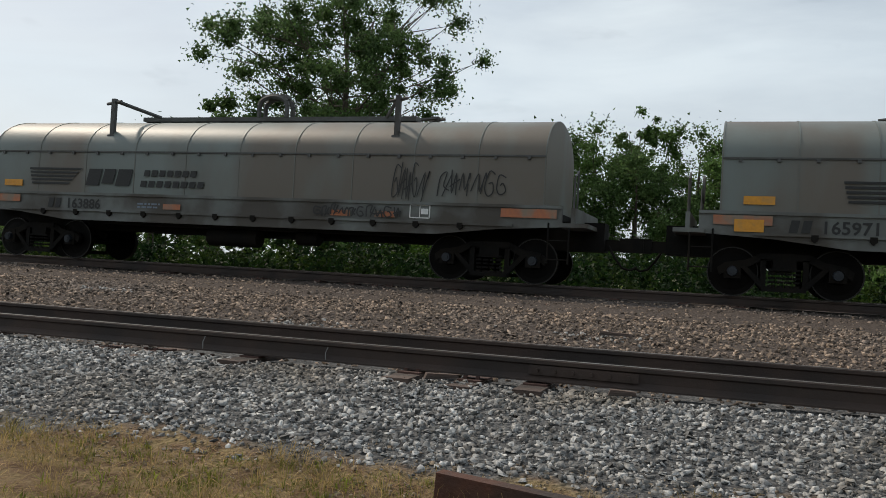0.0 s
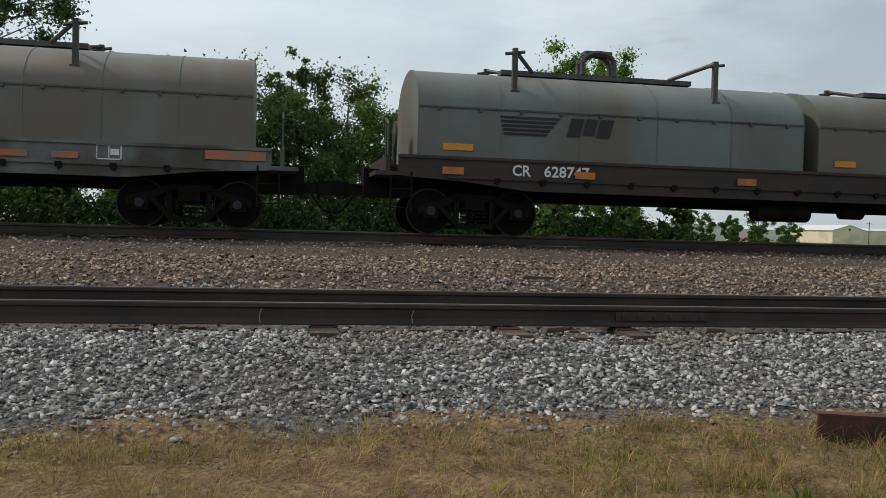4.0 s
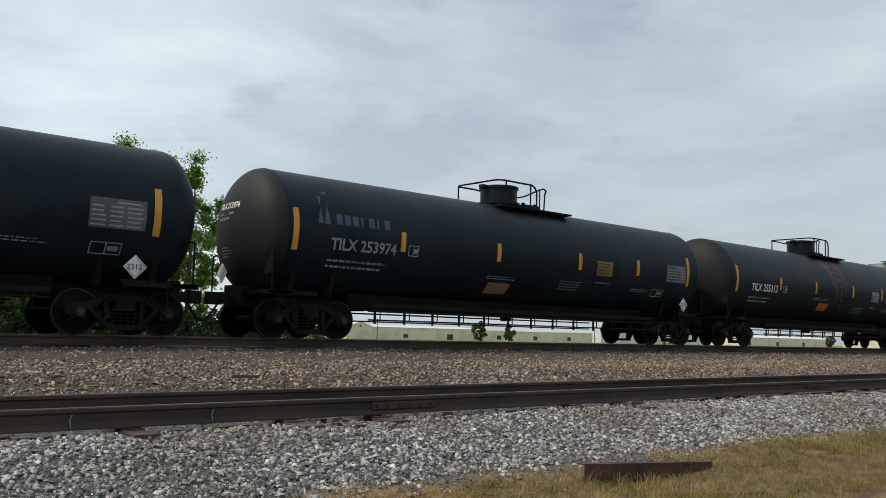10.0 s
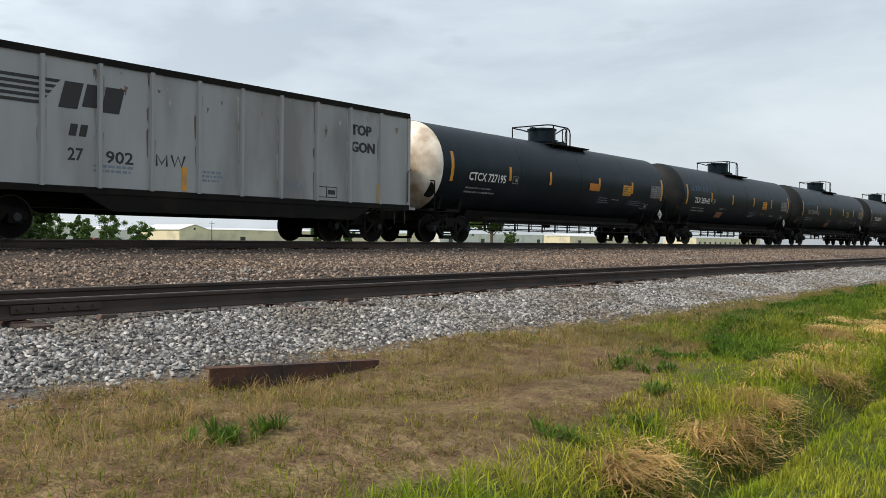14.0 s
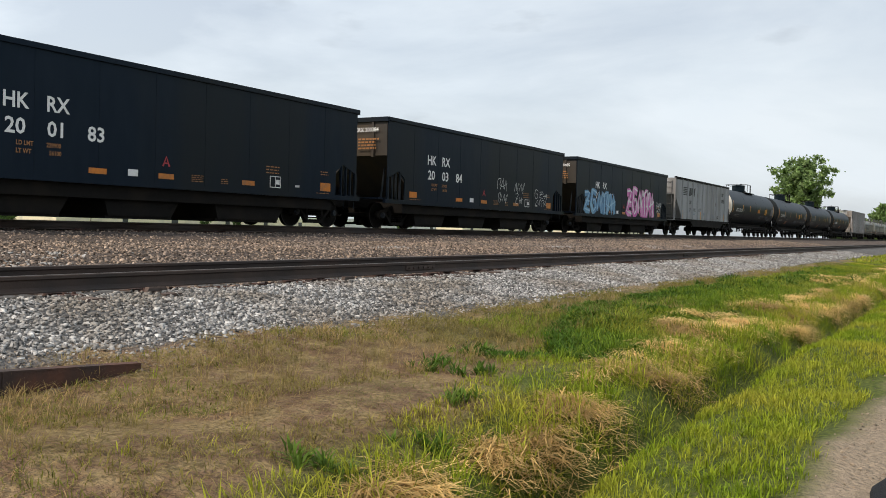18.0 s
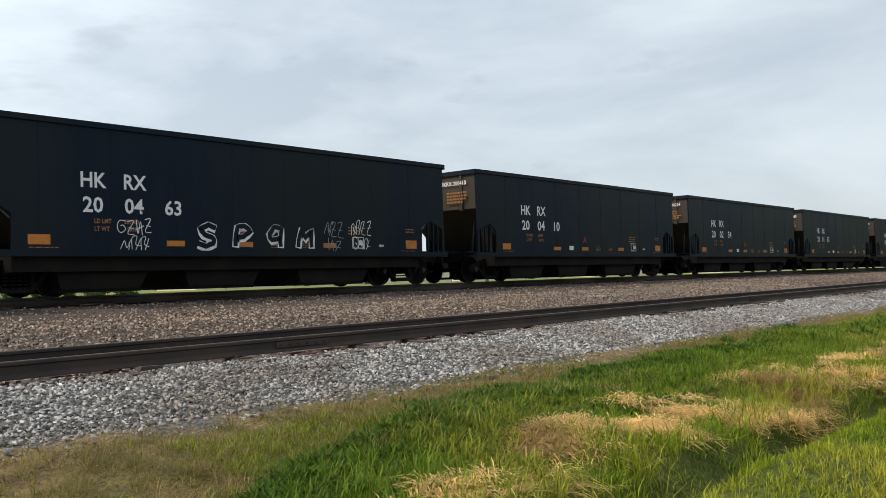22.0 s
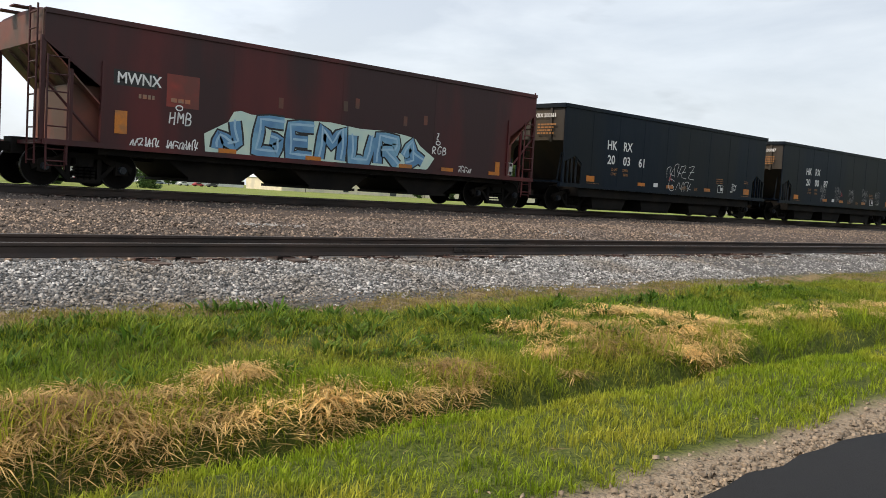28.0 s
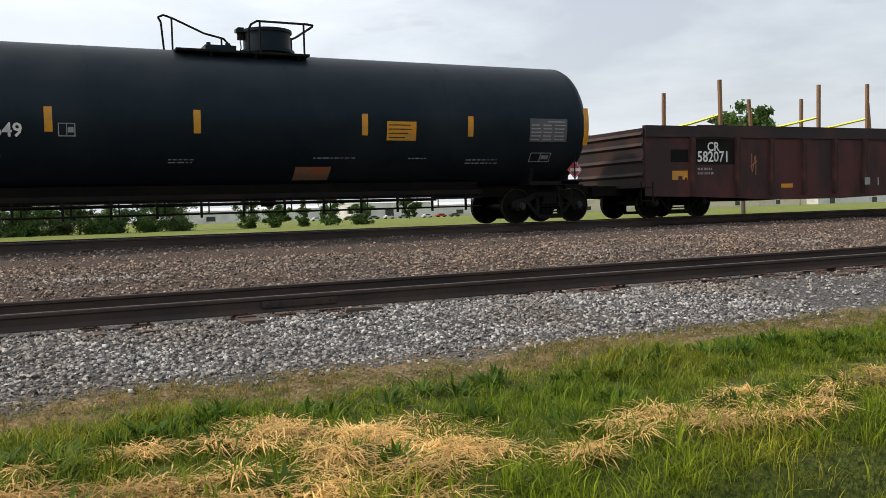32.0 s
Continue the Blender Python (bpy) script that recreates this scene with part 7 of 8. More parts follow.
def build_grass():
    rng = np.random.default_rng(21)

    def sow(name, xs, ys, h, w, m, label, lean=0.35, angle=None, lift=None):
        v, f = blades(xs, ys, h, w, rng, lean, angle, lift)
        tagged(new(name, raw_mesh(name, v, f, m)), label, "grass", kind="stuff")

    def centres(count, x0, x1, y0, y1, ok):
        x = x0 + (x1 - x0) * rng.random(count) ** 1.1
        y = rng.uniform(y0, y1, count)
        good = ok(x, y)
        return x[good], y[good]
    # bright lawn between the road shoulder and the ditch
    cx, cy = centres(22000, -4, 46, -8.5, -6.28, lambda x, y: (y > road_edge(x) + 0.46 + 0.12 * np.sin(x * 2.3) + 0.12 * rng.random(len(x))) & (rng.random(len(x)) < 0.6 + 0.4 * clump_field(x * 1.7, y * 1.5)))
    x, y, a = tufts(rng, cx, cy, 10, 0.03)
    sow("roadside_grass", x, y, rng.uniform(0.04, 0.12, len(x)), rng.uniform(0.0022, 0.0055, len(x)), GRASS_GREEN, "bright green grass between the road and the ditch", 0.5, a)

    # green bank beyond the ditch, thin and dry near the walk's start
    def green(x, y):
        edge = np.interp(x, [-6, 3, 6, 9, 13, 20, 46], [-5.3, -5.3, -4.7, -3.9, -3.3, -3.15, -3.15])
        return rng.random(len(x)) < np.where(y < edge, 0.9, 0.02) * (0.45 + 0.55 * clump_field(x, y))
    cx, cy = centres(31000, -6, 46, -5.95, -2.75, green)
    x, y, a = tufts(rng, cx, cy, 9, 0.04)
    sow("bank_grass", x, y, rng.uniform(0.03, 0.095, len(x)), rng.uniform(0.002, 0.0048, len(x)), GRASS_GREEN, "green grass on the bank beyond the ditch", 0.65, a)
    cx, cy = centres(14000, 8, 36, -6.0, -3.1, lambda x, y: clump_field(x * 0.9 + 3, y * 1.2) > 0.3)
    x, y, a = tufts(rng, cx, cy, 9, 0.04)
    sow("thick_bank_grass", x, y, rng.uniform(0.04, 0.11, len(x)), rng.uniform(0.0022, 0.005, len(x)), GRASS_BANK, "thick mid-green grass and clover on the bank", 0.65, a)
    # coarse darker tussocks
    cx, cy = centres(2600, 7, 36, -5.9, -3.2, lambda x, y: (clump_field(x * 1.6 + 1, y * 2.1) > 0.4) & (y < np.interp(x, [7, 13, 20], [-4.6, -3.5, -3.3])))
    x, y, a = tufts(rng, cx, cy, 16, 0.05)
    sow("tussocks", x, y, rng.uniform(0.09, 0.21, len(x)), rng.uniform(0.0025, 0.006, len(x)), GRASS_BANK, "coarse mid-green tussocks standing out of the bank", 0.7, a)
    # longer tufts leaning over the ditch from both sides
    cx, cy = centres(1500, -5, 46, -6.1, -5.5, lambda x, y: x > -99)
    x, y, a = tufts(rng, cx, cy, 12, 0.05)
    sow("ditch_grass", x, y, rng.uniform(0.12, 0.3, len(x)), rng.uniform(0.0025, 0.005, len(x)), GRASS_GREEN, "longer green grass leaning over the ditch", 0.7, a)
    # dry grass shelf beside the ballast
    x, y = rng.uniform(-10, 40, 80000), rng.uniform(-7.0, -2.35, 80000)
    dens = np.where(x < 7, np.where(y > -4.9, 0.95, 0.4), np.where(y > -3.3, 0.8, 0.2))
    ok = (y > road_edge(x) + 0.42) & (rng.random(len(x)) < dens * (0.35 + 0.65 * clump_field(x * 1.3 + 5, y * 1.2)))
    x, y = x[ok], y[ok]
    sow("dry_grass", x, y, rng.uniform(0.02, 0.065, len(x)), rng.uniform(0.0015, 0.0035, len(x)), GRASS_DRY, "short dry tan grass beside the ballast", 0.8)
    cx, cy = centres(560, -10, 14, -4.3, -2.55, lambda x, y: x > -99)
    x, y, a = tufts(rng, cx, cy, 40, 0.07)
    sow("dry_tufts", x, y, rng.uniform(0.07, 0.2, len(x)), rng.uniform(0.0012, 0.0025, len(x)), GRASS_DRY, "tan tufts of dead grass at the ballast's foot", 0.85, a)
    # flattened brown thatch and olive shoots over the dry shelf
    x, y = rng.uniform(-8, 13, 60000), rng.uniform(-5.9, -2.5, 60000)
    ok = (rng.random(len(x)) < 0.25 + 0.75 * clump_field(x * 1.9 + 2, y * 2.3)) & (y > -5.6 + 0.1 * np.clip(x, 0, 12))
    x, y = x[ok], y[ok]
    sow("brown_thatch", x, y, rng.uniform(0.05, 0.2, len(x)), rng.uniform(0.0013, 0.0035, len(x)), THATCH, "flattened brown thatch on the dry shelf", 0.3, None, rng.uniform(0.005, 0.035, len(x)))
    cx = np.concatenate([rng.uniform(-8, 22, 14000), rng.uniform(12, 40, 5200)])
    cy = np.concatenate([rng.uniform(-5.6, -2.6, 14000), rng.uniform(-3.35, -2.4, 5200)])
    ok = clump_field(cx * 1.2 + 9, cy * 1.6) > np.where(cy > -3.35, 0.3, 0.45)
    x, y, a = tufts(rng, cx[ok], cy[ok], 7, 0.03)
    sow("olive_shoots", x, y, rng.uniform(0.03, 0.09, len(x)), rng.uniform(0.0018, 0.004, len(x)), GRASS_OLIVE, "short olive-green shoots in the dry grass", 0.8, a)
    # mats of cut straw lying on the bank and over the ditch's edge
    spots = [(3.0, -5.85, 0.4, 0.12), (4.5, -5.85, 0.4, 0.14), (5.4, -5.8, 0.4, 0.15), (7.0, -5.65, 0.6, 0.16), (8.4, -5.5, 0.5, 0.2), (9.9, -5.2, 0.8, 0.2), (11.4, -5.35, 0.7, 0.2), (13.5, -5.8, 0.6, 0.2), (14.1, -5.55, 0.5, 0.22),
             (15.3, -5.5, 0.6, 0.25), (16.3, -5.75, 0.7, 0.24), (17.3, -5.85, 0.7, 0.2), (18.5, -5.8, 0.6, 0.15), (10.8, -5.0, 0.7, 0.2), (12.3, -5.25, 0.8, 0.22), (12.8, -5.7, 0.5, 0.2), (14.8, -5.05, 0.7, 0.2), (18.1, -5.25, 0.8, 0.22), (19.3, -5.4, 0.7, 0.2), (20.0, -5.85, 0.8, 0.18), (20.4, -5.3, 0.2, 0.1), (21.4, -5.85, 0.5, 0.18), (22.5, -5.6, 0.35, 0.12), (24.2, -5.5, 0.5, 0.3),
             (24.8, -4.7, 0.45, 0.25), (25.6, -5.2, 0.5, 0.3), (26.4, -4.3, 0.7, 0.25), (26.8, -5.3, 0.5, 0.32), (27.3, -4.8, 0.5, 0.3), (26.0, -5.8, 0.8, 0.15), (29.5, -5.2, 0.9, 0.25), (32.0, -5.2, 1.2, 0.3), (35.5, -5.2, 1.5, 0.3), (39.5, -5.2, 1.6, 0.3)]
    xs, ys, lifts = [], [], []
    for cx, cy, sx, sy in spots:
        for _ in range(int(6 + 19 * sx * (0.3 + sy))):
            mx, my, r = cx + rng.normal(0, sx * 0.75), cy + rng.normal(0, sy * 0.9), rng.uniform(0.06, 0.22)
            n = int(3000 * r * r) + 90
            dx, dy = rng.normal(0, r * 0.75, n), rng.normal(0, r * 0.42, n)
            xs.append(mx + dx)
            ys.append(my + dy)
            lifts.append(0.05 + rng.uniform(0.02, 0.07) * np.exp(-(dx / r) ** 2 - (dy / r / 0.6) ** 2) * rng.uniform(0.3, 1, n))
    x, y, heap = np.concatenate(xs), np.concatenate(ys), np.concatenate(lifts)
    ok = y > -6.15
    x, y, heap = x[ok], y[ok], heap[ok]
    sow("straw_mats", x, y, rng.uniform(0.08, 0.32, len(x)), rng.uniform(0.0025, 0.006, len(x)), STRAW, "matted pale straw of last year's cut grass", 0.3, None, heap)
    ok = (y < -5.55) & (rng.random(len(x)) < 0.16)
    x, y = x[ok], y[ok]
    sow("hanging_straw", x, y - 0.1, rng.uniform(0.08, 0.22, len(x)), rng.uniform(0.0015, 0.003, len(x)), STRAW, "dead straw hanging down into the ditch", 1.0, rng.normal(-1.57, 0.6, len(x)), rng.uniform(0.02, 0.1, len(x)))
    # broad-leaved weeds
    spots = [(1.38, -4.12), (1.05, -4.1), (5.7, -4.3), (7.0, -4.1), (5.7, -4.66), (18.6, -3.5), (12.5, -3.5), (19.0, -2.9), (25.2, -4.5), (10.3, -3.66), (23.3, -3.25), (26.1, -4.0), (27.8, -4.1), (28.8, -3.8), (29.9, -3.9), (26.7, -3.8), (10.6, -3.2), (3.75, -5.45), (31, -3.6), (24.6, -3.7), (22.1, -3.4), (14, -3.2), (16, -3.4), (8.3, -4.3), (9.2, -3.9), (11.3, -3.8), (12.0, -4.0), (30.6, -4.1), (33, -3.7), (2.9, -5.3), (4.6, -5.2)]
    cx = np.concatenate([sx + rng.normal(0, 0.11, 8) for sx, _ in spots] + [rng.uniform(6.5, 16, 3000), rng.uniform(16, 34, 2200)])
    cy = np.concatenate([sy + rng.normal(0, 0.07, 8) for _, sy in spots] + [rng.uniform(-4.9, -3.5, 3000), rng.uniform(-5.0, -3.2, 2200)])
    ok = (np.arange(len(cx)) < 8 * len(spots)) | (clump_field(cx * 0.8, cy * 1.4) > 0.55)
    x, y, a = tufts(rng, cx[ok], cy[ok], 13, 0.02)
    sow("leafy_weeds", x, y, np.where(np.arange(len(x)) < 104 * len(spots), rng.uniform(0.06, 0.15, len(x)), rng.uniform(0.035, 0.1, len(x))), rng.uniform(0.005, 0.012, len(x)), GRASS_DEEP, "dark green broad-leaved weeds in clumps", 0.8, a)
    # a dark band of clover between the dry shelf and the lush bank
    cx = rng.uniform(7.2, 22, 5600)
    top = np.interp(cx, [7.2, 9.4, 12.3, 15, 22], [-4.75, -3.7, -3.15, -3.1, -3.2])
    cy = top - np.abs(rng.normal(0, 0.42, len(cx))) - 0.1 * np.sin(cx * 2.1)
    ok = rng.random(len(cx)) < np.interp(cx, [7, 13, 16, 22], [1, 1, 0.55, 0.3]) * (0.4 + 0.6 * clump_field(cx * 2.2, cy * 2.6))
    x, y, a = tufts(rng, cx[ok], cy[ok], 9, 0.035)
    sow("clover", x, y, rng.uniform(0.06, 0.13, len(x)), rng.uniform(0.007, 0.014, len(x)), GRASS_DEEP, "dense dark green clover along the edge of the bank", 0.85, a)
    # dock-like rosettes in a ragged line along the bank
    row = np.interp(np.linspace(0, 1, 46), [0, 0.25, 0.55, 1], [21.5, 24.0, 26.5, 33.0])
    cx = np.concatenate([row + rng.normal(0, 0.12, 46), rng.uniform(19, 32, 34)])
    cy = np.concatenate([np.interp(row, [21.5, 22.4, 23.4, 24.6, 25.7, 26.5, 33], [-3.0, -3.0, -3.5, -3.95, -3.85, -3.5, -3.6]) + rng.normal(0, 0.1, 46), rng.uniform(-5.3, -3.9, 34)])
    x, y, a = tufts(rng, cx, cy, 26, 0.09)
    sow("dock_weeds", x, y, rng.uniform(0.1, 0.21, len(x)), rng.uniform(0.011, 0.022, len(x)), GRASS_DEEP, "dark green dock weeds in rosettes on the bank", 0.95, a)
    # farther verge and the weeds beyond the line, coarser
    x, y = rng.uniform(46, 150, 14000), rng.uniform(-8.0, -2.6, 14000)
    sow("far_verge_grass", x, y, rng.uniform(0.1, 0.22, len(x)), rng.uniform(0.012, 0.03, len(x)), GRASS_GREEN, "green verge running on along the road")
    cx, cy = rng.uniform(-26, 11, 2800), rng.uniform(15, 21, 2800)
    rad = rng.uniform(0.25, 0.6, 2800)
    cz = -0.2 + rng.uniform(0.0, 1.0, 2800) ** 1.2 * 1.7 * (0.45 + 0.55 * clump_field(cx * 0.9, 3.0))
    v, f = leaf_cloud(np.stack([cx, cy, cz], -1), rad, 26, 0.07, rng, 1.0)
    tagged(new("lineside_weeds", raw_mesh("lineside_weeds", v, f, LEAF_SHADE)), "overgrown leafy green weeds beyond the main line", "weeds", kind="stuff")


def leaf_cloud(centres, radii, per, size, rng, squash=0.8):
    """Small pointed leaves spread through clumps."""
    n = len(centres) * per
    c, r = np.repeat(np.asarray(centres, float), per, 0), np.repeat(np.asarray(radii, float), per)
    d = rng.normal(0, 1, (n, 3))
    d /= np.linalg.norm(d, axis=1, keepdims=True)
    p = c + d * (r * np.abs(rng.normal(0.35, 0.42, n)))[:, None] * [1, 1, squash]
    a, b = rng.normal(0, 1, (n, 3)), rng.normal(0, 1, (n, 3))
    a /= np.linalg.norm(a, axis=1, keepdims=True)
    b -= a * (a * b).sum(1, keepdims=True)
    b /= np.linalg.norm(b, axis=1, keepdims=True)
    s = (size * rng.uniform(0.6, 1.35, n))[:, None]
    v = np.stack([p - a * s, p + a * s * 0.6 - b * s * 0.75, p + a * s * 0.8 + b * s * 0.7], 1).reshape(-1, 3)
    return v, np.arange(3 * n).reshape(-1, 3)


def tree(x, y, z, height, spread, material, seed, per=70, clumps=60, leaf=0.12, trunk=0.22, low=0.3, name="tree", label="leafy green tree", airy=1.0):
    rng = np.random.default_rng(seed)
    z = float(land(x, y)) - 0.05 if y > 50 else z
    ob = empty(name, pose(x, y, z), label, "tree", "trees")
    g = Geo()
    top = Vector((rng.normal(0, 0.2), rng.normal(0, 0.2), height * 0.8))
    pts = [Vector((0, 0, -0.3)), Vector((0.05, 0.02, height * 0.2)), top * 0.5, top * 0.8, top]
    for k in range(4):
        g.cyl(pts[k], pts[k + 1], trunk * (1 - 0.22 * k), 8, trunk * (1 - 0.22 * (k + 1)))
    centres, radii = [], []
    limbs = max(6, clumps // 5)
    for k in range(limbs):
        f = low + (0.95 - low) * k / limbs
        start = top * f
        a = k * 2.4 + rng.uniform(-0.5, 0.5)
        reach = spread * (0.45 + 0.55 * math.sin(math.pi * min(1, (f - low * 0.6) / (1.05 - low * 0.6)))) * rng.uniform(0.65, 1.05)
        tip = start + Vector((math.cos(a) * reach, math.sin(a) * reach, height * rng.uniform(0.08, 0.22)))
        mid = start.lerp(tip, 0.5) + Vector((0, 0, -0.03 * height))
        g.cyl(start, mid, trunk * 0.4 * (1.1 - f), 6, trunk * 0.25 * (1.1 - f)).cyl(mid, tip, trunk * 0.25 * (1.1 - f), 5, 0.012)
        for j in range(5):
            q = start.lerp(tip, rng.uniform(0.35, 1.1)) + Vector(rng.normal(0, spread * 0.13, 3).tolist())
            g.cyl(start.lerp(tip, 0.55), q, trunk * 0.1, 4, 0.008)
            centres.append(q)
            radii.append(spread * rng.uniform(0.12, 0.24) * airy)
    if name == "bush":
        for k in range(clumps // 3):
            centres.append(Vector((rng.normal(0, spread * 0.4), rng.normal(0, spread * 0.4), height * rng.uniform(0.04, 0.25))))
            radii.append(spread * rng.uniform(0.14, 0.24) * airy)
    centres.append(top + Vector((0, 0, height * 0.1)))
    radii.append(spread * 0.25 * airy)
    part("trunk", g, BARK, ob)
    v, f = leaf_cloud(centres, radii, per, leaf, rng)
    crown = new("crown", raw_mesh("crown", v, f, material))
    crown.parent = ob
    return ob


def build_trees():
    tree(-14.0, 30.0, -0.35, 15.5, 5.9, LEAF_DARK, 101, 391, 190, 0.084, 0.32, 0.3, label="tall airy cottonwood beyond the main line", airy=0.85)
    tree(-0.7, 29.0, -0.35, 8.9, 1.35, LEAF_MID, 102, 153, 60, 0.063, 0.1, 0.5, label="spindly young tree with a sparse top", airy=0.9)
    tree(1.6, 30, -0.35, 7.9, 2.5, LEAF_MID, 103, 323, 90, 0.064, 0.16, 0.1, label="dense bushy green lineside tree", airy=1.6)
    tree(-2.4, 29.0, -0.35, 8.0, 2.5, LEAF_MID, 104, 323, 90, 0.064, 0.14, 0.08, label="dense bushy green lineside tree", airy=1.6)
    tree(-0.4, 28.0, -0.35, 6.6, 2.3, LEAF_DARK, 111, 306, 80, 0.064, 0.12, 0.06, label="dense dark lineside bush", airy=1.6)
    tree(-5.0, 29.5, -0.35, 6.4, 2.2, LEAF_MID, 112, 272, 70, 0.064, 0.12, 0.06, label="dense green lineside bush", airy=1.6)
    tree(4.6, 30.5, -0.35, 6.2, 2.2, LEAF_DARK, 113, 272, 70, 0.064, 0.12, 0.06, label="dense dark lineside bush", airy=1.6)
    tree(-7.2, 30, -0.35, 7.6, 2.0, LEAF_LIGHT, 110, 289, 70, 0.064, 0.12, 0.1, label="small bushy green lineside tree", airy=1.6)
    tree(-9.8, 28.5, -0.35, 6.2, 2.3, LEAF_LIGHT, 119, 255, 80, 0.070, 0.12, 0.06, label="dense dark lineside bush", airy=1.6)
    tree(-12.3, 28, -0.35, 5.6, 2.1, LEAF_MID, 120, 255, 70, 0.070, 0.12, 0.06, label="dense green lineside bush", airy=1.6)
    tree(12.5, 34.8, -0.35, 11.2, 3.2, LEAF_LIGHT, 105, 323, 80, 0.084, 0.18, 0.15, label="light green poplar-like tree beyond the field")
    tree(16.1, 35.0, -0.35, 11.0, 2.1, LEAF_LIGHT, 106, 391, 80, 0.077, 0.15, 0.08, label="slender green tree beyond the line", airy=1.35)
    # an open row of trees across the field, with scrub at its foot
    for k, (xx, yy, h, w) in enumerate(((12.5, 100, 16.0, 3.0), (15.5, 101, 17.2, 3.2), (19.3, 100, 16.4, 2.8), (23.6, 102, 14.8, 1.9), (26.0, 100, 15.6, 2.0), (29.2, 101, 15.2, 1.9), (32.3, 100, 15.6, 2.1), (35.8, 102, 15.0, 2.1), (39.4, 100, 14.4, 2.0), (43.0, 101, 12.6, 1.9), (9.0, 101, 13.5, 2.6))):
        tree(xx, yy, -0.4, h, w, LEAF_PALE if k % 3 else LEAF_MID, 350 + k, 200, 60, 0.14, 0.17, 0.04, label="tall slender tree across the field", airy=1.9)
    for k in range(12):
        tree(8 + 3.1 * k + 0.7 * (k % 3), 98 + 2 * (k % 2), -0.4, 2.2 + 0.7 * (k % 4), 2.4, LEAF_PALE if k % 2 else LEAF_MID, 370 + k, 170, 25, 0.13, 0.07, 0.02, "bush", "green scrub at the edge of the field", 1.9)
    for k, (xx, h, w) in enumerate(((52, 4.9, 1.7), (55.5, 4.3, 1.5), (59, 3.6, 1.0), (63, 5.2, 1.9), (67, 3.4, 1.6))):
        tree(xx, 100 + k % 2, -0.4, h, w, LEAF_MID, 400 + k, 130, 40, 0.12, 0.08, 0.04, "bush", "small leafy bush at the edge of the field", 1.5)
    tree(97, 62, -0.4, 13.0, 4.2, LEAF_MID, 118, 80, 100, 0.3, 0.25, 0.15, label="round leafy tree out in the field", airy=1.15)
    tree(7.0, 36, -0.35, 8.0, 2.6, LEAF_MID, 107, 391, 75, 0.077, 0.14, 0.08, label="bushy green tree beyond the line", airy=1.25)
    tree(-22, 31, -0.35, 9, 3.4, LEAF_DARK, 108, 187, 60, 0.126, 0.2, 0.15, label="dark leafy tree beyond the line")
    tree(-27, 33, -0.35, 9, 3.6, LEAF_DARK, 109, 153, 50, 0.140, 0.2, 0.15, label="dark leafy tree beyond the line")
    rng = random.Random(5)
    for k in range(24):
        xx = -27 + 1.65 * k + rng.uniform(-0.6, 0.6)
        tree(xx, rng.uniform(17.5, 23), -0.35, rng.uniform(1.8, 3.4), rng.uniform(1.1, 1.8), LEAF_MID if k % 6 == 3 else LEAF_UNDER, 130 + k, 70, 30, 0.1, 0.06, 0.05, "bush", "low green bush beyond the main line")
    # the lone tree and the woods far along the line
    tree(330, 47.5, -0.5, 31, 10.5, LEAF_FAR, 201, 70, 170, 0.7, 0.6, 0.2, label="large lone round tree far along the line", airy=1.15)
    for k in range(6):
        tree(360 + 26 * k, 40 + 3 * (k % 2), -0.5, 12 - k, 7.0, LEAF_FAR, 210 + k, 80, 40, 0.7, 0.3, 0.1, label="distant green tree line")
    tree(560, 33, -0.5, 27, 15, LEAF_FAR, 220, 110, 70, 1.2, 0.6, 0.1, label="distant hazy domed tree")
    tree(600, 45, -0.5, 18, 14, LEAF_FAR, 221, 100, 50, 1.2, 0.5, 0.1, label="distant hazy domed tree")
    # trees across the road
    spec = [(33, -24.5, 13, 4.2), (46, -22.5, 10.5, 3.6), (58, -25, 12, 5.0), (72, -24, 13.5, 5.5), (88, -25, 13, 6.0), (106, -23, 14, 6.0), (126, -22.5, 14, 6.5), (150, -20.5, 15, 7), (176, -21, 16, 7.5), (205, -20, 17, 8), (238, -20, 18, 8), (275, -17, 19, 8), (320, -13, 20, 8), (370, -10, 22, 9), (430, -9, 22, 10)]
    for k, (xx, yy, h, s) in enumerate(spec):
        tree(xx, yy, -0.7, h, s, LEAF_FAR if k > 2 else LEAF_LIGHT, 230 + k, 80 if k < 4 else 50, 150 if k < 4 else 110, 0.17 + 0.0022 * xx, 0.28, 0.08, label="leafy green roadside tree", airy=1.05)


# ---- buildings and street furniture ----
def shed(x, y, w, d, h, wall, label, gable=True, openings=(), rise=1.6):
    ob = empty("building", pose(x, y, float(land(x, y)) - 0.1), label, "building", "far buildings")
    part("wall", Geo().box(0, w, 0, d, 0, h), wall, ob)
    if gable:
        part("roof", Geo().prism([(-0.3, h - 0.02), (d + 0.3, h - 0.02), (d / 2, h + rise)], "x", -0.3, w + 0.3), GREY_ROOF, ob)
    else:
        part("roof", Geo().box(-0.15, w + 0.15, -0.15, d + 0.15, h, h + 0.35), GREY_ROOF, ob)
    for a, b, z0, z1 in openings:
        win = part("window", Geo().box(a, b, -0.06, 0.02, z0, z1), GLASS, ob)
        part("lintel", Geo().box(a - 0.1, b + 0.1, -0.08, -0.02, z1, z1 + 0.12), CONCRETE, win)
        part("sill", Geo().box(a - 0.1, b + 0.1, -0.1, -0.02, z0 - 0.12, z0), CONCRETE, win)
    return ob


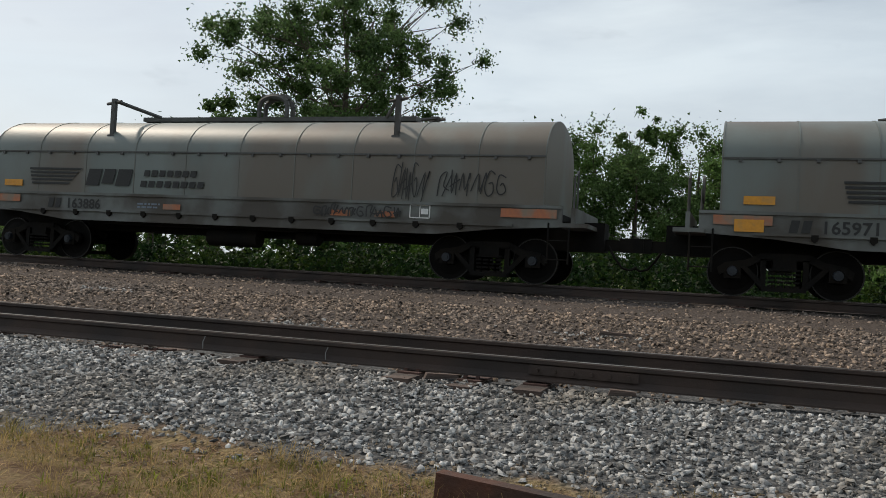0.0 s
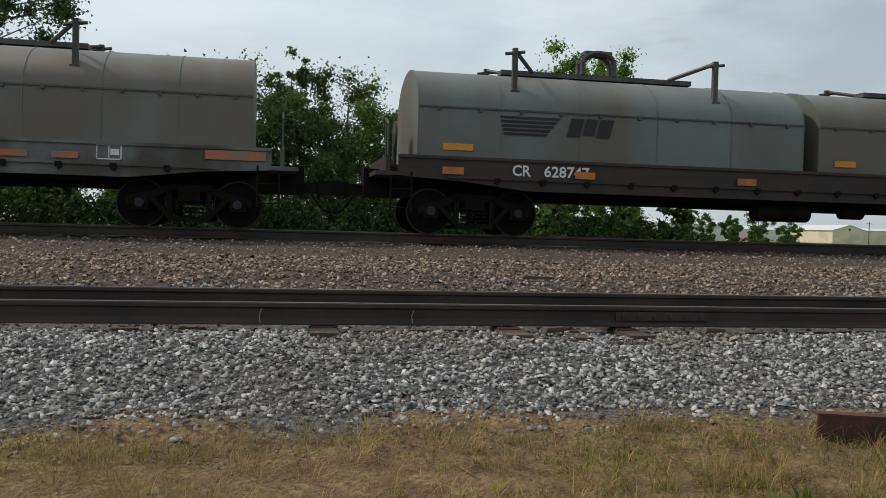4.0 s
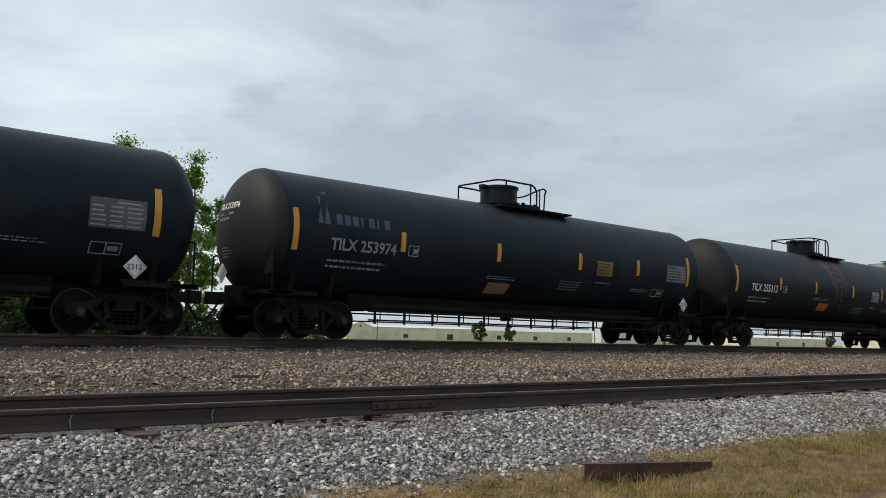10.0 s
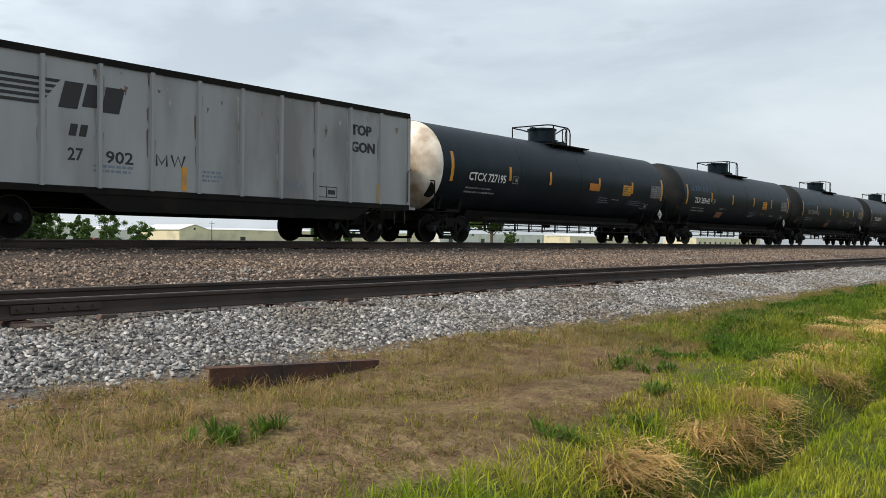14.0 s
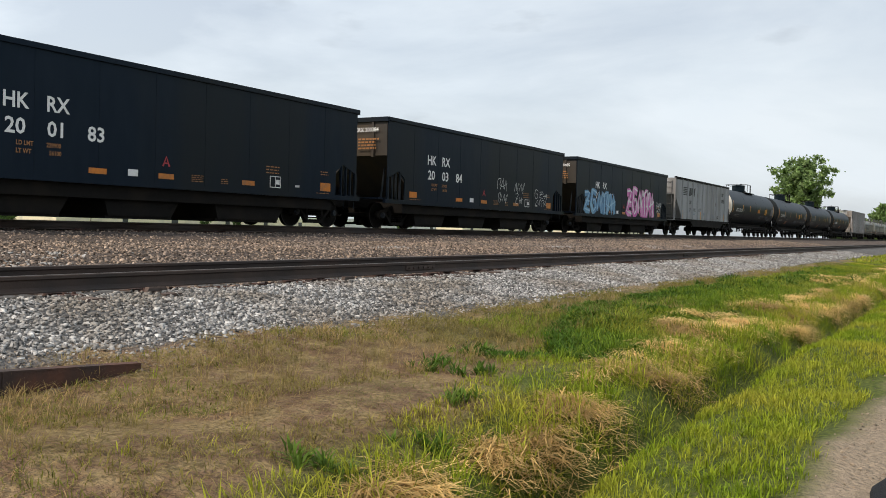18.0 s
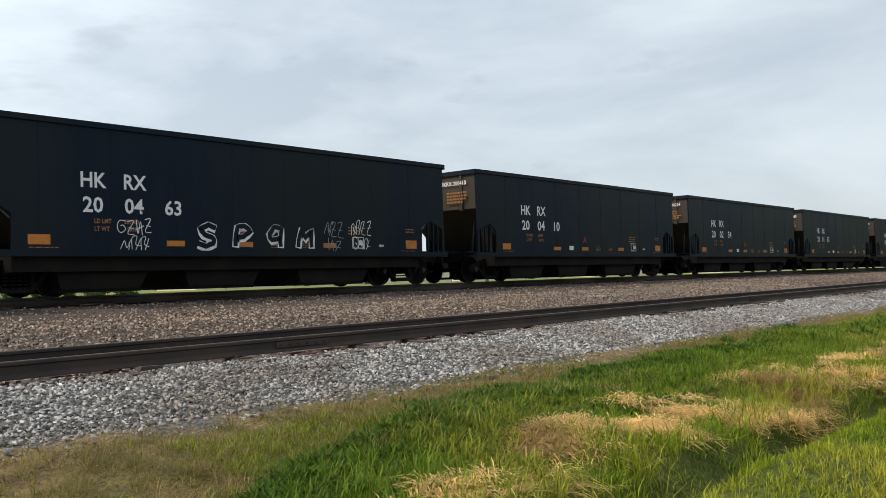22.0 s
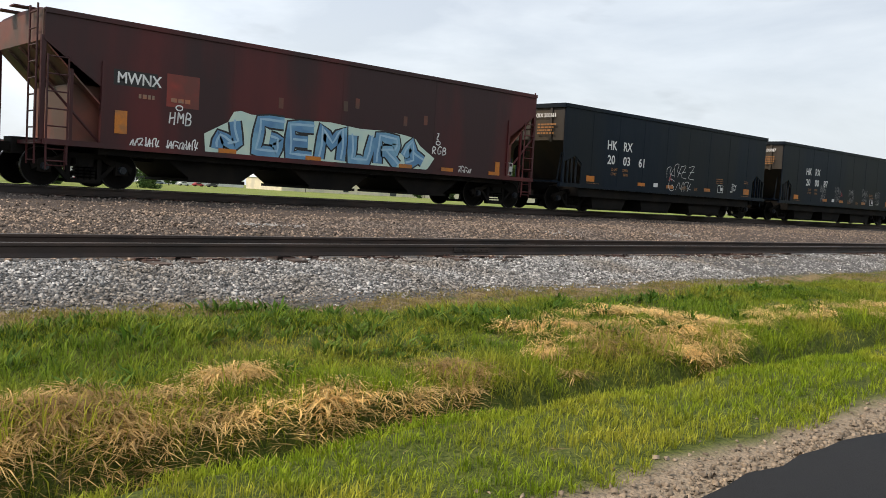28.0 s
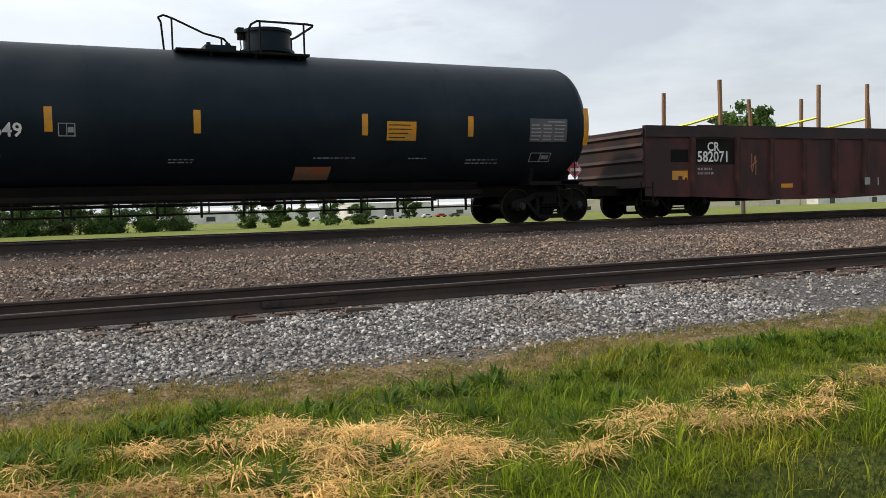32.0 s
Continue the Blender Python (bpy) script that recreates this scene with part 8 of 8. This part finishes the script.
def cream_house(x, y, w, d, h, rise):
    """A low building whose gable faces the line."""
    ob = empty("gabled_house", pose(x, y, float(land(x, y)) - 0.1), "low cream building with its gable towards the line", "building", "far buildings")
    part("wall", Geo().prism([(0, 0), (w, 0), (w, h), (w / 2, h + rise), (0, h)], "y", 0, d), CREAM, ob)
    roof = Geo()
    roof.prism([(-0.4, h - 0.1), (w / 2, h + rise + 0.12), (w / 2, h + rise + 0.3), (-0.5, h + 0.08)], "y", -0.3, d + 0.3)
    roof.prism([(w + 0.4, h - 0.1), (w / 2, h + rise + 0.12), (w / 2, h + rise + 0.3), (w + 0.5, h + 0.08)], "y", -0.3, d + 0.3)
    part("roof", roof, GREY_ROOF, ob)
    part("vent", Geo().box(w / 2 - 0.5, w / 2 + 0.5, -0.06, 0.05, h + 0.1, h + 1.0), GLASS, ob)
    return ob


def parked_car(x, y, m, seed):
    ob = empty("parked_car", pose(x, y, float(land(x, y)) + 0.02), "parked car outside the far sheds", "car", "parked cars")
    prof = [(-2.2, 0.35), (2.2, 0.35), (2.25, 0.75), (1.5, 0.9), (0.8, 1.42), (-1.1, 1.45), (-1.8, 0.95), (-2.25, 0.9)]
    part("body", Geo().prism(prof, "y", -0.85, 0.85), m, ob)
    part("window", Geo().prism([(-1.0, 1.0), (1.1, 1.0), (0.7, 1.36), (-0.9, 1.38)], "y", -0.87, 0.87), GLASS, ob)
    for dx in (-1.4, 1.4):
        part("wheel", Geo().cyl((dx, -0.9, 0.33), (dx, 0.9, 0.33), 0.33, 12), UNDER, ob)
    return ob


def build_town():
    # sheds and stores far beyond the field
    shed(95, 385, 150, 50, 5.6, WHITE_WALL, "long white metal warehouse far beyond the field", True, [(8 + 31 * k, 12 + 31 * k, 1, 3) for k in range(5)], 1.6)
    cream_house(225, 318, 15.5, 30, 5.4, 2.2)
    shed(241, 322, 70, 24, 5.8, CREAM, "long low white building beside the gable", True, [(20, 23, 1, 2.6), (48, 52, 0.3, 3)], 1.0)
    shed(312, 322, 90, 30, 5.2, CREAM, "cream metal-clad shed far off", False, [(12 + 28 * k, 15 + 28 * k, 1, 3) for k in range(3)])
    shed(-70, 400, 130, 40, 5.5, CREAM, "pale low industrial building far off", False, [(4 + 10 * k, 8 + 10 * k, 1.2, 3) for k in range(12)])
    shed(420, 330, 120, 35, 6, WHITE_WALL, "white industrial building with a flat roof", False, [(9 + 34 * k, 13 + 34 * k, 0.3, 3.2) for k in range(4)])
    shed(560, 320, 140, 35, 6, CREAM, "pale warehouse far along the line", True, [(12 + 40 * k, 16 + 40 * k, 0.3, 3) for k in range(4)], 2)
    shed(720, 290, 160, 30, 6, CREAM, "long pale warehouse far off", False, [(5 + 12 * k, 9 + 12 * k, 1, 3) for k in range(12)])
    shed(160, 355, 40, 20, 7.0, WHITE_WALL, "taller white shed behind the car park", True, [(5, 9, 0.2, 4), (16, 20, 0.2, 4)], 1.6)
    paints = (WHITE_WALL, RED_PAINT, GREY_STEEL, PANEL_DARK, WHITE_WALL, GREY_INK)
    for k in range(9):
        parked_car(128 + 7.6 * k, 306 + 3 * (k % 3), paints[k % 6], k)
    rng = random.Random(12)
    for k in range(5):
        xx = -60 + 165 * k
        tree(xx, rng.uniform(270, 300), -0.5, rng.uniform(5.5, 9.5), rng.uniform(3.4, 5.5), LEAF_MID if k % 2 else LEAF_DARK, 300 + k, 50, 40, 0.6, 0.18, 0.08, label="small tree by the far sheds")
    for xx, yy, h in ((141, 250, 8.5), (290, 280, 8)):
        tree(xx, yy, -0.4, h, 3.4, LEAF_DARK, 320 + xx, 60, 40, 0.5, 0.2, 0.1, label="small tree in the field")
    # poles along the far road
    for k, xx in enumerate((110, 200, 330, 430)):
        p = empty("utility_pole", pose(xx, 262, float(land(xx, 262)) - 0.1), "thin wooden utility pole far off", "pole", "utility poles")
        part("pole", Geo().cyl((0, 0, 0), (0, 0, 8), 0.16, 8, 0.12), BARK, p)
        part("crossarm", Geo().box(-1.1, 1.1, -0.08, 0.08, 7.2, 7.4), BARK, p)
    # along the near road
    lamp = empty("street_lamp", pose(62, -18.2, -0.72), "wooden street lamp pole with a curved arm", "street lamp")
    part("pole", Geo().cyl((0, 0, 0), (0, 0, 7.0), 0.13, 8, 0.09), BARK, lamp)
    part("arm", Geo().tube([(0, 0, 6.7), (-0.2, 0.8, 6.95), (-0.3, 1.6, 7.0)], 0.05), GREY_STEEL, lamp)
    part("lamp_head", Geo().box(-0.5, -0.1, 1.5, 2.2, 6.9, 7.08), GREY_STEEL, lamp)
    for k, (xx, yy, c) in enumerate(((74, -17.9, 0), (120, -17.6, 0), (150, -17.5, 0))):
        s = empty("road_sign", pose(xx, yy, -0.72), "small road sign on a thin post", "sign", "road signs")
        part("post", Geo().cyl((0, 0, 0), (0, 0, 2.6), 0.035, 6), GREY_STEEL, s)
        part("panel", Geo().box(-0.02, 0.02, -0.3, 0.3, 2.0, 2.7), WHITE_WALL, s)
    box = empty("yellow_marker", pose(71.5, -18.4, -0.72), "squat yellow utility marker on the grass", "marker")
    part("post", Geo().box(-0.35, 0.35, -0.45, 0.45, 0, 0.9).prism([(-0.35, 0.9), (0.35, 0.9), (0.2, 1.05), (-0.2, 1.05)], "y", -0.45, 0.45), YELLOW, box)
    mail = empty("mailbox", pose(128, -17.8, -0.72), "white mailbox post by the road", "mailbox")
    part("post", Geo().box(-0.06, 0.06, -0.06, 0.06, 0, 1.1), WHITE_WALL, mail)
    part("body", Geo().box(-0.3, 0.3, -0.2, 0.2, 1.1, 1.55), WHITE_WALL, mail)
    wp = empty("white_post", pose(121.5, -3.6, -0.6), "slim white marker post beside the siding", "post")
    part("post", Geo().box(-0.1, 0.1, -0.12, 0.12, 0, 1.35), WHITE, wp)
    tagged(new("side_street", raw_mesh("side_street", [(60, -16.9, -0.74), (60, -40, -0.74), (68, -40, -0.74), (68, -16.9, -0.74)], [(0, 1, 2, 3)], CONCRETE)), "pale concrete driveway off the road", "driveway", kind="structure")


def build_loco():
    """The standing train far up the siding, headlights on."""
    ob = empty("locomotive", pose(255, 0.75, 0.0), "orange locomotive with bright headlights waiting far up the siding", "locomotive")
    part("body", Geo().prism([(0.6, 1.1), (20, 1.1), (20, 3.9), (4.6, 4.3), (4.6, 4.5), (2.2, 4.5), (2.0, 2.9), (0.7, 2.8)], "y", -1.5, 1.5), LOCO, ob)
    for y in (-1.2, 0.15):
        part("windscreen", Geo().box(1.98, 2.1, y, y + 1.05, 3.4, 4.1), GLASS, ob)
    part("pilot", Geo().box(0.2, 0.7, -1.45, 1.45, 0.3, 1.2), UNDER, ob)
    part("fuel_tank", Geo().box(8, 13, -1.4, 1.4, 0.4, 1.1), UNDER, ob)
    for s in (-0.95, 0.95):
        part("headlight", Geo().cyl((0.62, s, 1.75), (0.5, s, 1.75), 0.26, 12), glow("headlight_glow", (1.0, 0.72, 0.4), 30), ob, "glaring ditch light")
    part("headlight", Geo().cyl((2.0, 0, 4.25), (1.85, 0, 4.25), 0.3, 12), glow("headlight_glow", (1.0, 0.78, 0.5), 30), ob, "glaring headlight")
    for x in (3, 5, 7, 14, 16, 18):
        part("wheelset", Geo().cyl((x, -0.8, 0.5), (x, 0.8, 0.5), 0.5, 14), WHEEL, ob)
    for k in range(8):
        c = empty("standing_gondola", pose(285 + 17 * k, 0.75, 0), "dark freight car standing behind the locomotive", "freight car", "standing cars")
        part("body", Geo().box(-8, 8, -1.5, 1.5, 1.0, 2.6 + 0.5 * (k % 3)), BROWN_SILL if k % 2 else UNDER, c)
        for x in (-6, -4.4, 4.4, 6):
            part("wheelset", Geo().cyl((x, -0.8, 0.457), (x, 0.8, 0.457), 0.457, 14), WHEEL, c)


def build_debris():
    """The cut length of rail, sticks and stones on the near bank."""
    a = math.degrees(math.atan2(-2.93 + 2.77, 3.72 - 2.04))
    iron = empty("scrap_rail", pose(2.0, -2.81, -0.53, 0, 3.0, a), "rusty cut piece of steel channel lying on the bank", "scrap iron")
    g = Geo().prism([(0, -0.03), (1.38, -0.03), (1.69, 0.12), (1.69, 0.16), (0, 0.16)], "y", -0.008, 0.008)
    part("web", g, RUST, iron)
    part("flange", Geo().box(0, 1.69, -0.01, 0.085, 0.15, 0.162).box(0, 1.4, -0.01, 0.085, -0.04, -0.028), RUST, iron)
    part("stiffener", Geo().box(0.66, 0.7, -0.02, 0.0, -0.03, 0.16), RUST, iron)
    rng = random.Random(3)
    for x, y, ln, r in ((1.06, -0.4, 0.3, 35), (2.55, -0.33, 0.22, 10), (5.9, -0.36, 0.3, 5), (9.4, -0.38, 0.3, 8), (28.4, -0.42, 0.45, -6), (1.94, 3.3, 0.4, -15)):
        s = new("wood_splinter", Geo().prism([(0, 0), (ln, 0.01), (ln * 0.95, 0.04), (0.02, 0.05)], "y", -0.03, 0.03).mesh("wood_splinter", TIE))
        s.matrix_basis = pose(x, y, float(land(x, y)) + 0.04, 0, 0, r)
        tagged(s, "splinter of weathered wood on the ballast", "splinter", "splinters")
    for x, dy, r in ((17.9, 0.5, 20), (18.4, 0.42, 75)):
        y = float(road_edge(x)) + dy
        c = new("paving_slab", Geo().prism([(0, 0), (0.3, 0.02), (0.36, 0.12), (0.12, 0.17), (-0.05, 0.1)], "z", 0, 0.03).mesh("paving_slab", PALE_STONE))
        c.matrix_basis = pose(x, y, float(land(x, y)) - 0.005, 3, 2, r)
        tagged(c, "broken pale slab of old paving at the road edge", "paving slab", "paving slabs")


def motions():
    """The train runs by, a little faster from the middle on."""
    way = [(t, 12.85 * t) for t in (0, 4, 8, 11, 12, 13)] + [(14, 179.96), (15, 192.98)] + [(t, 206.125 + 13.2 * (t - 16)) for t in (16, 17, 18, 20, 24, 28, 32)]
    for ob, x in MOVING:
        walk(ob, [(t, pose(x + gone, YC, TZ)) for t, gone in way])


build_ground()
build_ballast()
build_tracks()
build_train()
build_trees()
build_town()
build_loco()
build_debris()
build_grass()
motions()
